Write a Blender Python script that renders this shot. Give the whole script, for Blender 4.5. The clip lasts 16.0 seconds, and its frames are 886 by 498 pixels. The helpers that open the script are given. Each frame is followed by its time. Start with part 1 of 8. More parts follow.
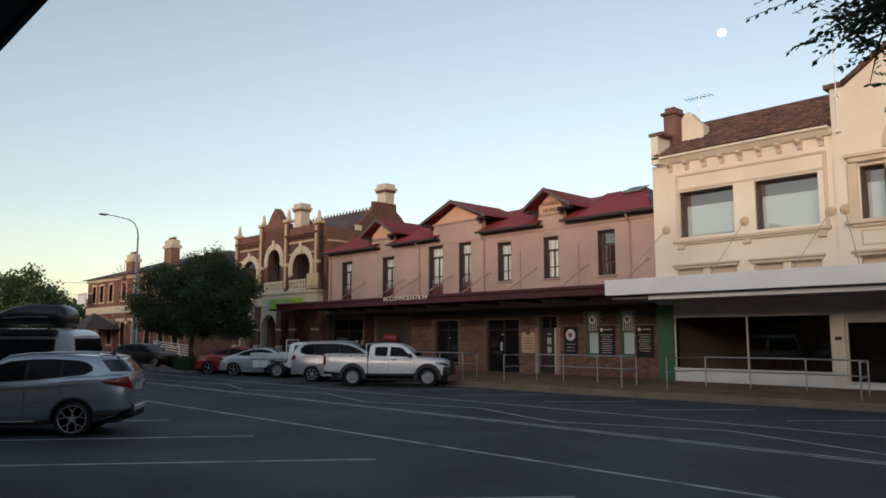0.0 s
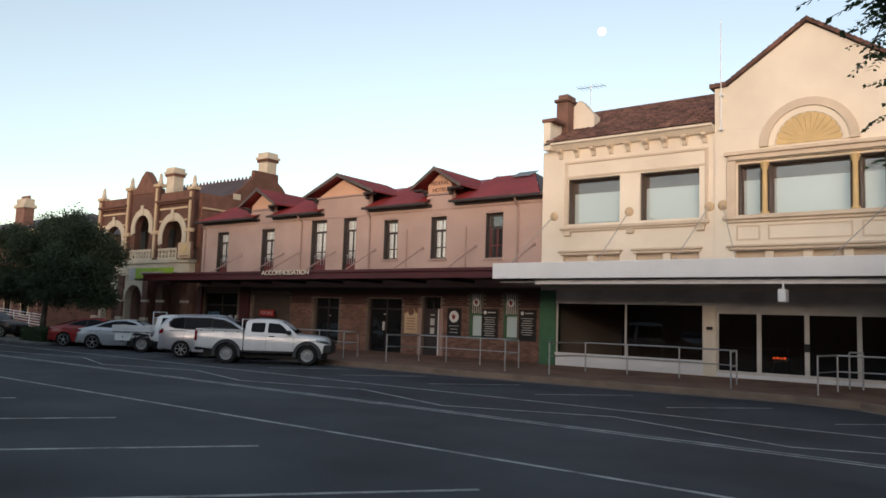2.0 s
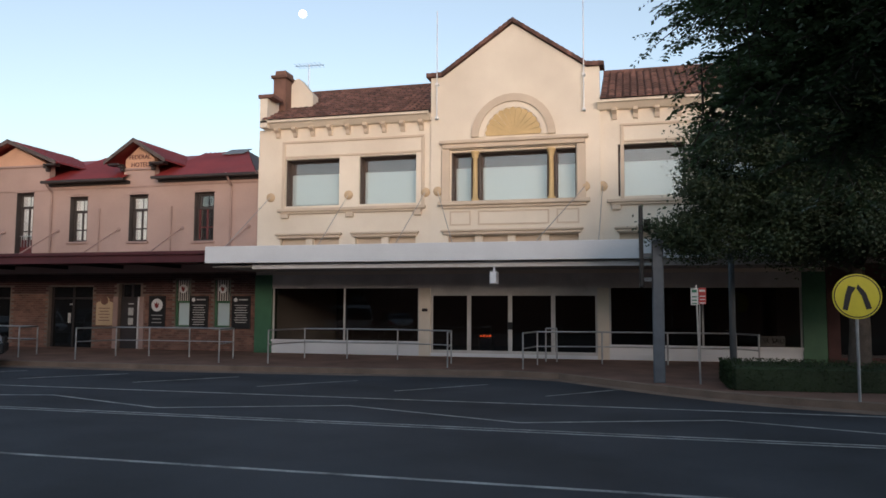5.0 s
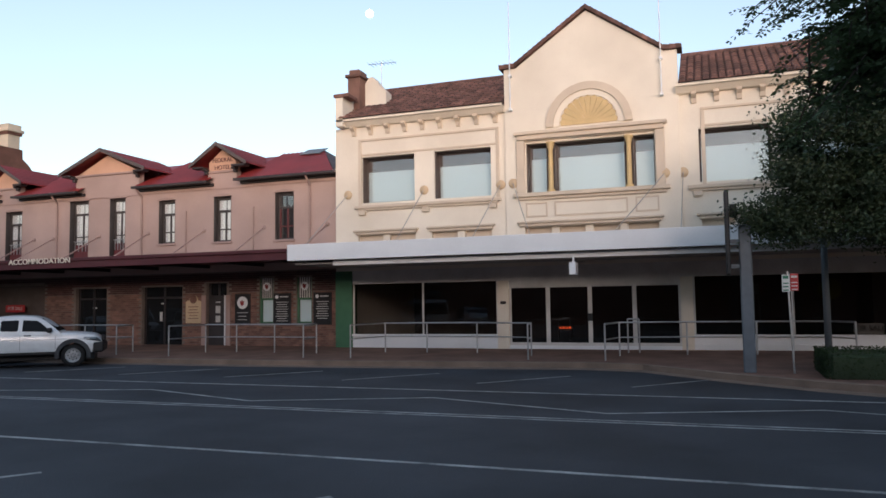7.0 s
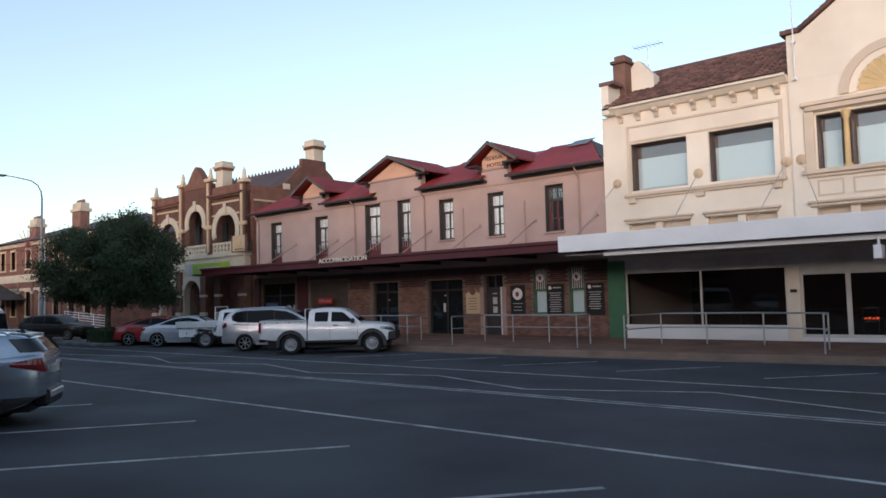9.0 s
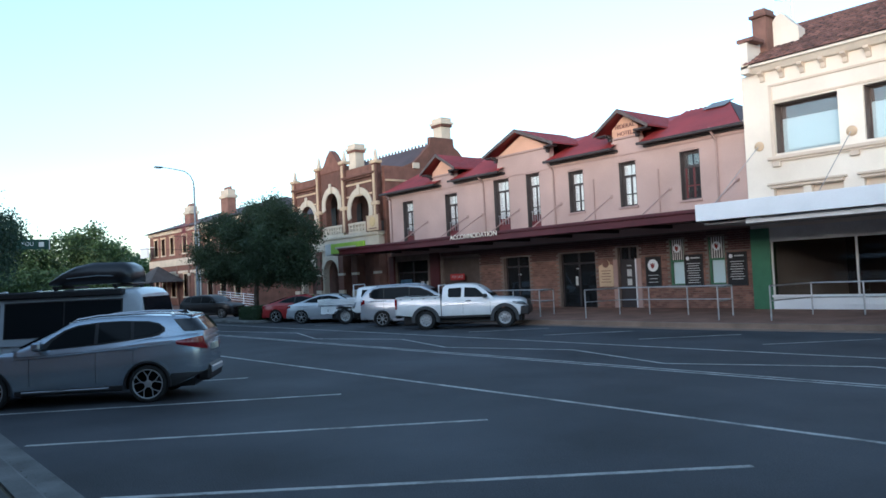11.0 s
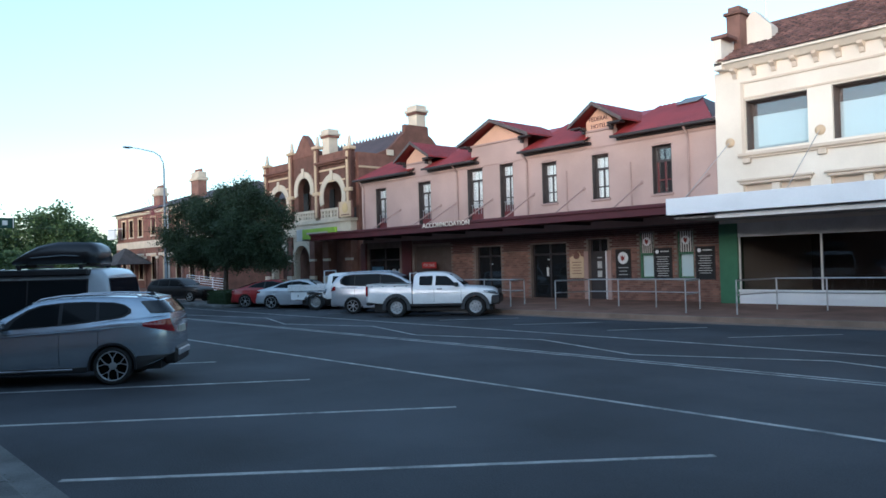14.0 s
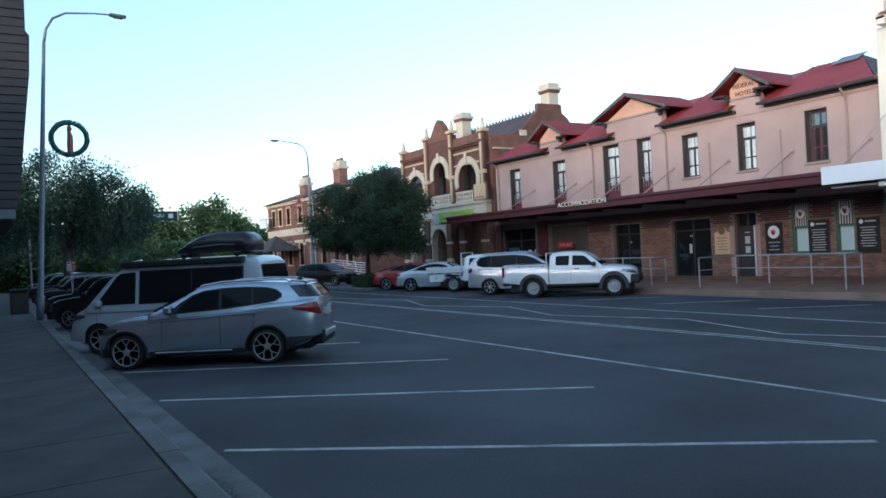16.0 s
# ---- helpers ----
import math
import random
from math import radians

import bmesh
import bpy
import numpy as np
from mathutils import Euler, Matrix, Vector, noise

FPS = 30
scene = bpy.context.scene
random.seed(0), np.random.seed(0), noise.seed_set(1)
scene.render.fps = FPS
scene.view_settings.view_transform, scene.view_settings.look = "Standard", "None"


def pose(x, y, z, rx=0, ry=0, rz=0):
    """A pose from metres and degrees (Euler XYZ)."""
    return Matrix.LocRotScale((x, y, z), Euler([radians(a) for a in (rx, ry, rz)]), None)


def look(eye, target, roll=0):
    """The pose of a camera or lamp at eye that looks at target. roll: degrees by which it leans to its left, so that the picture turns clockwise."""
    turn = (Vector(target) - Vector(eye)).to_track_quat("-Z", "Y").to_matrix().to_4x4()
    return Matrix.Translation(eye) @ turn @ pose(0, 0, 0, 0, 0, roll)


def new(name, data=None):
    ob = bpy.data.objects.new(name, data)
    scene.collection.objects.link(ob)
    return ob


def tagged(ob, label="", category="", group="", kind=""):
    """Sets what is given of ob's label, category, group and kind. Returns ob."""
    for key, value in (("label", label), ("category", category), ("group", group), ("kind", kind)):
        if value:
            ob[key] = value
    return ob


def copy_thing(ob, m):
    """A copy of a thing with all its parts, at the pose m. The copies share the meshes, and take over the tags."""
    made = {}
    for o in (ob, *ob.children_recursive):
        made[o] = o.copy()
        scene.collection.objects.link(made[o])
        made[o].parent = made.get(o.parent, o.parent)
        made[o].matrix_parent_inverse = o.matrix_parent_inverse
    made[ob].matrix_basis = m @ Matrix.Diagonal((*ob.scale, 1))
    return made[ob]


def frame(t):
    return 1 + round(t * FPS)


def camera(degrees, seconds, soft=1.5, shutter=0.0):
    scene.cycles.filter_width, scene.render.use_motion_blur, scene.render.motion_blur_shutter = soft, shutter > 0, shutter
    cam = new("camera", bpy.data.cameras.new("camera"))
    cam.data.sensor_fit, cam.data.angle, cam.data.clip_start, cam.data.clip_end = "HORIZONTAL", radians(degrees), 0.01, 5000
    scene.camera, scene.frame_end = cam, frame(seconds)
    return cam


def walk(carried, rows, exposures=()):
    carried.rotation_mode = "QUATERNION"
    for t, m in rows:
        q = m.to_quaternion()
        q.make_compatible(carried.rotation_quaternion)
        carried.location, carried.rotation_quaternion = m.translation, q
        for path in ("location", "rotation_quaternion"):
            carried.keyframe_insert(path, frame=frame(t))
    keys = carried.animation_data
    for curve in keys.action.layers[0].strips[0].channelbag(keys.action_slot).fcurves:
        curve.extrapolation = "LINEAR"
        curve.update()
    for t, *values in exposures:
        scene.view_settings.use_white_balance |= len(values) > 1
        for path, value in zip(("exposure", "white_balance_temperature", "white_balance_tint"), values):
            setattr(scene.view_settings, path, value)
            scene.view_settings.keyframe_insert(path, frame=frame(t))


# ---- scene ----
cam = camera(61.4, 16.0, soft=1.6)
PATH = [
    (0.0, (1.452, -0.477, 1.921), (-5.764, 6.345, 3.098), 0.02),
    (0.5, (1.212, -0.430, 1.967), (-5.842, 6.561, 3.134), 0.82),
    (1.0, (1.005, -0.351, 1.978), (-5.887, 6.807, 3.102), 0.79),
    (1.5, (0.767, -0.300, 1.970), (-5.845, 7.156, 2.808), 1.45),
    (2.0, (0.632, -0.152, 1.927), (-5.383, 7.783, 2.856), 1.88),
    (2.5, (0.394, -0.009, 1.951), (-5.137, 8.276, 2.827), 1.55),
    (3.0, (0.204, -0.097, 1.950), (-4.662, 8.599, 2.794), 1.25),
    (3.5, (0.053, 0.013, 1.953), (-4.583, 8.826, 2.865), 1.14),
    (4.0, (-0.049, 0.241, 1.965), (-4.215, 9.245, 3.224), -0.04),
    (4.5, (-0.306, 0.347, 2.003), (-3.625, 9.711, 3.143), -0.45),
    (4.7, (-0.333, 0.319, 2.007), (-3.203, 9.849, 2.978), 0.06),
    (5.75, (-0.422, 0.271, 1.985), (-2.625, 10.007, 2.588), 0.2),
    (6.8, (-0.512, 0.223, 1.962), (-3.667, 9.688, 2.648), -0.82),
    (7.0, (-0.528, 0.231, 1.957), (-3.904, 9.618, 2.663), -0.81),
    (7.5, (-0.456, 0.162, 1.991), (-4.948, 9.062, 2.776), -1.39),
    (8.0, (-0.396, 0.074, 1.999), (-6.040, 8.286, 2.834), -1.23),
    (8.5, (-0.434, 0.146, 1.990), (-6.593, 7.988, 2.743), -0.89),
    (9.0, (-0.352, 0.119, 2.010), (-6.845, 7.697, 2.644), -1.49),
    (9.5, (-0.328, 0.058, 2.013), (-7.140, 7.371, 2.330), -2.25),
    (10.0, (-0.307, 0.034, 2.041), (-7.448, 7.029, 2.296), -2.69),
    (10.2, (-0.315, 0.040, 2.048), (-7.588, 6.896, 2.363), -2.95),
    (11.25, (-0.334, 0.047, 2.040), (-8.172, 6.248, 2.360), -2.44),
    (12.3, (-0.354, 0.054, 2.032), (-8.570, 5.752, 2.207), -2.20),
    (12.5, (-0.349, 0.048, 2.033), (-8.612, 5.679, 2.161), -2.59),
    (13.0, (-0.327, 0.098, 2.024), (-8.462, 5.913, 2.064), -2.70),
    (13.5, (-0.354, 0.057, 2.022), (-8.004, 6.495, 2.184), -1.77),
    (14.0, (-0.343, 0.058, 2.020), (-7.829, 6.686, 2.208), -1.53),
    (14.5, (-0.334, 0.025, 2.019), (-8.145, 6.266, 2.208), -1.85),
    (15.0, (-0.313, 0.039, 2.031), (-8.464, 5.832, 2.091), -2.41),
    (15.5, (-0.268, 0.028, 2.021), (-8.687, 5.425, 2.085), -2.61),
    (16.0, (-0.258, 0.057, 2.018), (-8.829, 5.209, 2.024), -2.95),
]
EXPOSURES = [(0.0, -0.50, 6500, 12), (1.5, -0.28, 6500, 12), (2.5, -0.25, 6500, 12), (4.5, -0.45, 6150, 12), (7.0, -0.22, 5850, 14), (9.0, -0.19, 5700, 13), (10.0, 0.36, 5150, 5), (12.5, 0.34, 4940, 3), (16.0, 0.27, 4950, 3)]
walk(cam, [(t, look(eye, target, roll)) for t, eye, target, roll in PATH], EXPOSURES)

# ---- world, sun, light ----
world = bpy.data.worlds.new("dusk_sky")
scene.world = world
world.use_nodes = True
wn, wl = world.node_tree.nodes, world.node_tree.links
wn.clear()
sky = wn.new("ShaderNodeTexSky")
sky.sky_type = 'NISHITA'
sky.sun_disc = False
sky.sun_elevation = radians(4.0)
sky.sun_rotation = radians(155.0)
sky.air_density, sky.dust_density, sky.ozone_density = 1.0, 0.6, 1.6
bg = wn.new("ShaderNodeBackground")
bg.inputs[1].default_value = 0.55
wout = wn.new("ShaderNodeOutputWorld")
hs = wn.new("ShaderNodeHueSaturation")
hs.inputs["Saturation"].default_value = 0.62
wl.new(sky.outputs[0], hs.inputs["Color"])
wl.new(hs.outputs[0], bg.inputs[0])
wl.new(bg.outputs[0], wout.inputs[0])

sun = new("sun", bpy.data.lights.new("sun", 'SUN'))
sun.data.energy, sun.data.angle, sun.data.color = 1.95, radians(26.0), (1.0, 0.70, 0.52)
sun.matrix_world = look((12, -25.4, 2.9), (0, 0, 0))


# ---- materials ----
def material(name, color, rough=0.8, metal=0.0, var=0.12, scale=3.0, fine=60.0, bump=0.15, tint=None, piece=0.0,
             spec=None, coat=0.0):
    """A surface with stains at one scale and grain at a finer one."""
    m = bpy.data.materials.new(name)
    m.use_nodes = True
    n, l = m.node_tree.nodes, m.node_tree.links
    b = n["Principled BSDF"]
    b.inputs["Roughness"].default_value = rough
    b.inputs["Metallic"].default_value = metal
    if spec is not None:
        b.inputs["Specular IOR Level"].default_value = spec
    b.inputs["Coat Weight"].default_value = coat
    co = n.new("ShaderNodeTexCoord")
    big = n.new("ShaderNodeTexNoise")
    big.inputs["Scale"].default_value, big.inputs["Detail"].default_value = scale, 5
    small = n.new("ShaderNodeTexNoise")
    small.inputs["Scale"].default_value, small.inputs["Detail"].default_value = fine, 3
    l.new(co.outputs["Object"], big.inputs["Vector"])
    l.new(co.outputs["Object"], small.inputs["Vector"])
    add = n.new("ShaderNodeMath")
    add.operation = 'MULTIPLY_ADD'
    l.new(small.outputs[0], add.inputs[0])
    add.inputs[1].default_value = 0.45
    l.new(big.outputs[0], add.inputs[2])
    ramp = n.new("ShaderNodeValToRGB")
    t2 = tint or color
    ramp.color_ramp.elements[0].position, ramp.color_ramp.elements[1].position = 0.5, 0.95
    ramp.color_ramp.elements[0].color = (*[max(0, c * (1 - var)) for c in t2], 1)
    ramp.color_ramp.elements[1].color = (*[min(1, c * (1 + var)) for c in color], 1)
    l.new(add.outputs[0], ramp.inputs[0])
    col = ramp.outputs[0]
    if piece:
        info = n.new("ShaderNodeObjectInfo")
        isl = n.new("ShaderNodeNewGeometry")
        s = n.new("ShaderNodeMath")
        s.operation = 'ADD'
        l.new(info.outputs["Random"], s.inputs[0])
        l.new(isl.outputs["Random Per Island"], s.inputs[1])
        fr = n.new("ShaderNodeMath")
        fr.operation = 'FRACT'
        l.new(s.outputs[0], fr.inputs[0])
        mr = n.new("ShaderNodeMapRange")
        mr.inputs[3].default_value, mr.inputs[4].default_value = 1 - piece, 1 + piece
        l.new(fr.outputs[0], mr.inputs[0])
        hsv = n.new("ShaderNodeHueSaturation")
        l.new(col, hsv.inputs["Color"])
        l.new(mr.outputs[0], hsv.inputs["Value"])
        col = hsv.outputs[0]
    l.new(col, b.inputs["Base Color"])
    if bump:
        bp = n.new("ShaderNodeBump")
        bp.inputs["Strength"].default_value, bp.inputs["Distance"].default_value = bump, 0.01
        l.new(small.outputs[0], bp.inputs["Height"])
        l.new(bp.outputs[0], b.inputs["Normal"])
    return m


def paint(name, color, rough=0.3, flake=0.0, dust=0.08):
    """Car paint: clear-coated, with a little road dust."""
    m = material(name, color, rough, flake, dust, 2.5, 30, 0.0)
    b = m.node_tree.nodes["Principled BSDF"]
    b.inputs["Coat Weight"].default_value, b.inputs["Coat Roughness"].default_value = 0.7, 0.08
    return m


def glow(name, color, strength):
    m = bpy.data.materials.new(name)
    m.use_nodes = True
    b = m.node_tree.nodes["Principled BSDF"]
    b.inputs["Base Color"].default_value = (*color, 1)
    b.inputs["Emission Color"].default_value = (*color, 1)
    b.inputs["Emission Strength"].default_value = strength
    return m


def glass(name, color=(0.02, 0.025, 0.03), rough=0.04, see=0.0):
    """Window glass: dark behind, with sharp reflections; see: how much it lets through."""
    m = bpy.data.materials.new(name)
    m.use_nodes = True
    b = m.node_tree.nodes["Principled BSDF"]
    b.inputs["Base Color"].default_value = (*color, 1)
    b.inputs["Roughness"].default_value = rough
    b.inputs["IOR"].default_value = 1.5
    b.inputs["Transmission Weight"].default_value = see
    return m


def clear_glass(name, tone=0.85, ior=1.5):
    m = bpy.data.materials.new(name)
    m.use_nodes = True
    n, l = m.node_tree.nodes, m.node_tree.links
    n.clear()
    out = n.new("ShaderNodeOutputMaterial")
    tr, gl, mix, lw = n.new("ShaderNodeBsdfTransparent"), n.new("ShaderNodeBsdfGlossy"), n.new("ShaderNodeMixShader"), n.new("ShaderNodeLayerWeight")
    pw, fr = n.new("ShaderNodeMath"), n.new("ShaderNodeMapRange")
    pw.operation, pw.inputs[1].default_value = 'POWER', 5.0
    lw.inputs["Blend"].default_value = 0.5
    l.new(lw.outputs["Facing"], pw.inputs[0])
    l.new(pw.outputs[0], fr.inputs["Value"])
    fr.inputs["To Min"].default_value, fr.inputs["To Max"].default_value = ((ior - 1) / (ior + 1)) ** 2, 1.0
    tr.inputs[0].default_value = (tone, tone, tone, 1)
    gl.inputs["Roughness"].default_value = 0.02
    l.new(fr.outputs[0], mix.inputs[0])
    l.new(tr.outputs[0], mix.inputs[1])
    l.new(gl.outputs[0], mix.inputs[2])
    l.new(mix.outputs[0], out.inputs[0])
    return m


M_ASPHALT = material("asphalt", (0.047, 0.050, 0.057), 0.85, 0, 0.55, 0.3, 48, 0.9, spec=0.4)
M_EARTH = material("earth", (0.09, 0.085, 0.06), 0.95, 0, 0.3, 0.1, 10, 0.3)
M_LINE = material("road_paint", (0.34, 0.34, 0.325), 0.8, 0, 0.55, 2.0, 18, 0.2)
M_CONCRETE = material("concrete", (0.056, 0.057, 0.056), 0.88, 0, 0.42, 1.2, 70, 0.5, piece=0.06)
M_KERB = material("kerb_concrete", (0.12, 0.122, 0.118), 0.88, 0, 0.42, 1.5, 60, 0.5, piece=0.06)
M_FARKERB = material("tan_kerb", (0.24, 0.17, 0.125), 0.88, 0, 0.25, 1.5, 60, 0.3)
M_PAVER = material("clay_paver", (0.24, 0.135, 0.095), 0.88, 0, 0.3, 1.2, 60, 0.3, piece=0.18)
M_CREAM = material("cream_paint", (0.78, 0.71, 0.60), 0.7, 0, 0.07, 0.5, 40, 0.12, tint=(0.72, 0.64, 0.53))
M_CREAMTRIM = material("cream_trim", (0.60, 0.50, 0.39), 0.65, 0, 0.08, 1.2, 40, 0.1)
M_GOLD = material("ochre_paint", (0.58, 0.42, 0.20), 0.6, 0, 0.12, 2.0, 40, 0.1)
M_MAUVE = material("mauve_paint", (0.46, 0.33, 0.29), 0.75, 0, 0.09, 0.45, 40, 0.12, tint=(0.41, 0.29, 0.25))
M_MAUVETRIM = material("dusky_trim", (0.36, 0.25, 0.22), 0.7, 0, 0.1, 1.5, 40, 0.1)
M_PEACH = material("peach_paint", (0.62, 0.37, 0.25), 0.7, 0, 0.1, 0.9, 40, 0.1)
M_MAROON = material("maroon_paint", (0.080, 0.017, 0.021), 0.5, 0, 0.2, 1.5, 30, 0.08)
M_REDIRON = material("red_iron", (0.24, 0.03, 0.028), 0.5, 0, 0.25, 0.8, 20, 0.08)
M_DARKTRIM = material("dark_trim", (0.035, 0.028, 0.028), 0.55, 0, 0.2, 2, 30, 0.05)
M_WHITE = material("white_paint", (0.78, 0.79, 0.80), 0.5, 0, 0.05, 0.8, 30, 0.05)
M_WHITEDIRT = material("weathered_white", (0.62, 0.60, 0.57), 0.7, 0, 0.14, 1.5, 30, 0.1)
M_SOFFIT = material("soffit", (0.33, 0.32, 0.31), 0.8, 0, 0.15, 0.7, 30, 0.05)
M_GREEN = material("green_tile", (0.06, 0.16, 0.085), 0.45, 0, 0.15, 2, 30, 0.05)
M_TILE = material("roof_tile", (0.13, 0.066, 0.052), 0.85, 0, 0.45, 1.1, 25, 0.3, piece=0.45)
M_BRICK = material("red_brick", (0.15, 0.070, 0.049), 0.85, 0, 0.25, 2.0, 50, 0.3, piece=0.25)
M_OLDBRICK = material("brown_brick", (0.19, 0.10, 0.075), 0.85, 0, 0.25, 2.0, 50, 0.3, piece=0.3)
M_DARKBRICK = material("darker_brick", (0.085, 0.035, 0.032), 0.75, 0, 0.25, 2.0, 50, 0.3, piece=0.25)
M_MORTAR = material("mortar", (0.20, 0.16, 0.135), 0.95, 0, 0.2, 3, 60, 0.3)
M_SAND = material("sand_render", (0.56, 0.42, 0.27), 0.75, 0, 0.1, 1.2, 40, 0.15)
M_PALE = material("pale_render", (0.56, 0.48, 0.37), 0.75, 0, 0.12, 1.2, 40, 0.15)
M_SLATE = material("dark_roof", (0.075, 0.05, 0.05), 0.7, 0, 0.3, 0.8, 15, 0.15)
M_GLASS = glass("window_glass", (0.012, 0.014, 0.016))
M_SHOPGLASS = clear_glass("shop_glass", 0.60, 1.6)
M_PANE = clear_glass("clear_pane", 0.95, 2.0)
# the blue of sky mirrored in the panes is put into this colour
M_SKYBLIND = material("blind", (0.54, 0.67, 0.70), 0.6, 0, 0.03, 0.6, 8, 0.0)
M_REVEAL = material("dark_timber", (0.085, 0.062, 0.052), 0.6, 0, 0.2, 3, 40, 0.05)
M_CURTAIN = material("net_curtain", (0.78, 0.80, 0.80), 0.9, 0, 0.1, 4, 40, 0.1)
# dark brown that carries the dimness of the barely lit shop room
M_SHOPDIM = material("dim_shop_interior", (0.16, 0.135, 0.12), 0.9, 0, 0.25, 0.6, 20, 0.05)
# near-black: the dimness of unlit rooms is put into this colour
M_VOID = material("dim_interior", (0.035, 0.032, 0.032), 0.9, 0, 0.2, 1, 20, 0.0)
M_STEEL = material("galvanised_steel", (0.46, 0.47, 0.48), 0.42, 0.85, 0.15, 6, 60, 0.05)
M_POLE = material("weathered_steel_pole", (0.20, 0.22, 0.24), 0.6, 0.2, 0.2, 4, 50, 0.05)
M_GREYPOST = material("grey_enamel", (0.13, 0.15, 0.17), 0.55, 0.1, 0.15, 4, 50, 0.05)
M_GREYTILE = material("grey_tile_roof", (0.06, 0.055, 0.055), 0.85, 0, 0.3, 1.5, 25, 0.3)
M_BLACK = material("black_plastic", (0.010, 0.010, 0.011), 0.55, 0, 0.2, 5, 50, 0.05)
M_TYRE = material("tyre_rubber", (0.014, 0.014, 0.014), 0.9, 0, 0.2, 8, 80, 0.2)
M_BARK = material("bark", (0.085, 0.066, 0.052), 0.95, 0, 0.35, 5, 40, 0.7)
M_BARGE = material("bargeboard_paint", (0.10, 0.075, 0.07), 0.6, 0, 0.2, 2, 30, 0.05)
M_WINFRAME = material("window_frame_paint", (0.055, 0.046, 0.044), 0.5, 0, 0.15, 4, 40, 0.05)
M_REDFRAME = material("red_frame_paint", (0.12, 0.025, 0.027), 0.5, 0, 0.15, 4, 40, 0.05)


# ---- building helpers ----
def thing(name, label="", category="", group="", kind="", at=(0, 0, 0)):
    ob = new(name)
    ob.empty_display_size = 0.2
    ob.location = at
    return tagged(ob, label, category, group, kind)


def mesh_of(name, bm, mat, smooth=False):
    me = bpy.data.meshes.new(name)
    bmesh.ops.recalc_face_normals(bm, faces=bm.faces)
    if smooth:
        for fc in bm.faces:
            fc.smooth = True
    bm.to_mesh(me)
    bm.free()
    me.materials.append(mat)
    return me


def part(name, bm, mat, parent=None, label="", smooth=False):
    ob = new(name, mesh_of(name, bm, mat, smooth))
    if parent is not None:
        ob.parent = parent
    return tagged(ob, label)


def solid(name, bm, mat, label, category, kind="", group="", smooth=False):
    return tagged(part(name, bm, mat, None, "", smooth), label, category, group, kind)


def box(bm, x0, x1, y0, y1, z0, z1, bevel=0.0):
    r = bmesh.ops.create_cube(bm, size=1.0)
    vs = r["verts"]
    for v in vs:
        v.co = Vector((x0 + (v.co.x + 0.5) * (x1 - x0), y0 + (v.co.y + 0.5) * (y1 - y0), z0 + (v.co.z + 0.5) * (z1 - z0)))
    if bevel:
        es = list({e for v in vs for e in v.link_edges})
        bmesh.ops.bevel(bm, geom=es, offset=bevel, segments=1, affect='EDGES')
    return bm


def boxes(*rows, bevel=0.0):
    bm = bmesh.new()
    for r in rows:
        box(bm, *r, bevel=bevel)
    return bm


def prism(bm, pts, a0, a1, axis='y'):
    """Extrudes a closed outline from a0 to a1. axis y: outline in (x, z); x: in (y, z); z: in (x, y)."""
    def co(p, a):
        return {'y': (p[0], a, p[1]), 'x': (a, p[0], p[1]), 'z': (p[0], p[1], a)}[axis]
    v0 = [bm.verts.new(co(p, a0)) for p in pts]
    v1 = [bm.verts.new(co(p, a1)) for p in pts]
    n = len(pts)
    bm.faces.new(v0[::-1])
    bm.faces.new(v1)
    for i in range(n):
        bm.faces.new((v0[i], v0[(i + 1) % n], v1[(i + 1) % n], v1[i]))
    return bm


def arch_pts(cx, z_spring, r, n=14, a0=180.0, a1=0.0):
    return [(cx + r * math.cos(radians(a0 + (a1 - a0) * i / n)), z_spring + r * math.sin(radians(a0 + (a1 - a0) * i / n))) for i in range(n + 1)]


def ring(bm, cx, z_spring, r0, r1, y0, y1, n=16, a0=180.0, a1=0.0):
    """A half-ring moulding, its voussoirs joined."""
    outer, inner = arch_pts(cx, z_spring, r1, n, a0, a1), arch_pts(cx, z_spring, r0, n, a0, a1)
    for i in range(n):
        prism(bm, [inner[i], outer[i], outer[i + 1], inner[i + 1]], y0, y1)
    return bm


def tube(bm, pts, r, n=8):
    """A round bar along a line of points; r: one radius or one a point."""
    pts = [Vector(p) for p in pts]
    rs = r if isinstance(r, (list, tuple)) else [r] * len(pts)
    rings = []
    for i, p in enumerate(pts):
        d = (pts[min(i + 1, len(pts) - 1)] - pts[max(i - 1, 0)]).normalized()
        u = d.cross(Vector((0, 0, 1)) if abs(d.z) < 0.9 else Vector((1, 0, 0))).normalized()
        w = d.cross(u)
        rings.append([bm.verts.new(p + rs[i] * (math.cos(a) * u + math.sin(a) * w)) for a in [2 * math.pi * k / n for k in range(n)]])
    for a, b in zip(rings, rings[1:]):
        for k in range(n):
            bm.faces.new((a[k], a[(k + 1) % n], b[(k + 1) % n], b[k]))
    bm.faces.new(rings[0][::-1])
    bm.faces.new(rings[-1])
    return bm


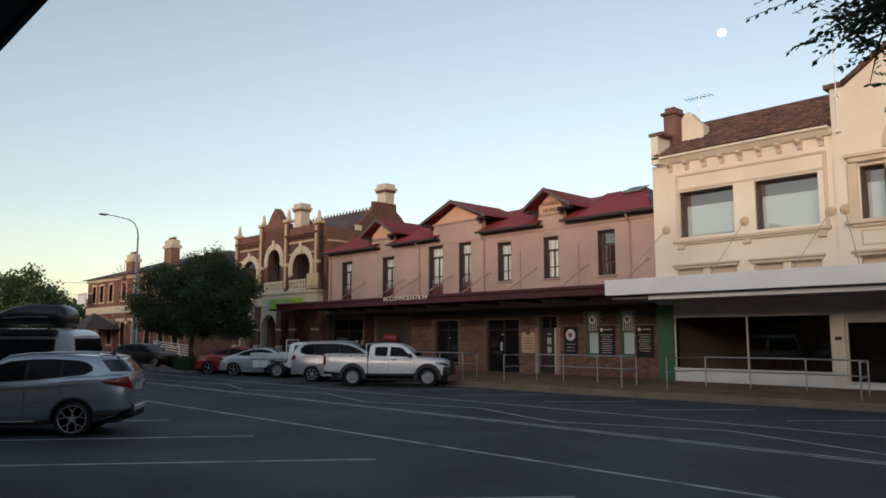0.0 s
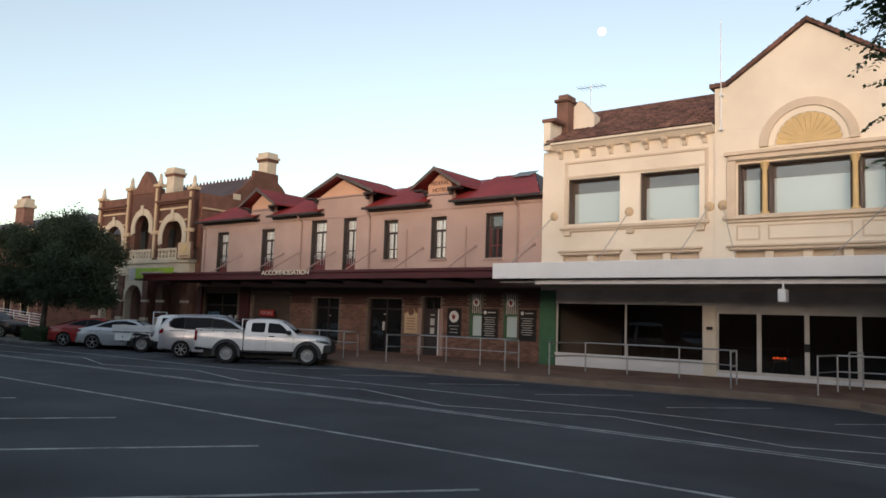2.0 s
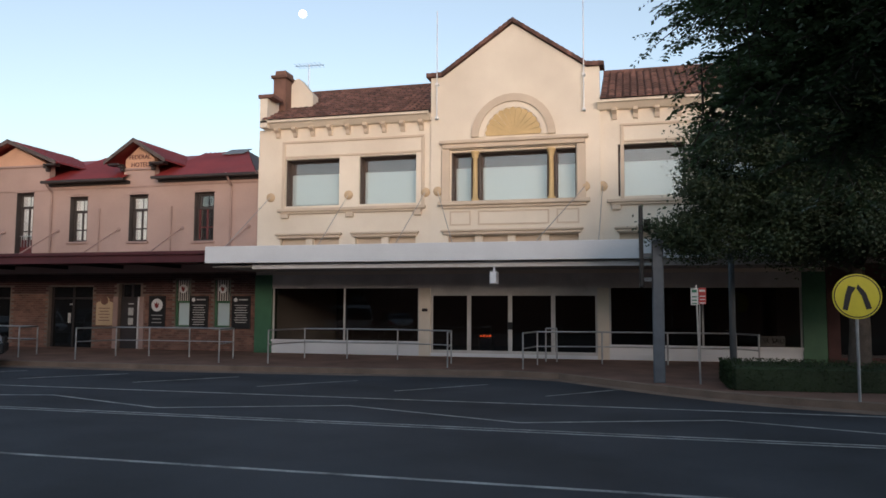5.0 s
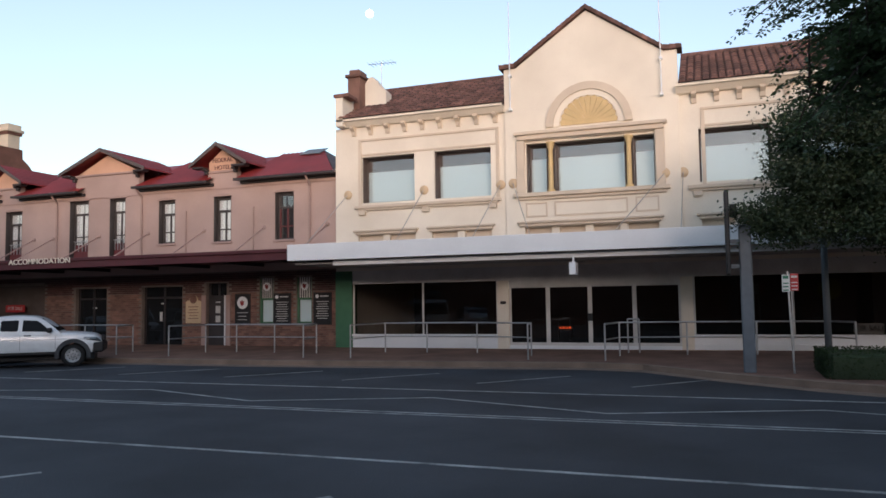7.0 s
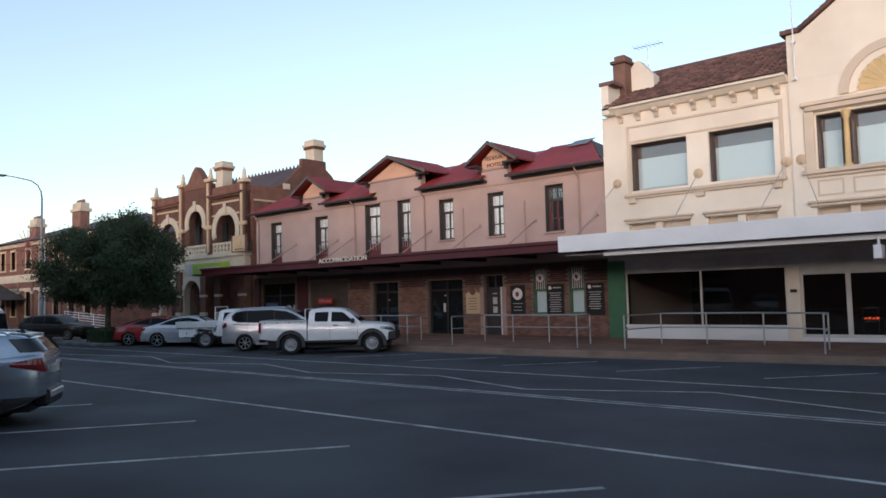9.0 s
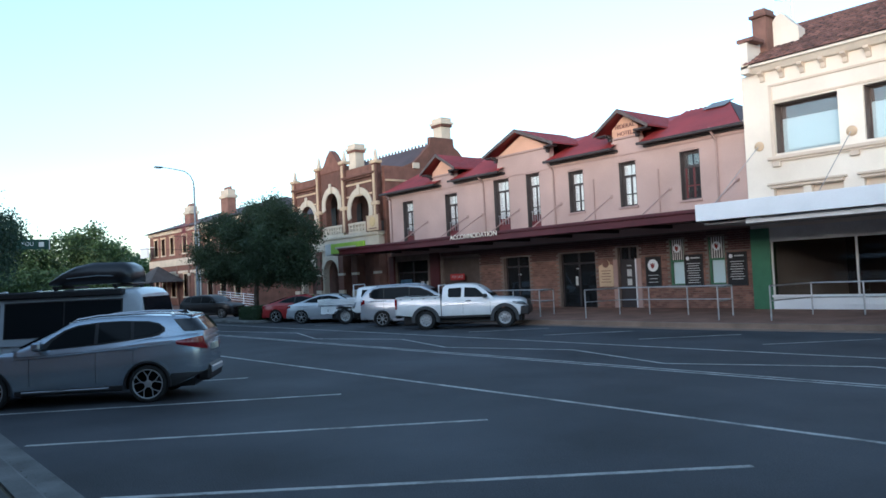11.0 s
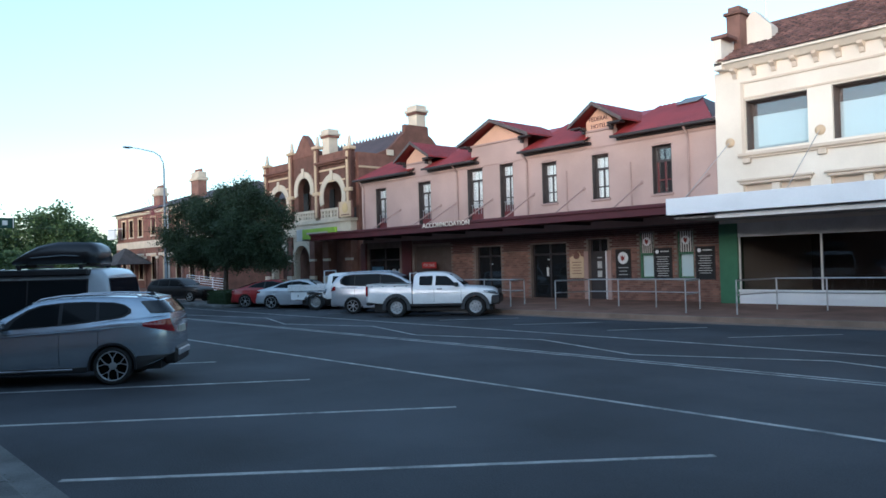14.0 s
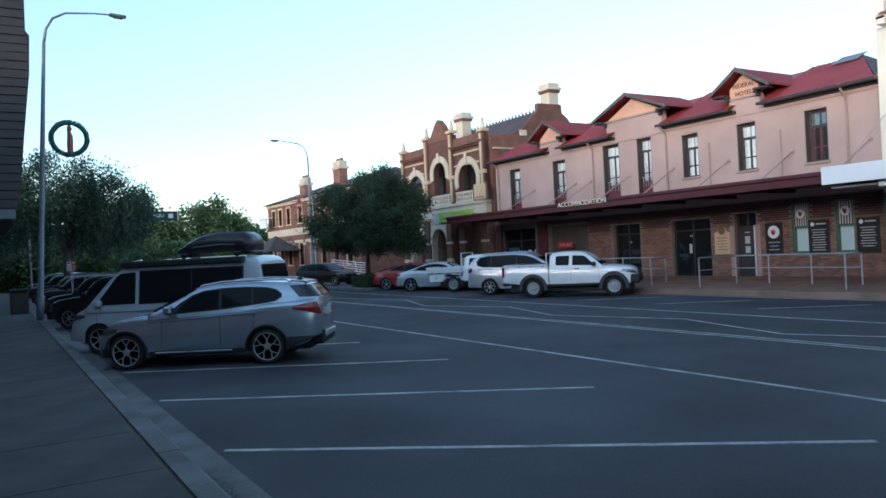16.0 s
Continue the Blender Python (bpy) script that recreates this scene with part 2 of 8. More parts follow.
def lathe(bm, prof, at=(0, 0, 0), axis='z', n=20, caps=True):
    """Turns (radius, height) pairs about an axis."""
    rings = []
    for r, h in prof:
        row = []
        for k in range(n):
            a = 2 * math.pi * k / n
            c, s = r * math.cos(a), r * math.sin(a)
            p = {'z': (c, s, h), 'y': (c, h, s), 'x': (h, c, s)}[axis]
            row.append(bm.verts.new(Vector(p) + Vector(at)))
        rings.append(row)
    for a, b in zip(rings, rings[1:]):
        for k in range(n):
            bm.faces.new((a[k], a[(k + 1) % n], b[(k + 1) % n], b[k]))
    if caps:
        bm.faces.new(rings[0][::-1])
        bm.faces.new(rings[-1])
    return bm


def wall_with_holes(bm, x0, x1, z0, z1, y0, y1, holes):
    """A wall in the xz plane from y0 to y1, with rectangular holes (x0, x1, z0, z1)."""
    xs = sorted({x0, x1, *[h[0] for h in holes], *[h[1] for h in holes]})
    zs = sorted({z0, z1, *[h[2] for h in holes], *[h[3] for h in holes]})
    xs, zs = [x for x in xs if x0 <= x <= x1], [z for z in zs if z0 <= z <= z1]
    verts = {}

    def v(i, j, y):
        k = (i, j, y)
        if k not in verts:
            verts[k] = bm.verts.new((xs[i], y, zs[j]))
        return verts[k]

    def filled(i, j):
        if not (0 <= i < len(xs) - 1 and 0 <= j < len(zs) - 1):
            return False
        cx, cz = (xs[i] + xs[i + 1]) / 2, (zs[j] + zs[j + 1]) / 2
        return not any(h[0] < cx < h[1] and h[2] < cz < h[3] for h in holes)
    for i in range(len(xs) - 1):
        for j in range(len(zs) - 1):
            if not filled(i, j):
                continue
            bm.faces.new((v(i, j, y0), v(i + 1, j, y0), v(i + 1, j + 1, y0), v(i, j + 1, y0)))
            bm.faces.new((v(i, j, y1), v(i, j + 1, y1), v(i + 1, j + 1, y1), v(i + 1, j, y1)))
            for di, dj, a, b in ((-1, 0, (i, j), (i, j + 1)), (1, 0, (i + 1, j), (i + 1, j + 1)), (0, -1, (i, j), (i + 1, j)), (0, 1, (i, j + 1), (i + 1, j + 1))):
                if not filled(i + di, j + dj):
                    bm.faces.new((v(*a, y0), v(*b, y0), v(*b, y1), v(*a, y1)))
    return bm


def lettering(name, text, size, depth, mat, m, parent=None, label="", bold=0.0):
    cu = bpy.data.curves.new(name, 'FONT')
    cu.body, cu.size, cu.extrude, cu.offset = text, size, depth, bold
    cu.align_x, cu.align_y = 'CENTER', 'CENTER'
    tmp = new(name, cu)
    me = bpy.data.meshes.new_from_object(tmp.evaluated_get(bpy.context.evaluated_depsgraph_get()))
    bpy.data.objects.remove(tmp)
    me.materials.clear()
    me.materials.append(mat)
    ob = new(name, me)
    ob.matrix_world = m
    if parent is not None:
        ob.parent = parent
    return tagged(ob, label)


# ---- ground, road, kerbs ----
solid("ground", boxes((-900, 900, -900, 1500, -0.5, -0.06)), M_EARTH, "dry earth beyond the street", "ground", "structure")
solid("road", boxes((-260, 90, 1.4, 22.4, -0.06, 0.0)), M_ASPHALT, "dark grey worn asphalt street", "road", "structure")

FAR_KERB = [(-260, 20.9), (-60, 20.9), (-24, 20.9), (-14, 21.0), (-8, 21.5), (-4, 21.9), (-2.4, 21.5), (-1.4, 20.5), (-0.1, 19.2),
            (1.5, 17.9), (2.7, 17.2), (4.5, 16.6), (8, 16.2), (14, 16.2), (16, 18.0), (18, 20.9), (90, 20.9)]


def strip_mesh(line, off0, off1, z0, z1, base):
    """A solid strip along the far kerb, from off0 to off1 behind its face."""
    bm = bmesh.new()
    rows = []
    for x, y in line:
        rows.append([bm.verts.new(p) for p in ((x, y + off0, base), (x, y + off0, z0), (x, y + off1, z1), (x, y + off1, base))])
    for a, b in zip(rows, rows[1:]):
        for k in range(4):
            bm.faces.new((a[k], a[(k + 1) % 4], b[(k + 1) % 4], b[k]))
    bm.faces.new(rows[0])
    bm.faces.new(rows[-1][::-1])
    return bm


solid("kerb", strip_mesh(FAR_KERB, 0.0, 0.16, 0.16, 0.175, -0.05), M_FARKERB, "pale concrete kerb along the shopfronts", "kerb", "structure")
solid("gutter", strip_mesh(FAR_KERB, -0.5, 0.0, 0.006, 0.012, -0.05), M_FARKERB, "pale concrete gutter beside the far kerb", "gutter", "structure")
bm = bmesh.new()
prev = None
for x, y in FAR_KERB:
    row = [bm.verts.new((x, y + 0.16, 0.17)), bm.verts.new((x, 26.4, 0.33)), bm.verts.new((x, 26.4, -0.05)), bm.verts.new((x, y + 0.16, -0.05))]
    if prev:
        for k in range(4):
            bm.faces.new((prev[k], prev[(k + 1) % 4], row[(k + 1) % 4], row[k]))
    prev = row
solid("pavement", bm, M_PAVER, "brown clay-paved footpath before the shopfronts", "pavement", "structure")
solid("ground_fill", boxes((-260, 90, 26.4, 60, -0.05, 0.32)), M_EARTH, "plain ground under the buildings", "ground", "structure")

near_path = thing("pavement_near", "grey concrete footpath with sawn joints", "pavement", kind="structure")
part("bed", boxes((-260, 60, -9, 1.34, -0.05, 0.150)), M_EARTH, near_path, "dirt-filled joints")
near_kerb = thing("kerb_near", "worn concrete kerb with a wide gutter", "kerb", kind="structure")
part("gutter", boxes((-260, 60, 1.64, 1.97, -0.05, 0.006)), M_KERB, near_kerb)
slab_me = mesh_of("slab", boxes((0, 1.79, 0, 1.30, 0, 0.03), bevel=0.008), M_CONCRETE)
for i in range(46):
    for j in range(3):
        ob = new("slab", slab_me)
        ob.location = (-74 + 1.8 * i, -2.625 + 1.31 * j, 0.141 + 0.0012 * ((i * 7 + j * 3) % 4))
        ob.parent = near_path
bm = bmesh.new()
prism(bm, [(0, -0.05), (0, 0.172), (0.20, 0.172), (0.235, 0.15), (0.30, 0.012), (0.30, -0.05)], 0, 2.385, 'x')
kerb_me = mesh_of("kerb_block", bm, M_KERB)
for i in range(40):
    ob = new("kerb_block", kerb_me)
    ob.location = (-80 + 2.4 * i, 1.34, 0.001 * (i % 3))
    ob.parent = near_kerb


def stripe(bm, a, b, w, z=0.004):
    a, b = Vector((*a, z)), Vector((*b, z))
    d = (b - a).normalized()
    s = Vector((-d.y, d.x, 0)) * w / 2
    bm.faces.new([bm.verts.new(p) for p in (a - s, b - s, b + s, a + s)])
    return bm


def road_line(name, label, runs, w=0.11):
    bm = bmesh.new()
    for a, b in runs:
        stripe(bm, a, b, w)
    r = bmesh.ops.extrude_face_region(bm, geom=list(bm.faces))
    for v in [g for g in r["geom"] if isinstance(g, bmesh.types.BMVert)]:
        v.co.z -= 0.006
    return solid(name, bm, M_LINE, label, "road marking", "structure")


road_line("edge_line", "white edge line before the far parking bays", [((-150, 15.95), (60, 15.95))], 0.09)
road_line("centre_line", "double white centre line", [((-150, 12.46), (60, 12.46)), ((-150, 12.66), (60, 12.66))], 0.07)
road_line("lane_line", "white line along the near parking bays", [((-150, 8.82), (60, 8.82))], 0.095)
ZIG = [(-34.4, 13.4), (-27.6, 14.6), (-24.0, 13.4), (-20.4, 14.6), (-16.8, 13.5), (-13.0, 14.55), (-9.5, 13.35), (-6.0, 14.7), (-2.3, 13.4), (1.2, 14.7), (4.8, 13.4)]
road_line("zigzag_line", "white zigzag line ahead of a crossing", list(zip(ZIG, ZIG[1:])), 0.075)
for i in range(12):
    foot, end = -4.72 - 3.60 * i, -0.35 - 3.88 * i
    road_line("bay_line", "white angled parking bay line, slightly worn", [((foot, 2.06), (end, 7.1))], 0.09)
for i in range(16):
    road_line("bay_line", "white angled parking bay line by the far kerb", [((-2.3 - 3.6 * i, 17.45), (-0.45 - 3.6 * i, 19.6))], 0.06)


# ---- cream building ----
CX = -4.27            # axis of symmetry
CY = 25.52            # face of its wall
cream = thing("cream_building", "cream two-storey shop building with a stepped gable and tiled roof", "building", at=(0, 0, 0))


def mirrored(x0, x1):
    return [(x0, x1), (2 * CX - x1, 2 * CX - x0)]


UP = [*mirrored(-12.84, -10.70), *mirrored(-9.92, -7.77)]
LOW = [*mirrored(-13.0, -10.68), *mirrored(-10.05, -7.78)]
bm = bmesh.new()
holes = [(a, b, 5.70, 7.45) for a, b in UP] + [(-6.47, -2.15, 5.70, 7.42)] + [(a, b, 3.9, 4.5) for a, b in LOW] + [(-6.6, -2.1, 3.9, 4.5)]
wall_with_holes(bm, -13.95, 5.40, 3.15, 8.62, CY, CY + 0.35, holes)
part("wall", bm, M_CREAM, cream)
bm = bmesh.new()
PED = [(-7.2, 8.62), (-7.2, 10.12), (-6.78, 10.12), (CX, 11.86), (-1.76, 10.12), (-1.34, 10.12), (-1.34, 8.62)]
prism(bm, PED, CY - 0.12, CY + 0.30)
part("gable_wall", bm, M_CREAM, cream)
bm = bmesh.new()
wall_with_holes(bm, -7.2, -1.34, 3.16, 8.618, CY - 0.118, CY - 0.002, [(-6.55, -2.07, 5.66, 7.5), (-6.55, -2.07, 3.9, 4.56)])
part("projecting_bay", bm, M_CREAM, cream)


def tiles_run(bm, x0, x1, y0, z0, y1, z1, step=0.22, rows=9):
    """Ribbed clay tiles up a slope."""
    n = max(1, int((x1 - x0) / step))
    w = (x1 - x0) / n
    for j in range(rows):
        t0, t1 = j / rows, (j + 1.12) / rows
        a0, b0, a1, b1 = y0 + (y1 - y0) * t0, z0 + (z1 - z0) * t0, y0 + (y1 - y0) * t1, z0 + (z1 - z0) * t1
        for i in range(n):
            u = x0 + w * i
            k = 0.012 * random.random()
            pr = [(u, 0.0), (u + 0.25 * w, 0.055), (u + 0.5 * w, 0.075), (u + 0.75 * w, 0.055), (u + w, 0.0)]
            lo = [bm.verts.new((p, a0, b0 + h + 0.045 + k)) for p, h in pr]
            hi = [bm.verts.new((p, a1, b1 + h * 0.8 + k)) for p, h in pr]
            for q in range(4):
                bm.faces.new((lo[q], lo[q + 1], hi[q + 1], hi[q]))
            bm.faces.new([bm.verts.new(v.co) for v in lo])


for x0, x1 in ((-13.6, -7.22), (-1.32, 5.0)):
    roof = part("roof", boxes((x0, x1, CY - 0.42, CY + 0.1, 8.84, 8.90)), M_DARKTRIM, cream)
    bm = bmesh.new()
    prism(bm, [(CY - 0.45, 8.86), (CY + 3.4, 10.92), (CY + 7.2, 8.86)], x0, x1, 'x')
    part("roof_deck", bm, M_SLATE, cream)
    bm = bmesh.new()
    tiles_run(bm, x0, x1, CY - 0.5, 8.86, CY + 3.42, 10.95, 0.24, 13)
    tagged(part("roof_tiles", bm, M_TILE, cream, "weathered brown clay tiles"), kind="stuff")
    bm = bmesh.new()
    tube(bm, [(x0, CY + 3.42, 10.97), (x1, CY + 3.42, 10.97)], 0.10)
    part("ridge", bm, M_TILE, cream)
    bm = bmesh.new()
    prism(bm, [(CY, 8.60), (CY - 0.16, 8.62), (CY - 0.34, 8.78), (CY - 0.44, 8.80), (CY - 0.44, 8.88), (CY, 8.88)], x0 - 0.1, x1, 'x')
    part("cornice", bm, M_CREAM, cream)
    n = 9
    for i in range(n):
        xx = x0 + 0.45 + i * (x1 - x0 - 0.8) / (n - 1)
        bm = bmesh.new()
        prism(bm, [(CY, 8.28), (CY - 0.06, 8.30), (CY - 0.10, 8.45), (CY - 0.26, 8.55), (CY - 0.26, 8.63), (CY, 8.63)], xx - 0.08, xx + 0.08, 'x')
        part("bracket", bm, M_CREAMTRIM, cream)
    a, b = x0 + 0.75, x1 - 0.35
    bm = boxes((a - 0.12, b + 0.12, CY - 0.05, CY, 8.05, 8.14), (a - 0.12, a, CY - 0.05, CY, 5.6, 8.05), (b, b + 0.12, CY - 0.05, CY, 5.6, 8.05),
               (a, b, CY - 0.035, CY, 7.50, 7.58), bevel=0.012)
    part("panel_moulding", bm, M_CREAMTRIM, cream)
# verge tiles of the gable
VERGE = [(-7.35, 10.12), (-6.80, 10.14), (CX, 11.90), (-1.74, 10.14), (-1.19, 10.12)]
for (xa, za), (xb, zb) in zip(VERGE, VERGE[1:]):
    m = max(1, round(math.hypot(xb - xa, zb - za) / 0.20))
    for i in range(m):
        t0, t1 = i / m, (i + 1.05) / m
        p0, p1 = (xa + (xb - xa) * t0, za + (zb - za) * t0), (xa + (xb - xa) * t1, za + (zb - za) * t1)
        bm = bmesh.new()
        prism(bm, [p0, p1, (p1[0], p1[1] + 0.13), (p0[0], p0[1] + 0.16)], CY - 0.26, CY + 0.42)
        part("verge_tile", bm, M_TILE, cream, "weathered brown clay tile")
# arch and fan over the middle window
bm = bmesh.new()
ring(bm, CX, 7.90, 1.20, 1.46, CY - 0.24, CY - 0.119)
part("arch_moulding", bm, M_CREAMTRIM, cream)
bm = bmesh.new()
ring(bm, CX, 7.90, 1.0, 1.20, CY - 0.17, CY - 0.119)
part("inner_moulding", bm, M_CREAM, cream)
for i in range(13):
    bm = bmesh.new()
    a0, a1 = radians(180 - i * 180 / 13), radians(180 - (i + 0.96) * 180 / 13)
    prism(bm, [(CX, 7.92), (CX + 0.93 * math.cos(a0), 7.92 + 0.93 * math.sin(a0)), (CX + 0.98 * math.cos((a0 + a1) / 2), 7.92 + 0.98 * math.sin((a0 + a1) / 2)), (CX + 0.93 * math.cos(a1), 7.92 + 0.93 * math.sin(a1))], CY - 0.165, CY - 0.119)
    part("fan_flute", bm, M_GOLD, cream, "ochre fan flute")
bm = boxes((-6.85, -1.72, CY - 0.34, CY - 0.119, 7.68, 7.80), (-6.75, -1.82, CY - 0.26, CY - 0.119, 7.52, 7.68), (-6.80, -6.50, CY - 0.20, CY - 0.119, 5.66, 7.52), (-2.12, -1.82, CY - 0.20, CY - 0.119, 5.66, 7.52), bevel=0.02)
part("window_hood", bm, M_CREAMTRIM, cream)
bm = boxes((-6.9, -1.68, CY - 0.32, CY - 0.119, 5.52, 5.66), (-6.75, -1.8, CY - 0.22, CY - 0.119, 5.42, 5.52), bevel=0.02)
part("window_sill", bm, M_CREAMTRIM, cream)
for a, b in ((-6.5, -5.75), (-5.5, -3.05), (-2.8, -2.05)):
    bm = boxes((a, b, CY - 0.15, CY - 0.119, 5.28, 5.33), (a, b, CY - 0.15, CY - 0.119, 4.83, 4.88), (a, a + 0.05, CY - 0.15, CY - 0.119, 4.88, 5.28), (b - 0.05, b, CY - 0.15, CY - 0.119, 4.88, 5.28))
    part("apron_panel", bm, M_CREAMTRIM, cream)
for xx in (-5.62, -2.98):
    bm = bmesh.new()
    lathe(bm, [(0.14, 5.66), (0.14, 5.74), (0.09, 5.8), (0.085, 6.5), (0.078, 7.16), (0.12, 7.24), (0.10, 7.28), (0.15, 7.34), (0.15, 7.42)], (xx, CY - 0.02, 0))
    part("column", bm, M_GOLD, cream, "ochre column", True)
for xx in (-5.62, -2.98):
    part("window_post", boxes((xx - 0.14, xx + 0.14, CY + 0.10, CY + 0.60, 5.70, 7.42)), M_REVEAL, cream)
# upper windows
for k, (a, b) in enumerate(UP + [(-6.47, -5.74), (-5.50, -3.10), (-2.86, -2.15)]):
    zt = 7.42 if k >= len(UP) else 7.45
    w = part("window", boxes((a - 0.02, b + 0.02, CY + 0.56, CY + 0.58, 5.69, zt + 0.01)), M_SKYBLIND, cream, "pale blinds, the sky's reflection put into their blue")
    # solid strip; the darkness of the gap is put into its brown
    part("blind_head", boxes((a - 0.02, b + 0.02, CY + 0.53, CY + 0.552, 6.95, zt + 0.01)), M_REVEAL, w, "brown strip standing in for the dark gap above the blind")
    for p in (a, b - 0.03):
        part("reveal", boxes((p, p + 0.03, CY + (0.10 if k < len(UP) else 0.0), CY + 0.56, 5.70, zt)), M_REVEAL, w, "dark stained timber lining")
    part("head_lining", boxes((a + 0.03, b - 0.03, CY + 0.14, CY + 0.56, zt - 0.03, zt)), M_REVEAL, w)
    part("sill_board", boxes((a + 0.03, b - 0.03, CY + 0.14, CY + 0.56, 5.67, 5.70)), M_CREAMTRIM, w)
    part("frame", boxes((a + 0.03, a + 0.06, CY + 0.44, CY + 0.50, 5.72, zt - 0.03), (b - 0.06, b - 0.03, CY + 0.44, CY + 0.50, 5.72, zt - 0.03), (a + 0.06, b - 0.06, CY + 0.44, CY + 0.50, 5.70, 5.75), (a + 0.06, b - 0.06, CY + 0.44, CY + 0.50, zt - 0.07, zt - 0.03)), M_REVEAL, w)
    pane = part("pane", boxes((a + 0.06, b - 0.06, CY + 0.47, CY + 0.476, 5.75, zt - 0.07)), M_PANE, w)
    pane.visible_shadow = False
for x0, x1 in mirrored(-13.10, -7.40):
    bm = boxes((x0, x1, CY - 0.16, CY, 5.48, 5.60), (x0 + 0.12, x1 - 0.12, CY - 0.10, CY, 5.40, 5.48), bevel=0.02)
    for xx in (x0 + 0.3, (x0 + x1) / 2, x1 - 0.3):
        box(bm, xx - 0.14, xx + 0.14, CY - 0.13, CY, 5.24, 5.40, 0.02)
    part("sill_course", bm, M_CREAMTRIM, cream)
for x0, x1 in LOW + [(-6.65, -2.05)]:
    d = 0.12 if x0 == -6.65 else 0.0
    part("hood_mould", boxes((x0 - 0.14, x1 + 0.14, CY - 0.20 - d, CY - d, 4.60, 4.68), (x0 - 0.06, x1 + 0.06, CY - 0.13 - d, CY - d, 4.50, 4.60), bevel=0.02), M_CREAMTRIM, cream)
    n = 4 if x0 == -6.65 else 2
    for i in range(1, n):
        xx = x0 + (x1 - x0) * i / n
        part("mullion", boxes((xx - 0.13, xx + 0.13, CY - 0.02, CY + 0.2, 3.9, 4.5)), M_CREAM, cream)
    part("boarded_light", boxes((x0, x1, CY + 0.2, CY + 0.26, 3.9, 4.5)), M_CREAMTRIM, cream)
# gable parapet and chimney at the party wall
bm = bmesh.new()
prism(bm, [(CY - 0.44, 8.62), (CY - 0.44, 9.72), (CY + 0.3, 9.95), (CY + 1.2, 9.95), (CY + 2.4, 10.6), (CY + 3.6, 11.1), (CY + 7, 9.0), (CY + 7, 8.62)], -13.72, -13.42, 'x')
part("parapet", bm, M_CREAM, cream)
part("parapet_cap", boxes((-13.78, -13.15, CY - 0.5, CY + 0.3, 9.72, 9.86), bevel=0.02), M_TILE, cream)
chim = part("chimney", boxes((-13.68, -13.16, CY + 0.5, CY + 1.3, 9.4, 10.76), (-13.76, -13.08, CY + 0.42, CY + 1.38, 10.76, 10.88), (-13.64, -13.2, CY + 0.55, CY + 1.25, 10.88, 11.08), bevel=0.02), M_OLDBRICK, cream, "brown brick chimney")
bm = bmesh.new()
prism(bm, [(-13.7, 9.3), (-13.7, 9.95), (-13.35, 10.38), (-12.98, 10.84), (-12.84, 10.86), (-12.49, 10.44), (-12.25, 10.2), (-12.25, 9.3)], CY + 1.0, CY + 1.5)
part("flue_shoulder", bm, M_CREAM, cream)
# shopfront
part("pier", boxes((-13.95, -13.27, CY - 0.05, CY + 0.4, 0.2, 3.15)), M_GREEN, cream, "green tiled pier")
part("pier", boxes((-7.62, -7.21, CY - 0.04, CY + 0.4, 0.2, 2.66)), M_CREAM, cream)
part("pier", boxes((-1.50, -1.12, CY - 0.04, CY + 0.4, 0.2, 2.66)), M_CREAM, cream)
part("pier", boxes((4.73, 5.40, CY - 0.05, CY + 0.4, 0.2, 3.15)), M_GREEN, cream, "green tiled pier")
part("lintel", boxes((-13.27, 4.73, CY, CY + 0.3, 2.66, 3.15)), M_WHITEDIRT, cream)
for a, b in ((-13.27, -7.62), (-1.12, 4.73)):
    part("stall_riser", boxes((a, b, CY + 0.02, CY + 0.3, 0.2, 0.72), (a, b, CY - 0.06, CY + 0.3, 0.72, 0.80), (a, b, CY - 0.02, CY + 0.02, 0.2, 0.30), (a, b, CY, CY + 0.02, 0.46, 0.50)), M_WHITE, cream)
    mid = (a + b) / 2
    sw = part("shop_window", boxes((mid - 0.03, mid + 0.03, CY + 0.05, CY + 0.13, 0.8, 2.66)), M_WHITEDIRT, cream)
    for p in (a, b - 0.06):
        part("jamb", boxes((p, p + 0.06, CY + 0.05, CY + 0.13, 0.8, 2.66)), M_WHITEDIRT, sw)
    for p, q in ((a + 0.06, mid - 0.03), (mid + 0.03, b - 0.06)):
        part("pane", boxes((p, q, CY + 0.085, CY + 0.093, 0.8, 2.66)), M_SHOPGLASS, sw).visible_shadow = False
part("door_head", boxes((-7.21, -1.50, CY + 0.02, CY + 0.3, 2.47, 2.66)), M_WHITEDIRT, cream)
part("threshold", boxes((-7.21, -1.50, CY, CY + 0.3, 0.2, 0.42)), M_WHITE, cream)
for a, b in ((-7.21, -5.85), (-5.85, -4.42), (-4.42, -2.96), (-2.96, -1.50)):
    d = part("door", boxes((a, a + 0.07, CY + 0.06, CY + 0.12, 0.42, 2.47), (b - 0.07, b, CY + 0.06, CY + 0.12, 0.42, 2.47), (a + 0.07, b - 0.07, CY + 0.06, CY + 0.12, 0.42, 0.52), (a + 0.07, b - 0.07, CY + 0.06, CY + 0.12, 2.40, 2.47)), M_WHITEDIRT, cream)
    part("pane", boxes((a + 0.07, b - 0.07, CY + 0.088, CY + 0.094, 0.52, 2.40)), M_SHOPGLASS, d).visible_shadow = False
part("handle", boxes((-4.50, -4.34, CY - 0.0, CY + 0.05, 1.25, 1.5)), M_BLACK, cream)
# dim shop behind; its lack of light is put into one brown colour
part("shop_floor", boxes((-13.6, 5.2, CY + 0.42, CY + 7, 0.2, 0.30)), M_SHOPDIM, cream)
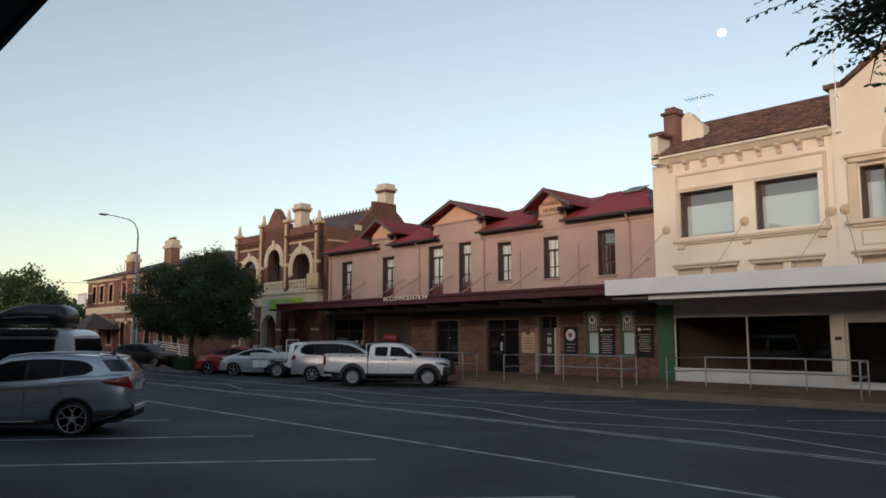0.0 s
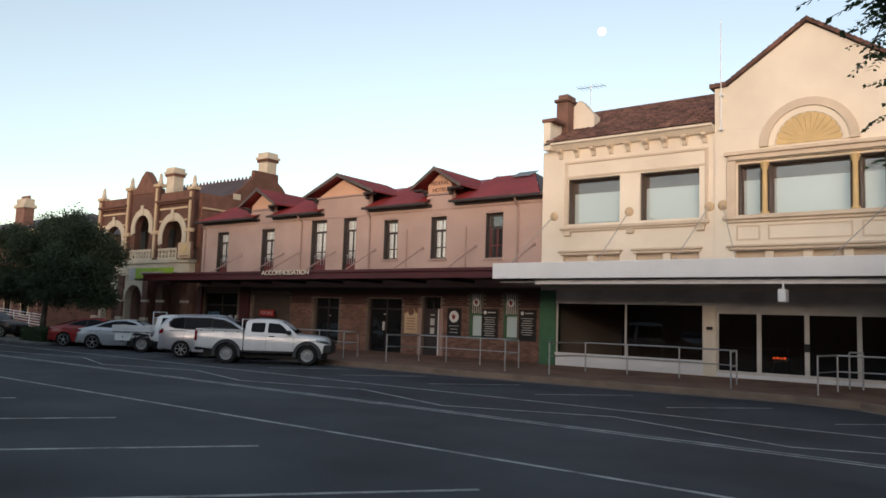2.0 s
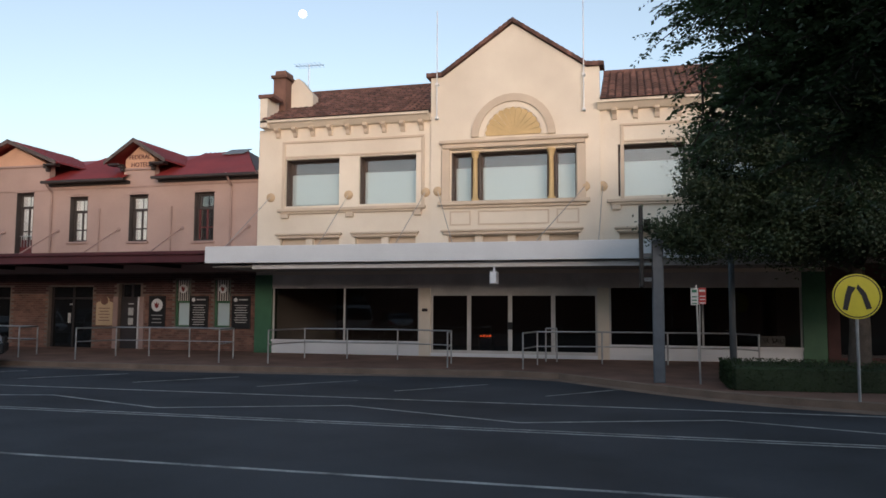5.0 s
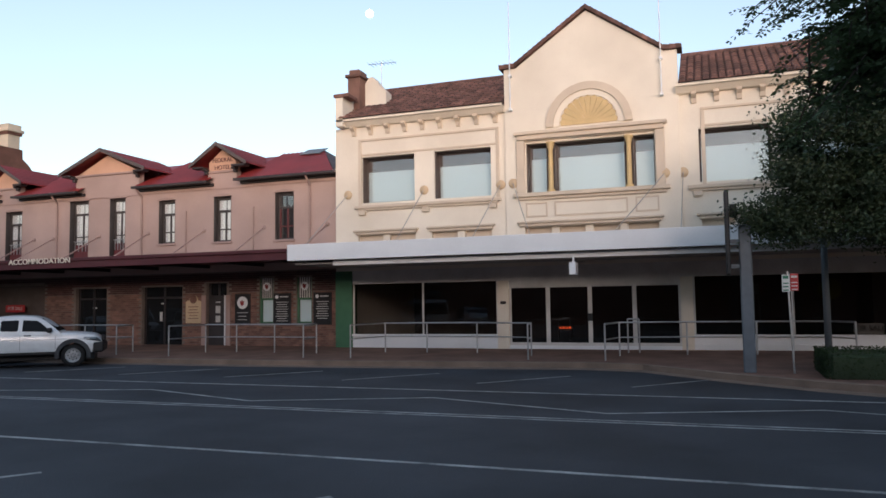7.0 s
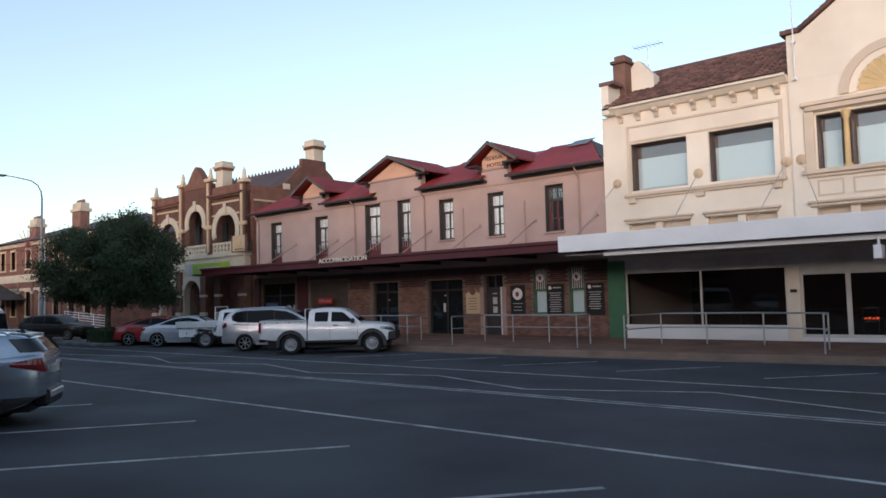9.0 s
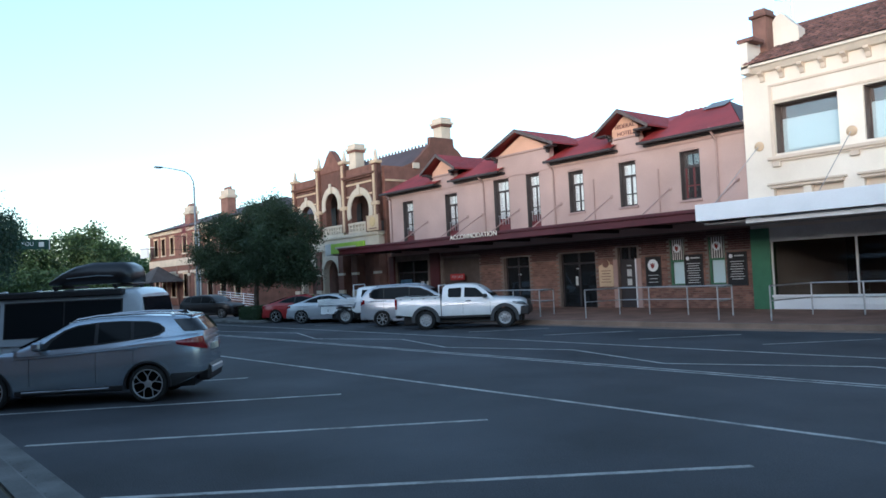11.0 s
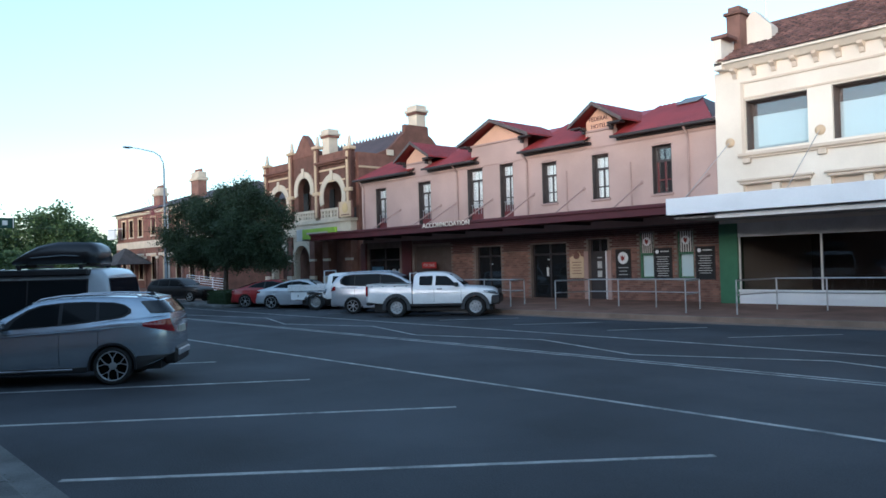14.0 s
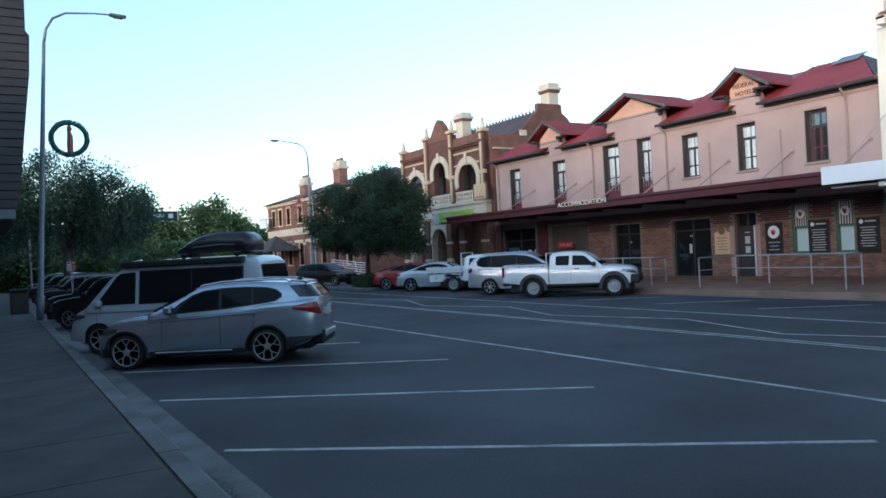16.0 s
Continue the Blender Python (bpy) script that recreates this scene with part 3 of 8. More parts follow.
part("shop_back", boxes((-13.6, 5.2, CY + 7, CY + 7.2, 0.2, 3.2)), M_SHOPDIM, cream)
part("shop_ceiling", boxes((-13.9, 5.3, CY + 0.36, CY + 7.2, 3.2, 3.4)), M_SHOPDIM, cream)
part("side_wall", boxes((-13.95, -13.62, CY + 0.41, CY + 12, 0.2, 8.6)), M_CREAM, cream)
part("side_wall", boxes((5.22, 5.40, CY + 0.41, CY + 12, 0.2, 8.6)), M_CREAM, cream)
part("upper_floor", boxes((-13.6, 5.2, CY + 0.36, CY + 7.2, 5.2, 5.4)), M_VOID, cream)
part("back_wall", boxes((-13.95, 5.40, CY + 12, CY + 12.3, 0.2, 8.6)), M_CREAM, cream)
# awning
aw = thing("shop_awning", "white box awning hung on rods over the footpath", "awning")
part("fascia", boxes((-13.98, 5.45, 22.08, 22.16, 3.40, 3.95), bevel=0.01), M_WHITE, aw)
part("fascia_return", boxes((-13.98, -13.90, 22.16, 25.4, 3.40, 3.95)), M_WHITE, aw)
part("lower_fascia", boxes((-12.42, 5.45, 22.40, 22.46, 3.22, 3.38)), M_WHITE, aw)
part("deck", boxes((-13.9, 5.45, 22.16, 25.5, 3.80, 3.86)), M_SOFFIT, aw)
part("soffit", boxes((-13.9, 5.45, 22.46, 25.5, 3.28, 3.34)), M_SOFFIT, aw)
part("light_box", boxes((-4.47, -4.27, 22.1, 22.5, 2.70, 3.06), (-4.40, -4.34, 22.28, 22.32, 3.06, 3.28), bevel=0.01), M_WHITE, aw, "white box lamp, unlit")
for xr, xe in ((-13.42, -13.5), (-10.32, -10.15), (-7.42, -7.55), (-6.93, -5.67), (-1.85, -3.2), (-1.28, -1.3), (1.80, 2.4)):
    bm = bmesh.new()
    yw = CY - 0.118 if -7.2 < xr < -1.34 else CY
    lathe(bm, [(0.17, 0), (0.17, -0.03), (0.12, -0.07), (0.05, -0.09)], (xr, yw, 6.05), 'y', 16)
    part("roundel", bm, M_SAND, aw, "tan wall roundel")
    bm = bmesh.new()
    tube(bm, [(xr, yw - 0.07, 6.04), (xe, 22.4, 3.9)], 0.013, 6)
    part("rod", bm, M_SOFFIT, aw)


# ---- hotel ----
HY = 25.87
hotel = thing("hotel", "mauve two-storey hotel with red iron roof and three gables", "building")
# windows: left, right, foot, head
HW = [(-35.25, -34.25, 3.80, 6.40), (-31.38, -30.35, 3.80, 6.40), (-27.52, -26.42, 3.80, 6.67), (-25.25, -24.38, 3.80, 6.67), (-22.60, -21.74, 4.58, 6.42), (-19.80, -18.94, 4.55, 6.42), (-16.87, -16.00, 4.52, 6.42)]
# gables: panel's left, right, foot, shoulder and apex; roof's apex, left and right eave, eave height
GAB = [(-32.40, -30.55, 7.50, 7.72, 8.34, 8.60, -32.95, -29.98, 7.70), (-27.17, -23.66, 7.79, 7.80, 8.62, 8.85, -27.75, -23.02, 7.86), (-20.09, -18.69, 7.47, 7.86, 8.40, 8.60, -20.72, -17.95, 7.72)]
bm = bmesh.new()
wall_with_holes(bm, -36.65, -13.97, 3.3, 7.18, HY, HY + 0.35, [(a, b, z, h) for a, b, z, h in HW])
part("upper_wall", bm, M_MAUVE, hotel)
for a, b, zs, zm, za, ra, xl, xr, ez in GAB:
    c = (a + b) / 2
    bm = bmesh.new()
    prism(bm, [(a, 7.18), (a, zs), (b, zs), (b, 7.18)], HY, HY + 0.3)
    part("gable_wall", bm, M_MAUVE, hotel)
    bm = bmesh.new()
    prism(bm, [(a + 0.04, zs), (a + 0.04, zm), (c, za), (b - 0.04, zm), (b - 0.04, zs)], HY + 0.02, HY + 0.3)
    part("gable_panel", bm, M_PEACH, hotel, "peach painted gable panel")
    part("gable_band", boxes((a - 0.04, b + 0.04, HY - 0.07, HY + 0.02, zs - 0.07, zs + 0.02), bevel=0.015), M_MAUVETRIM, hotel)
    for s, x0, e in ((-1, a, xl), (1, b, xr)):
        bm = bmesh.new()
        prism(bm, [(c, ra - 0.09), (e, ez - 0.07), (e, ez), (c, ra)], HY - 0.42, HY + 3.2)
        part("gable_roof", bm, M_REDIRON, hotel, "red corrugated iron")
        for i in range(9):
            t = (i + 0.5) / 9
            x, z = c + (e - c) * t, ra + (ez - ra) * t
            bm = bmesh.new()
            tube(bm, [(x, HY - 0.43, z + 0.004), (x, HY + 3.2, z + 0.004)], 0.018, 5)
            part("roof_rib", bm, M_REDIRON, hotel)
        bm = bmesh.new()
        prism(bm, [(c, ra - 0.15), (e, ez - 0.13), (e, ez + 0.015), (c, ra + 0.02)], HY - 0.47, HY - 0.422)
        part("bargeboard", bm, M_BARGE, hotel)
        part("corbel", boxes((min(x0 - s * 0.02, e - s * 0.12), max(x0 - s * 0.02, e - s * 0.12), HY - 0.40, HY, ez - 0.16, ez - 0.07), (x0 - 0.10, x0 + 0.10, HY - 0.30, HY, ez - 0.24, ez - 0.16), (x0 - 0.07, x0 + 0.07, HY - 0.18, HY, ez - 0.36, ez - 0.24), bevel=0.02), M_DARKTRIM, hotel)
# roof between the gables
EAVES = [(-36.75, -31.60), (-30.42, -26.62), (-23.55, -19.78), (-18.42, -13.98)]
bm = bmesh.new()
prism(bm, [(HY + 0.32, 7.14), (HY + 0.32, 7.32), (HY + 3.2, 8.61), (HY + 6.6, 7.2), (HY + 6.6, 7.14)], -36.7, -16.6, 'x')
part("roof_deck", bm, M_REDIRON, hotel, "red painted roof")
for a, b in EAVES:
    bm = bmesh.new()
    n = int((b - a) / 0.11)
    prev = None
    for i in range(n + 1):
        x = a + (b - a) * i / n
        h = 0.022 * math.cos(math.pi * i)
        top = min(1.0, max(0.02, (-14.0 - x) / 2.4)) if b > -14.5 else 1.0
        row = (bm.verts.new((x, HY - 0.48, 7.02 + h)), bm.verts.new((x, HY - 0.48 + 3.68 * top, 7.02 + 1.68 * top + h)))
        if prev:
            bm.faces.new((prev[0], row[0], row[1], prev[1]))
        prev = row
    part("roof_sheet", bm, M_REDIRON, hotel, "faded red corrugated iron roof")
    part("eave_gutter", boxes((a - 0.05, b, HY - 0.58, HY - 0.46, 6.93, 7.03), (a, b, HY - 0.46, HY, 6.95, 6.985), (a, b, HY - 0.16, HY - 0.001, 6.86, 6.95), bevel=0.01), M_DARKTRIM, hotel)
    part("frieze_line", boxes((a, b, HY - 0.035, HY, 6.71, 6.765)), M_MAUVETRIM, hotel)
for a, b in zip([-31.60, -26.62, -19.78], [-30.42, -23.55, -18.42]):
    part("frieze_line", boxes((a, b, HY - 0.035, HY, 6.71, 6.765)), M_MAUVETRIM, hotel)
bm = bmesh.new()
v = [bm.verts.new(p) for p in ((-14.0, HY - 0.40, 7.02), (-14.0, HY + 6.6, 7.02), (-16.4, HY + 3.2, 8.71), (-16.6, HY + 6.6, 7.02), (-16.6, HY + 3.2, 8.68))]
bm.faces.new((v[0], v[1], v[2]))
bm.faces.new((v[1], v[3], v[4], v[2]))
part("roof_hip", bm, M_SLATE, hotel, "dark hipped roof end")
bm = bmesh.new()
prism(bm, [(HY + 2.45, 8.42), (HY + 3.22, 8.76), (HY + 3.22, 8.79), (HY + 2.45, 8.45)], -17.2, -16.2, 'x')
part("roof_patch", bm, M_POLE, hotel, "bare iron roof patch")
for a, b, zb, zh in HW:
    frame_mat = M_REDFRAME if b > -16.5 else M_WINFRAME
    w = part("window" if zb > 4 else "balcony_door", boxes((a, a + 0.08, HY + 0.24, HY + 0.34, zb, zh), (b - 0.08, b, HY + 0.24, HY + 0.34, zb, zh), (a + 0.08, b - 0.08, HY + 0.24, HY + 0.34, zh - 0.12, zh), (a + 0.08, b - 0.08, HY + 0.24, HY + 0.34, zh - 0.64, zh - 0.54), (a + 0.08, b - 0.08, HY + 0.24, HY + 0.34, zb, zb + 0.08)), M_WINFRAME, hotel)
    c = (a + b) / 2
    for p, q in ((a + 0.004, a + 0.03), (b - 0.03, b - 0.004)):
        part("reveal_lining", boxes((p, q, HY + 0.01, HY + 0.24, zb, zh)), M_WINFRAME, w)
    part("mullion", boxes((c - 0.03, c + 0.03, HY + 0.25, HY + 0.32, zb + 0.08, zh - 0.64)), frame_mat, w)
    part("sash", boxes((a + 0.08, a + 0.13, HY + 0.25, HY + 0.32, zb + 0.08, zh - 0.64), (b - 0.13, b - 0.08, HY + 0.25, HY + 0.32, zb + 0.08, zh - 0.64), (a + 0.13, b - 0.13, HY + 0.26, HY + 0.31, 5.05, 5.10)), frame_mat, w)
    if zb < 4:
        part("door_panel", boxes((a + 0.09, c - 0.03, HY + 0.255, HY + 0.285, zb + 0.08, 4.72), (c + 0.03, b - 0.09, HY + 0.255, HY + 0.285, zb + 0.08, 4.72), bevel=0.008), M_REDFRAME, w, "dull red lower door panels")
    part("pane", boxes((a + 0.08, b - 0.08, HY + 0.29, HY + 0.296, zb + 0.08, zh - 0.12)), M_PANE, w).visible_shadow = False
    # the last window takes a near-black sheet for its unlit room, no curtain
    part("curtain", boxes((a + 0.08, c - 0.03, HY + 0.305, HY + 0.325, zb, zh - 0.06), (c + 0.03, b - 0.08, HY + 0.305, HY + 0.325, zb, zh - 0.06)), M_CURTAIN if b < -17 else M_VOID, w, "net curtain, near-black sheet in the last window")
    # near-black sheet stands in for the unlit room behind the window
    part("dark_room_sheet", boxes((a - 0.1, b + 0.1, HY + 0.44, HY + 0.48, zb - 0.1, zh + 0.08)), M_VOID, w)
    bm = bmesh.new()
    prism(bm, [(a - 0.08, zh), (a + 0.1, zh + 0.07), (c, zh + 0.11), (b - 0.1, zh + 0.07), (b + 0.08, zh)], HY - 0.04, HY + 0.1)
    part("lintel", bm, M_MAUVETRIM, w)
    if zb < 4:
        for i in range(5):
            xx = a + 0.14 + i * (b - a - 0.28) / 4
            part("baluster", boxes((xx - 0.012, xx + 0.012, HY + 0.19, HY + 0.214, 4.42, 4.86)), M_STEEL, w)
        part("balcony_rail", boxes((a + 0.05, b - 0.05, HY + 0.185, HY + 0.22, 4.86, 4.89)), M_STEEL, w)
        part("lower_panel", boxes((a + 0.08, b - 0.08, HY + 0.20, HY + 0.238, zb + 0.02, 4.42)), M_REDFRAME, w, "red lower door panel")
    else:
        part("sill", boxes((a - 0.06, b + 0.06, HY - 0.07, HY + 0.24, zb - 0.09, zb), bevel=0.01), M_MAUVETRIM, w)
for x, z0 in ((-36.35, 3.8), (-28.2, 3.8), (-23.45, 3.8), (-15.25, 3.8)):
    bm = bmesh.new()
    tube(bm, [(x, HY - 0.5, 7.05), (x, HY - 0.42, 6.95), (x, HY - 0.08, 6.62), (x, HY - 0.07, 6.4), (x, HY - 0.07, z0)], 0.045)
    part("downpipe", bm, M_MAUVETRIM, hotel)
for x in (-21.15, -17.85):
    bm = bmesh.new()
    tube(bm, [(x, HY - 0.05, 5.9), (x, HY - 0.05, 3.8)], 0.03)
    part("vent_pipe", bm, M_MAUVETRIM, hotel)
# ground floor
GH = [(-36.3, -33.2, 0.2, 2.95), (-31.9, -28.9, 0.2, 2.95), (-27.1, -25.35, 0.55, 2.75), (-23.45, -21.35, 0.2, 2.75), (-20.15, -19.15, 0.2, 2.85), (-17.60, -16.95, 1.2, 3.0), (-15.90, -15.22, 1.2, 3.0)]
bm = bmesh.new()
wall_with_holes(bm, -36.65, -13.97, 0.2, 3.3, HY + 0.03, HY + 0.38, GH)
part("lower_wall", bm, M_MORTAR, hotel)
part("pilaster", boxes((-36.75, -36.3, HY - 0.10, HY + 0.03, 0.2, 3.3)), M_MAROON, hotel)
part("pilaster", boxes((-32.9, -32.1, HY - 0.06, HY + 0.03, 0.2, 3.3)), M_MAROON, hotel)
part("board", boxes((-31.9, -28.9, HY + 0.16, HY + 0.22, 0.3, 2.95)), M_REVEAL, hotel, "dull brown boarded opening")
for a, b, z0, z1 in GH:
    c = (a + b) / 2
    if a == -31.9:
        continue
    if z0 < 0.3 or a == -27.1:
        w = part("doorway", boxes((a, a + 0.09, HY + 0.2, HY + 0.3, z0, z1), (b - 0.09, b, HY + 0.2, HY + 0.3, z0, z1), (c - 0.04, c + 0.04, HY + 0.2, HY + 0.3, z0, z1), (a + 0.09, c - 0.04, HY + 0.2, HY + 0.3, 2.25, 2.33), (c + 0.04, b - 0.09, HY + 0.2, HY + 0.3, 2.25, 2.33)), M_DARKTRIM, hotel)
    else:
        w = part("window", boxes((a, a + 0.06, HY + 0.1, HY + 0.2, z0, z1), (b - 0.06, b, HY + 0.1, HY + 0.2, z0, z1), (a + 0.06, b - 0.06, HY + 0.1, HY + 0.2, 2.12, 2.2), (a + 0.06, b - 0.06, HY + 0.1, HY + 0.2, z0, z0 + 0.06)), M_GREEN, hotel)
        part("blind", boxes((a + 0.06, b - 0.06, HY + 0.22, HY + 0.24, z0, 2.12)), M_SKYBLIND, w, "pale window blind")
        part("poster", boxes((a + 0.06, b - 0.06, HY + 0.08, HY + 0.10, 2.2, z1)), M_WHITEDIRT, w, "striped sign with a red emblem")
        for i in range(6):
            xx = a + 0.09 + i * (b - a - 0.18) / 5
            part("stripe", boxes((xx - 0.022, xx + 0.022, HY + 0.072, HY + 0.079, 2.2, z1)), M_DARKTRIM, w)
        bm = bmesh.new()
        lathe(bm, [(0.17, 0), (0.17, -0.012)], (c, HY + 0.07, 2.66), 'y', 18)
        part("roundel", bm, M_WHITE, w)
        bm = bmesh.new()
        prism(bm, [(c - 0.06, 2.62), (c, 2.54), (c + 0.06, 2.62), (c + 0.07, 2.74), (c + 0.02, 2.70), (c - 0.03, 2.76), (c - 0.08, 2.72)], HY + 0.045, HY + 0.056)
        part("emblem", bm, M_REDIRON, w)
    part("pane", boxes((a + 0.05, b - 0.05, HY + 0.244, HY + 0.25, z0, z1)), M_GLASS, w)
# awning
haw = thing("hotel_awning", "maroon flat awning hung on rods along the hotel", "awning")
part("fascia", boxes((-36.7, -13.99, 22.30, 22.38, 3.46, 3.80), bevel=0.01), M_MAROON, haw)
part("gutter_edge", boxes((-36.7, -13.99, 22.22, 22.30, 3.72, 3.84), bevel=0.01), M_MAROON, haw)
part("deck", boxes((-36.7, -13.99, 22.38, HY - 0.01, 3.60, 3.68)), M_MAROON, haw)
for i in range(9):
    x = -35.6 + i * 2.6
    part("joist", boxes((x - 0.05, x + 0.05, 22.38, HY - 0.01, 3.46, 3.60)), M_DARKTRIM, haw)
for xw in (-33.0, -29.58, -28.44, -25.8, -23.12, -20.25, -17.37, -14.5):
    bm = bmesh.new()
    tube(bm, [(xw, HY - 0.02, 5.04), (xw, 23.40, 3.67)], 0.028, 6)
    part("rod", bm, M_MAUVETRIM, haw)
    bm = bmesh.new()
    lathe(bm, [(0.09, 0), (0.09, -0.02), (0.05, -0.05)], (xw, HY, 5.04), 'y', 12)
    part("rod_plate", bm, M_MAUVETRIM, haw)
sign = lettering("awning_sign", "ACCOMMODATION", 0.29, 0.012, M_CREAM, pose(-25.15, 22.19, 3.74, 90, 0, 0), None, "", 0.002)
sign.scale.x = 1.19
tagged(sign, "cream raised letters on the maroon awning edge", "sign")
for txt, z in (("FEDERAL", 7.93), ("HOTEL", 7.62)):
    g = lettering("gable_lettering", txt, 0.25, 0.01, M_MAROON, pose(-19.39, HY + 0.008, z, 90, 0, 0))
    tagged(g, "dark red raised letters on the peach gable", "sign")


# ---- bank ----
BY = 25.95
bank = thing("bank_building", "ornate brick and cream two-storey building with arched loggia", "building")
bm = bmesh.new()
ARCH = [(-46.55, 6.30, 1.02), (-43.25, 7.05, 0.82), (-39.86, 6.35, 1.07)]
BX = [(-48.35, -44.85), (-44.85, -41.6), (-41.6, -37.95)]
for (cx, zs, r), (a, b) in zip(ARCH, BX):
    top = 8.5 if cx != -43.25 else 9.25
    pts = arch_pts(cx, zs, r, 16)
    # left jamb, right jamb, then the spandrels round the arch
    prism(bm, [(a, 5.6), (a, zs), (cx - r, zs), (cx - r, 5.6)], BY, BY + 0.4)
    prism(bm, [(cx + r, 5.6), (cx + r, zs), (b, zs), (b, 5.6)], BY, BY + 0.4)
    up = [(a + (b - a) * i / 16, top) for i in range(17)]
    prism(bm, [(a, zs), (a, top), up[1], pts[1], pts[0]], BY, BY + 0.4)
    for i in range(1, 15):
        prism(bm, [pts[i], up[i], up[i + 1], pts[i + 1]], BY, BY + 0.4)
    prism(bm, [pts[15], up[15], (b, top), (b, zs), pts[16]], BY, BY + 0.4)
bmesh.ops.remove_doubles(bm, verts=bm.verts, dist=0.002)
part("loggia_wall", bm, M_BRICK, bank)
for cx, zs, r in ARCH:
    bm = bmesh.new()
    ring(bm, cx, zs, r, r + 0.42, BY - 0.07, BY - 0.002, 18, 200, -20)
    part("arch_moulding", bm, M_PALE, bank)
    part("keystone", boxes((cx - 0.14, cx + 0.14, BY - 0.16, BY - 0.07, zs + r - 0.05, zs + r + 0.62), bevel=0.03), M_PALE, bank)
bm = bmesh.new()
prism(bm, [(-44.85, 9.25), (-44.85, 9.5), (-44.25, 9.62), (-43.95, 9.95), (-43.6, 10.4), (-43.2, 10.72), (-42.8, 10.4), (-42.45, 9.95), (-42.15, 9.62), (-41.6, 9.5), (-41.6, 9.25)], BY - 0.05, BY + 0.4)
part("pediment", bm, M_BRICK, bank)
for a, b, z in ((-48.4, -44.9, 8.5), (-41.55, -37.9, 8.5)):
    part("cornice", boxes((a, b, BY - 0.30, BY + 0.4, z, z + 0.14), (a, b, BY - 0.18, BY + 0.4, z - 0.12, z), bevel=0.02), M_BRICK, bank)
    part("parapet", boxes((a, b, BY - 0.02, BY + 0.35, z + 0.14, z + 0.62)), M_BRICK, bank)
    part("string_course", boxes((a, b, BY - 0.06, BY, 8.05, 8.16), (a, b, BY - 0.06, BY, 7.30, 7.40)), M_SAND, bank)
for x in (-48.3, -44.85, -41.6, -38.0):
    tall = 9.3 if x in (-48.3, -38.0) else 9.75
    part("pilaster", boxes((x - 0.26, x + 0.26, BY - 0.14, BY - 0.001, 5.1, tall - 0.2)), M_BRICK, bank)
    part("quoin", boxes((x - 0.10, x + 0.10, BY - 0.20, BY - 0.14, 5.1, tall - 0.3)), M_SAND, bank)
    part("capital", boxes((x - 0.34, x + 0.34, BY - 0.24, BY + 0.3, tall - 0.2, tall), bevel=0.03), M_SAND, bank)
    part("impost", boxes((x - 0.36, x + 0.36, BY - 0.22, BY, 6.55, 6.78), bevel=0.03), M_SAND, bank)
    bm = bmesh.new()
    lathe(bm, [(0.17, tall), (0.15, tall + 0.2), (0.12, tall + 0.25), (0.10, tall + 0.55), (0.03, tall + 0.72)], (x, BY + 0.05, 0), 'z', 10)
    part("finial", bm, M_PALE, bank)
for a, b in BX:
    part("balustrade", boxes((a + 0.3, b - 0.3, BY - 0.05, BY + 0.25, 4.95, 5.10), (a + 0.3, b - 0.3, BY - 0.05, BY + 0.25, 5.52, 5.66)), M_PALE, bank)
    n = 8
    for i in range(n + 1):
        x = a + 0.36 + (b - a - 0.72) * i / n
        part("baluster", boxes((x - 0.09, x + 0.09, BY, BY + 0.2, 5.10, 5.52)), M_PALE, bank)
    part("baluster_rail", boxes((a + 0.3, b - 0.3, BY + 0.02, BY + 0.18, 5.27, 5.35)), M_PALE, bank)
part("floor_band", boxes((-48.6, -37.8, BY - 0.16, BY + 0.4, 4.75, 4.95), (-48.5, -37.9, BY - 0.06, BY + 0.4, 4.15, 4.75), (-48.6, -37.8, BY - 0.14, BY + 0.4, 4.02, 4.15), bevel=0.02), M_PALE, bank)
part("loggia_back", boxes((-48.4, -37.9, BY + 2.0, BY + 2.2, 4.2, 8.6)), M_BRICK, bank)
part("loggia_floor", boxes((-48.4, -37.9, BY + 0.4, BY + 2.0, 4.75, 4.9)), M_PALE, bank)
part("loggia_ceiling", boxes((-48.4, -37.9, BY + 0.4, BY + 2.2, 8.4, 8.5)), M_PALE, bank)
for x in (-46.5, -43.2, -39.9):
    part("loggia_door", boxes((x - 0.5, x + 0.5, BY + 1.94, BY + 2.0, 4.9, 7.2)), M_DARKTRIM, bank)
# ground floor
bm = bmesh.new()
for cx in (-46.6, -43.7):
    pts = arch_pts(cx, 2.45, 0.98, 12)
    a, b = cx - 1.45, cx + 1.45
    up = [(a + (b - a) * i / 12, 4.02) for i in range(13)]
    prism(bm, [(a, 0.2), (a, 2.45), (cx - 0.98, 2.45), (cx - 0.98, 0.2)], BY, BY + 0.4)
    prism(bm, [(cx + 0.98, 0.2), (cx + 0.98, 2.45), (b, 2.45), (b, 0.2)], BY, BY + 0.4)
    for i in range(12):
        lo = [pts[i], up[i], up[i + 1], pts[i + 1]]
        if i == 0:
            lo = [pts[0], (a, 2.45), (a, 4.02), up[1], pts[1]]
        if i == 11:
            lo = [pts[11], up[11], (b, 4.02), (b, 2.45), pts[12]]
        prism(bm, lo, BY, BY + 0.4)
    ring(bm, cx, 2.45, 0.98, 1.3, BY - 0.06, BY - 0.002, 14)
part("lower_arcade", bm, M_PALE, bank)
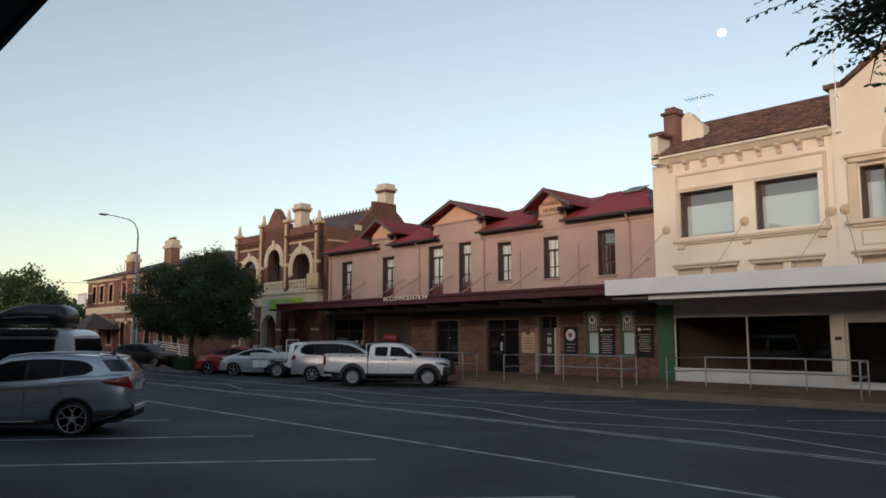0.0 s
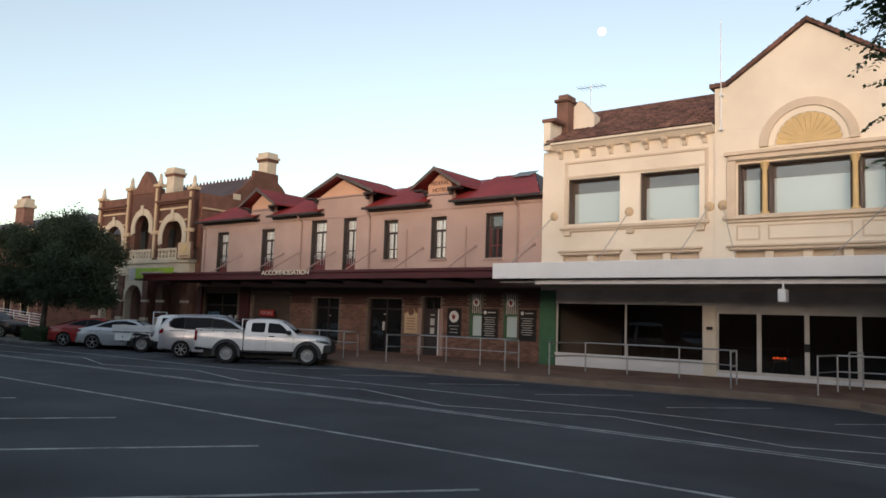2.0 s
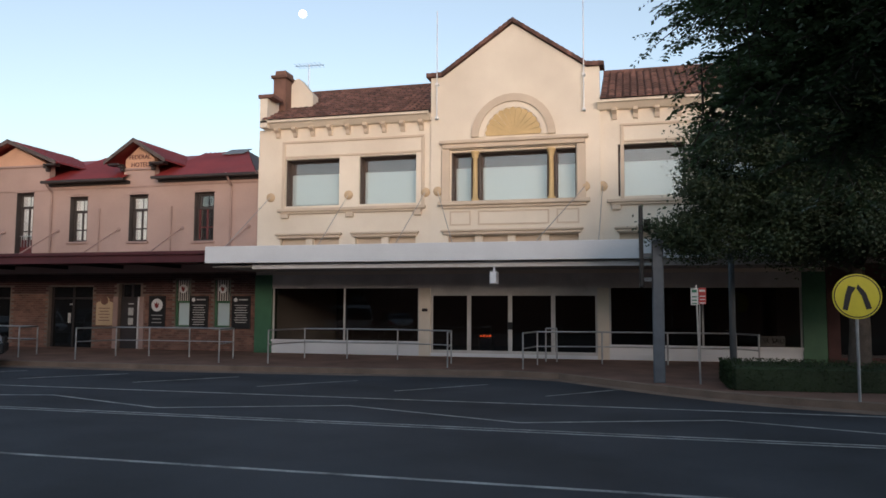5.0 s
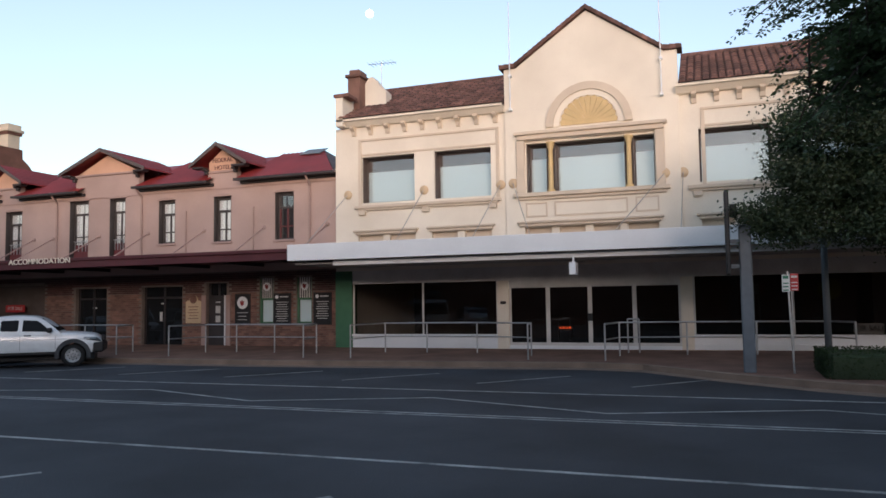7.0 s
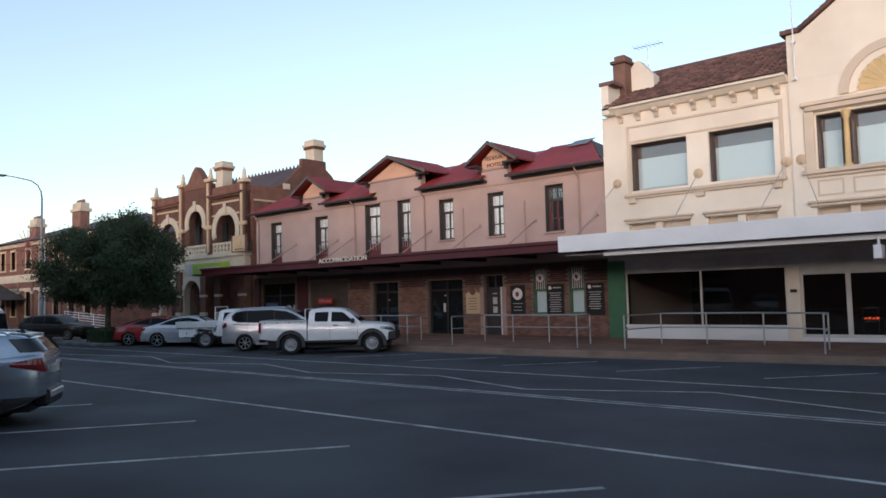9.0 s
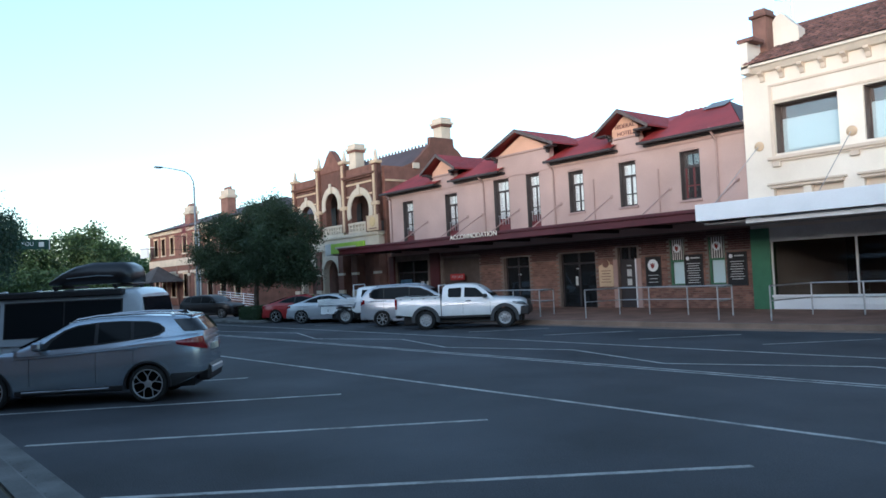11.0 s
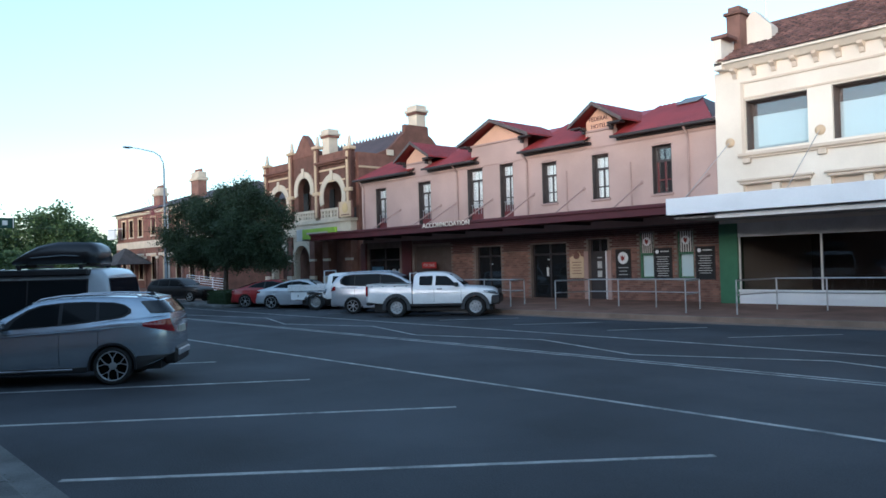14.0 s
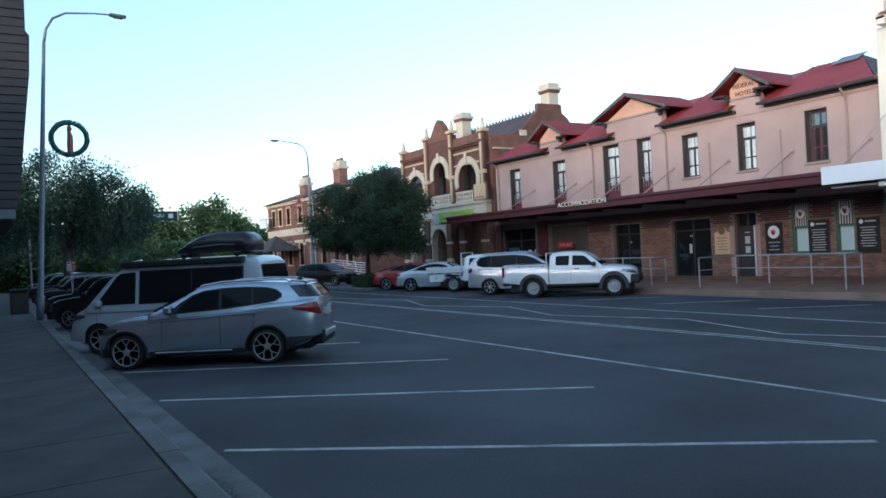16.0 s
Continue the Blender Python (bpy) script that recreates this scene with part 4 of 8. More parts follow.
for x in (-48.2, -45.15, -42.25, -40.6, -38.1):
    part("pier", boxes((x - 0.30, x + 0.30, BY - 0.15, BY + 0.45, 0.2, 4.02)), M_BRICK, bank)
    for z0, z1 in ((0.95, 1.4), (2.35, 2.5)):
        part("pier_band", boxes((x - 0.33, x + 0.33, BY - 0.18, BY, z0, z1)), M_PALE, bank)
part("lower_back", boxes((-48.4, -37.9, BY + 1.2, BY + 1.4, 0.2, 4.1)), M_BRICK, bank)
part("entrance_door", boxes((-40.2, -38.6, BY + 1.12, BY + 1.2, 0.2, 2.8)), M_DARKTRIM, bank)
part("side_wall", boxes((-37.95, -37.65, BY + 0.41, BY + 10.5, 0.2, 8.95)), M_BRICK, bank)
part("side_band", boxes((-37.65, -37.58, BY + 0.45, BY + 3.4, 8.0, 8.12), bevel=0.01), M_SAND, bank)
bm = bmesh.new()
GE = [(3.3, 8.95), (2.4, 9.30), (1.75, 9.82), (1.38, 10.22), (1.0, 10.48), (0.97, 11.02)]
prism(bm, [(31.07 - d, z) for d, z in GE] + [(31.07 + d, z) for d, z in GE[::-1]], -37.95, -37.65, 'x')
part("gable_end", bm, M_BRICK, bank)
bm = bmesh.new()
prism(bm, [(28.2, 8.85), (31.07, 10.78), (33.9, 8.85)], -48.3, -37.97, 'x')
part("roof", bm, M_SLATE, bank, "dark slate-coloured roof")
for i in range(26):
    x = -48.0 + i * 0.39
    bm = bmesh.new()
    prism(bm, [(x, 10.76), (x + 0.03, 10.84), (x + 0.09, 10.97), (x + 0.15, 10.84), (x + 0.18, 10.76)], 31.03, 31.11)
    part("cresting_tile", bm, M_BRICK, bank)
for x, y, z0, z1 in ((-38.5, BY + 5.85, 10.9, 12.5), (-46.2, BY + 4.0, 9.6, 11.9)):
    part("chimney_band", boxes((x - 0.54, x + 0.54, y - 0.47, y + 0.47, z1 - 0.62, z1 - 0.45)), M_BRICK, bank, "red brick chimney band")
    part("chimney", boxes((x - 0.45, x + 0.45, y - 0.4, y + 0.4, z0, z1 - 0.45), (x - 0.62, x + 0.62, y - 0.55, y + 0.55, z1 - 0.45, z1 - 0.28), (x - 0.5, x + 0.5, y - 0.45, y + 0.45, z1 - 0.28, z1), bevel=0.02), M_PALE, bank, "pale rendered chimney")
part("side_vent", boxes((-37.66, -37.55, BY + 2.6, BY + 3.1, 8.9, 9.25)), M_PALE, bank)
# green awning sign of the bank
M_LIME = material("lime_sign", (0.36, 0.55, 0.04), 0.5, 0, 0.15, 1.0, 20, 0.0)
gs = thing("sign_box", "lime green shop sign with unreadable lettering", "sign")
part("panel", boxes((-40.9, -37.2, 24.30, 24.45, 3.70, 4.32), bevel=0.01), M_LIME, gs)
part("end_panel", boxes((-41.6, -40.92, 24.30, 24.45, 3.62, 4.36), bevel=0.01), M_WHITEDIRT, gs)
part("text_bar", boxes((-40.4, -38.0, 24.29, 24.298, 3.98, 4.10)), M_PALE, gs)
part("bracket", boxes((-41.2, -41.1, 24.45, BY - 0.2, 4.0, 4.08), (-37.6, -37.5, 24.45, BY - 0.2, 4.0, 4.08)), M_DARKTRIM, gs)
part("awning_top", boxes((-41.3, -37.2, 24.46, BY - 0.2, 3.62, 3.72)), M_SOFFIT, gs)


cs = thing("crest_sign", "tan wall sign with a round painted crest", "sign")
part("panel", boxes((-38.72, -37.42, BY - 0.34, BY - 0.24, 4.98, 5.92), bevel=0.015), M_SAND, cs)
for x in (-38.78, -37.42):
    part("edge", boxes((x, x + 0.06, BY - 0.36, BY - 0.22, 4.94, 5.96)), M_OLDBRICK, cs)
bm = bmesh.new()
lathe(bm, [(0.30, 0), (0.30, -0.012), (0.24, -0.016)], (-38.07, BY - 0.345, 5.52), 'y', 20)
part("crest", bm, M_GOLD, cs, "ochre crest roundel")
part("text_bar", boxes((-38.5, -37.64, BY - 0.348, BY - 0.342, 5.08, 5.14)), M_OLDBRICK, cs)


# ---- far brick building ----
po = thing("far_brick_building", "two-storey brick building with sand bands and tall chimneys", "building")
FY = 27.0
bm = bmesh.new()
fh = [(x, x + 1.0, 5.5, 7.2) for x in (-81.8, -79.6, -77.0, -73.5, -70.5, -67.5, -64.5, -61.5)]
fl = [(x, x + 1.1, 1.2, 3.4) for x in (-81.8, -79.6, -77.0, -73.5, -70.5, -67.5, -64.5, -61.5)]
wall_with_holes(bm, -83.4, -58.5, 0.2, 8.0, FY, FY + 0.4, fh + fl)
part("front_wall", bm, M_BRICK, po)
part("side_wall", boxes((-83.4, -83.0, FY + 0.4, FY + 14, 0.2, 8.0)), M_BRICK, po)
part("side_wall", boxes((-58.9, -58.5, FY + 0.4, FY + 14, 0.2, 8.0)), M_BRICK, po)
part("band", boxes((-83.5, -58.4, FY - 0.08, FY, 4.3, 5.0), (-83.5, -58.4, FY - 0.12, FY, 7.6, 8.0), (-83.5, -58.4, FY - 0.06, FY, 3.5, 3.75)), M_PALE, po)
for a, b, z0, z1 in fh + fl:
    w = part("window", boxes((a, b, FY + 0.25, FY + 0.28, z0, z1)), M_GLASS, po)
    part("surround", boxes((a - 0.15, a, FY - 0.05, FY + 0.2, z0, z1), (b, b + 0.15, FY - 0.05, FY + 0.2, z0, z1), (a - 0.2, b + 0.2, FY - 0.07, FY + 0.2, z1, z1 + 0.2)), M_SAND, w)
    part("sill", boxes((a - 0.2, b + 0.2, FY - 0.1, FY, z0 - 0.12, z0)), M_PALE, w)
for x in (-83.2, -80.1, -75.2, -72.0, -69.0, -66.0, -63.0, -58.8):
    part("pilaster", boxes((x - 0.22, x + 0.22, FY - 0.10, FY - 0.001, 0.2, 4.3)), M_OLDBRICK, po)
    part("pilaster_cap", boxes((x - 0.28, x + 0.28, FY - 0.16, FY - 0.001, 3.2, 3.45), bevel=0.02), M_PALE, po)
bm = bmesh.new()
v = [bm.verts.new(p) for p in ((-84, FY - 0.6, 7.95), (-58, FY - 0.6, 7.95), (-58, FY + 14.6, 7.95), (-84, FY + 14.6, 7.95), (-78, FY + 6.5, 10.2), (-64, FY + 6.5, 10.2))]
for q in ((0, 1, 5, 4), (1, 2, 5), (2, 3, 4, 5), (3, 0, 4), (3, 2, 1, 0)):
    bm.faces.new([v[i] for i in q])
part("roof", bm, M_SLATE, po)
for x, z1 in ((-75.3, 10.3), (-66.0, 10.9)):
    part("chimney", boxes((x - 0.8, x + 0.8, FY + 1.2, FY + 2.0, 8.0, z1 - 0.8)), M_OLDBRICK, po)
    for k in range(5):
        bm = bmesh.new()
        lathe(bm, [(0.11, z1), (0.13, z1 + 0.06), (0.10, z1 + 0.28)], (x - 0.6 + 0.3 * k, FY + 1.6, 0), 'z', 8)
        part("chimney_pot", bm, M_OLDBRICK, po)
    part("chimney_cap", boxes((x - 0.95, x + 0.95, FY + 1.05, FY + 2.15, z1 - 0.8, z1 - 0.5), (x - 0.8, x + 0.8, FY + 1.2, FY + 2.0, z1 - 0.5, z1), bevel=0.04), M_PALE, po)
bm = bmesh.new()
v = [bm.verts.new(p) for p in ((-78.9, FY - 3.4, 2.7), (-73.2, FY - 3.4, 2.7), (-73.2, FY - 0.01, 2.7), (-78.9, FY - 0.01, 2.7), (-76.3, FY - 1.7, 4.3), (-75.8, FY - 1.7, 4.3))]
for q in ((0, 1, 5, 4), (1, 2, 5), (2, 3, 4, 5), (3, 0, 4), (3, 2, 1, 0)):
    bm.faces.new([v[i] for i in q])
part("porch_roof", bm, M_GREYTILE, po, "grey tiled hipped porch roof")
part("porch_eave", boxes((-79.0, -73.1, FY - 3.5, FY - 3.4, 2.58, 2.72)), M_DARKTRIM, po)
for x in (-78.6, -73.5):
    part("porch_post", boxes((x - 0.15, x + 0.15, FY - 3.3, FY - 3.0, 0.2, 2.7)), M_DARKTRIM, po)
part("hanging_sign", boxes((-82.9, -80.6, FY - 1.2, FY - 1.0, 5.4, 6.5), (-81.8, -81.7, FY - 1.1, FY, 6.5, 6.56)), M_WHITE, po, "white blank sign board")


# ---- vehicles ----
M_CARGLASS = glass("car_glass", (0.010, 0.012, 0.014), 0.05)
M_REARGLASS = glass("tinted_rear_glass", (0.010, 0.012, 0.016), 0.10)
M_REARGLASS.node_tree.nodes["Principled BSDF"].inputs["IOR"].default_value = 1.5
# near-black and matte: the shade inside wheels and tub, put into a colour
M_WELL = material("recess_shade", (0.004, 0.004, 0.004), 1.0, 0, 0.1, 8, 60, 0.0, spec=0.0)
M_CARGLASS.node_tree.nodes["Principled BSDF"].inputs["IOR"].default_value = 1.17
M_RIM = material("alloy_rim", (0.40, 0.41, 0.42), 0.4, 0.6, 0.1, 8, 60, 0.0)
M_STEELRIM = material("steel_rim", (0.30, 0.31, 0.31), 0.5, 0.6, 0.15, 8, 60, 0.0)
M_TAIL = material("tail_lamp", (0.20, 0.008, 0.012), 0.15, 0, 0.1, 8, 60, 0.0, coat=0.8)
M_HEAD = material("head_lamp", (0.09, 0.10, 0.11), 0.12, 0.3, 0.2, 8, 60, 0.0, coat=0.8)
M_PLATE = material("number_plate", (0.45, 0.44, 0.36), 0.5, 0, 0.1, 8, 60, 0.0)
M_CHROME = material("bright_trim", (0.5, 0.5, 0.51), 0.2, 0.95, 0.05, 8, 60, 0.0)
P_SILVER = paint("silver_paint", (0.36, 0.41, 0.47), 0.27, 0.75)
P_PALE = paint("pale_silver_paint", (0.50, 0.52, 0.55), 0.32, 0.5)
P_WHITE = paint("white_car_paint", (0.76, 0.77, 0.77), 0.35)
P_GREYWHITE = paint("grey_white_paint", (0.37, 0.40, 0.43), 0.35)
P_RED = paint("red_car_paint", (0.25, 0.014, 0.014), 0.35)
P_BLACK = paint("black_car_paint", (0.012, 0.013, 0.015), 0.3)
P_NAVY = paint("charcoal_car_paint", (0.006, 0.0065, 0.008), 0.35)
P_NAVY.node_tree.nodes["Principled BSDF"].inputs["Coat Weight"].default_value = 0.0
P_NAVY.node_tree.nodes["Principled BSDF"].inputs["Specular IOR Level"].default_value = 0.3


def interp(pairs, x):
    for (a, p), (b, q) in zip(pairs, pairs[1:]):
        if x <= b:
            t = (x - a) / (b - a) if b > a else 0.0
            t = min(max(t, 0.0), 1.0)
            return p + (q - p) * t
    return pairs[-1][1]


def curve(pairs, x):
    """A smooth line through (x, value) pairs that never overshoots."""
    n = len(pairs)
    if x <= pairs[0][0] or n < 3:
        return pairs[0][1] if x <= pairs[0][0] else interp(pairs, x)
    if x >= pairs[-1][0]:
        return pairs[-1][1]
    h = [pairs[i + 1][0] - pairs[i][0] for i in range(n - 1)]
    d = [(pairs[i + 1][1] - pairs[i][1]) / h[i] for i in range(n - 1)]
    m = [d[0]] + [0.0 if d[i - 1] * d[i] <= 0 else 2 * d[i - 1] * d[i] / (d[i - 1] + d[i]) for i in range(1, n - 1)] + [d[-1]]
    i = max(k for k in range(n - 1) if pairs[k][0] <= x)
    t = (x - pairs[i][0]) / h[i]
    return ((1 + 2 * t) * (1 - t) ** 2 * pairs[i][1] + t * (1 - t) ** 2 * h[i] * m[i] + t * t * (3 - 2 * t) * pairs[i + 1][1] + t * t * (t - 1) * h[i] * m[i + 1])


SIDE = [(0.0, 0.945), (0.12, 0.978), (0.35, 0.992), (0.60, 1.0), (0.72, 0.994), (0.82, 0.978), (1.0, 0.962)]


def wheel(parent, x, y, r, rim_mat, spokes, outer, fat=0.22, deep=0.66):
    """A tyre with a spoked or pressed-steel rim; outer: +1 or -1, the side that faces out; deep: the rim's share of the radius."""
    bm = bmesh.new()
    s = outer
    tyre_r, r = r, r * deep / 0.66
    lathe(bm, [(r * 0.62, -0.5 * fat * s), (tyre_r * 0.93, -0.5 * fat * s), (tyre_r, -0.36 * fat * s), (tyre_r, 0.36 * fat * s), (tyre_r * 0.955, 0.47 * fat * s), ((tyre_r + r * 0.72) / 2, 0.51 * fat * s), (r * 0.72, 0.48 * fat * s), (r * 0.66, 0.42 * fat * s)], (x, y, tyre_r), 'y', 28, False)
    w = part("wheel", bm, M_TYRE, parent, "black rubber tyre", True)
    bm = bmesh.new()
    lathe(bm, [(r * 0.70, 0.47 * fat * s), (r * 0.66, 0.49 * fat * s), (r * 0.645, 0.44 * fat * s)], (x, y, tyre_r), 'y', 28, False)
    part("rim", bm, rim_mat, w, "", True)
    bm = bmesh.new()
    lathe(bm, [(r * 0.65, 0.43 * fat * s), (r * 0.62, 0.20 * fat * s), (r * 0.66, 0.20 * fat * s)], (x, y, tyre_r), 'y', 28, False)
    part("rim_barrel", bm, M_WELL, w, "", True)
    bm = bmesh.new()
    lathe(bm, [(r * 0.62, 0.16 * fat * s), (r * 0.62, 0.20 * fat * s)], (x, y, tyre_r), 'y', 20)
    part("brake_disc", bm, M_WELL, w)
    def bar(bm, a0, r0, a1, r1, wd):
        p0, p1 = (x + r * r0 * math.cos(a0), tyre_r + r * r0 * math.sin(a0)), (x + r * r1 * math.cos(a1), tyre_r + r * r1 * math.sin(a1))
        ln = math.hypot(p1[0] - p0[0], p1[1] - p0[1])
        nx, nz = -(p1[1] - p0[1]) / ln * r * wd, (p1[0] - p0[0]) / ln * r * wd
        prism(bm, [(p0[0] - nx, p0[1] - nz), (p1[0] - nx, p1[1] - nz), (p1[0] + nx, p1[1] + nz), (p0[0] + nx, p0[1] + nz)], y + 0.33 * fat * s, y + 0.42 * fat * s)
    if spokes == 0:
        bm = bmesh.new()
        lathe(bm, [(r * 0.64, 0.40 * fat * s), (r * 0.50, 0.22 * fat * s), (r * 0.34, 0.34 * fat * s), (r * 0.20, 0.34 * fat * s)], (x, y, tyre_r), 'y', 24, False)
        part("wheel_disc", bm, rim_mat, w, "pressed steel wheel disc", True)
        for k in range(8):
            a = 2 * math.pi * k / 8
            bm = bmesh.new()
            lathe(bm, [(r * 0.055, 0.285 * fat * s), (r * 0.055, 0.33 * fat * s)], (x + 0.45 * r * math.cos(a), y, tyre_r + 0.45 * r * math.sin(a)), 'y', 8)
            part("vent_hole", bm, M_WELL, w)
    for k in range(spokes):
        bm = bmesh.new()
        a = 2 * math.pi * k / spokes + 0.3
        if spokes <= 6:
            bar(bm, a, 0.12, a, 0.36, 0.034)
            for d in (-1, 1):
                bar(bm, a, 0.33, a + d * 0.30, 0.655, 0.020)
        else:
            bar(bm, a, 0.10, a, 0.655, 0.045)
        part("spoke", bm, rim_mat, w)
    bm = bmesh.new()
    lathe(bm, [(r * 0.17, 0.25 * fat * s), (r * 0.17, 0.45 * fat * s), (r * 0.1, 0.47 * fat * s)], (x, y, tyre_r), 'y', 14)
    part("hub_cap", bm, rim_mat, w)
    return w


def lamp_strip(s, x0, x1, zlo, zhi, sd):
    """A lamp glass that follows the plan of the body; zlo and zhi: heights at both ends."""
    bm = bmesh.new()
    prev = None
    for i in range(9):
        t = i / 8
        x = x0 + (x1 - x0) * t
        y = s["hw"] * curve(s["plan"], x) * s.get("lamp_out", 0.995)
        a, b = zlo[0] + (zlo[1] - zlo[0]) * t, zhi[0] + (zhi[1] - zhi[0]) * t
        b = max(a + 0.02, min(b, curve(s["top"], x) - 0.025))
        row = [bm.verts.new((x, sd * yy, z)) for yy, z in ((y, a), (y + 0.006, (a + b) / 2), (y - 0.004, b), (y - 0.16, b), (y - 0.16, a))]
        if prev:
            for k in range(5):
                f = (prev[k], row[k], row[(k + 1) % 5], prev[(k + 1) % 5])
                bm.faces.new(f if sd > 0 else f[::-1])
        else:
            bm.faces.new(row)
        prev = row
    bm.faces.new(prev[::-1])
    bmesh.ops.recalc_face_normals(bm, faces=bm.faces)
    return bm


def vehicle(name, label, m, spec):
    """A car, nose along +x, standing on z = 0, from its side profile and widths."""
    s = spec
    car = thing(name, label, s.get("category", "car"))
    hw, L0, L1 = s["hw"], s["x0"], s["x1"]
    wr, wheels, sill = s["wheel_r"], s["wheels"], s["sill"]
    top = s["top"]
    xs = set(np.round(np.linspace(L0, L1, 56), 3).tolist())
    for wx in wheels:
        xs |= set(np.round(np.linspace(wx - wr * 1.2, wx + wr * 1.2, 17), 3).tolist())
    xs = sorted(x for x in xs if L0 <= x <= L1)
    bm = bmesh.new()
    prev = None
    for x in xs:
        zb = interp(s["under"], x)
        for wx in wheels:
            d = wr * 1.16
            if abs(x - wx) < d:
                zb = max(zb, wr + math.sqrt(d * d - (x - wx) ** 2))
        zt = curve(top, x)
        w = hw * curve(s["plan"], x)
        zb = min(zb, zt - 0.06)
        zsh = max(zb + 0.02, zt - 0.10)
        base = interp(s["under"], x)
        prof = []
        for k in range(9):
            z = zb + (zsh - zb) * k / 8
            prof.append((w * interp(SIDE, (z - base) / max(0.05, zsh - base)), z))
        prof += [(w * 0.945, zt - 0.045), (w * 0.91, zt - 0.012), (w * 0.85, zt), (w * 0.66, zt + 0.004), (w * 0.56, zt + s.get("bonnet", 0.012)), (0, zt + 0.022)]
        row = [bm.verts.new((x, y, z)) for y, z in prof] + [bm.verts.new((x, -y, z)) for y, z in prof[-2::-1]]
        if prev:
            for a in range(len(row) - 1):
                bm.faces.new((prev[a], prev[a + 1], row[a + 1], row[a]))
        else:
            bm.faces.new(row)
        prev = row
    bm.faces.new(prev[::-1])
    body = part("body", bm, s["paint"], car, "", True)
    part("chassis", boxes((L0 + 0.25, L1 - 0.25, -hw * 0.62, hw * 0.62, 0.22, 0.62)), M_BLACK, car)
    # cabin
    g = s["cabin"]                      # (x, z) of the roofline, from rear to front
    zc0, zc1 = min(z for _, z in g), max(z for _, z in g)
    wb, wt = hw * s.get("tumble", (0.93, 0.74))[0], hw * s.get("tumble", (0.93, 0.74))[1]

    def side(z):
        return wb + (wt - wb) * (z - zc0) / (zc1 - zc0)

    def taper(x):
        k = max(0.0, (g[0][0] + 0.7 - x) / 0.7)
        return 1.0 - s.get("cabin_taper", 0.0) * k * k
    bm = bmesh.new()
    gx = sorted(set(np.round(np.linspace(g[0][0], g[-1][0], 40), 3).tolist()) | {x for x, _ in g})
    prev = None
    for x in gx:
        z = curve(g, x)
        lo = curve(top, x) - 0.08
        z = max(z, lo + 0.02)
        k = z - lo
        prof = [(side(lo), lo), (side(lo + 0.5 * k), lo + 0.5 * k), (side(z - 0.10 * k), z - 0.10 * k), (side(z - 0.04 * k) - 0.02, z - 0.035 * k), (side(z) - 0.075, z - 0.008), (side(z) - 0.15, z), (side(z) * 0.5, z + 0.018), (0, z + 0.024)]
        tp = taper(x)
        row = [bm.verts.new((x, y * tp, zz)) for y, zz in prof] + [bm.verts.new((x, -y * tp, zz)) for y, zz in prof[-2::-1]]
        if prev:
            for a in range(len(row) - 1):
                bm.faces.new((prev[a], prev[a + 1], row[a + 1], row[a]))
        else:
            bm.faces.new(row)
        prev = row
    bm.faces.new(prev[::-1])
    part("cabin", bm, s["paint"], car, "", True)
    for sd in (1, -1):
        if "surround" in s:
            bm = bmesh.new()
            vs = [bm.verts.new((x, sd * (side(z) * taper(x) + 0.5 * s.get("glass_out", 0.012)), z)) for x, z in s["surround"]]
            bm.faces.new(vs if sd > 0 else vs[::-1])
            r = bmesh.ops.extrude_face_region(bm, geom=list(bm.faces))
            for v in [q for q in r["geom"] if isinstance(q, bmesh.types.BMVert)]:
                v.co.y -= sd * 0.03
            part("window_surround", bm, M_BLACK, car, "black door pillars")
        for poly in s["windows"]:
            bm = bmesh.new()
            vs = [bm.verts.new((x, sd * (side(z) * taper(x) + s.get("glass_out", 0.012)), z)) for x, z in poly]
            bm.faces.new(vs if sd > 0 else vs[::-1])
            r = bmesh.ops.extrude_face_region(bm, geom=list(bm.faces))
            for v in [q for q in r["geom"] if isinstance(q, bmesh.types.BMVert)]:
                v.co.y -= sd * 0.03
            part("side_window", bm, M_CARGLASS, car, "dark tinted window")
    for nm, ((xa, za), (xb, zb2)) in (("windscreen", s["screen"]), ("rear_window", s["rear"])):
        bm = bmesh.new()
        dx, dz = xb - xa, zb2 - za
        nl = math.hypot(dx, dz)
        nx, nz = (dz / nl * 0.02, -dx / nl * 0.02)
        if nm == "rear_window":
            nx, nz = -nx, -nz
        if nz < 0:
            nx, nz = -nx, -nz
        ya, yb = side(za) * taper(xa) - 0.08, side(zb2) * taper(xb) - 0.10
        vs = [bm.verts.new((x + nx, y, z + nz + 0.012)) for x, y, z in ((xa, ya, za), (xa, -ya, za), (xb, -yb, zb2), (xb, yb, zb2))]
        bm.faces.new(vs)
        r = bmesh.ops.extrude_face_region(bm, geom=list(bm.faces))
        for v in [q for q in r["geom"] if isinstance(q, bmesh.types.BMVert)]:
            v.co -= Vector((nx, 0, nz)) * 1.5
        if nm == "rear_window" and "rear_wrap" in s:
            bm.free()
            bm = bmesh.new()
            rows = []
            for i in range(7):
                z = za + (zb2 - za) * i / 6
                xc = next(x for x in np.linspace(g[0][0], xb + 0.3, 200) if curve(g, x) >= z)
                xl = s["rear_wrap"][0] + (s["rear_wrap"][1] - s["rear_wrap"][0]) * i / 6
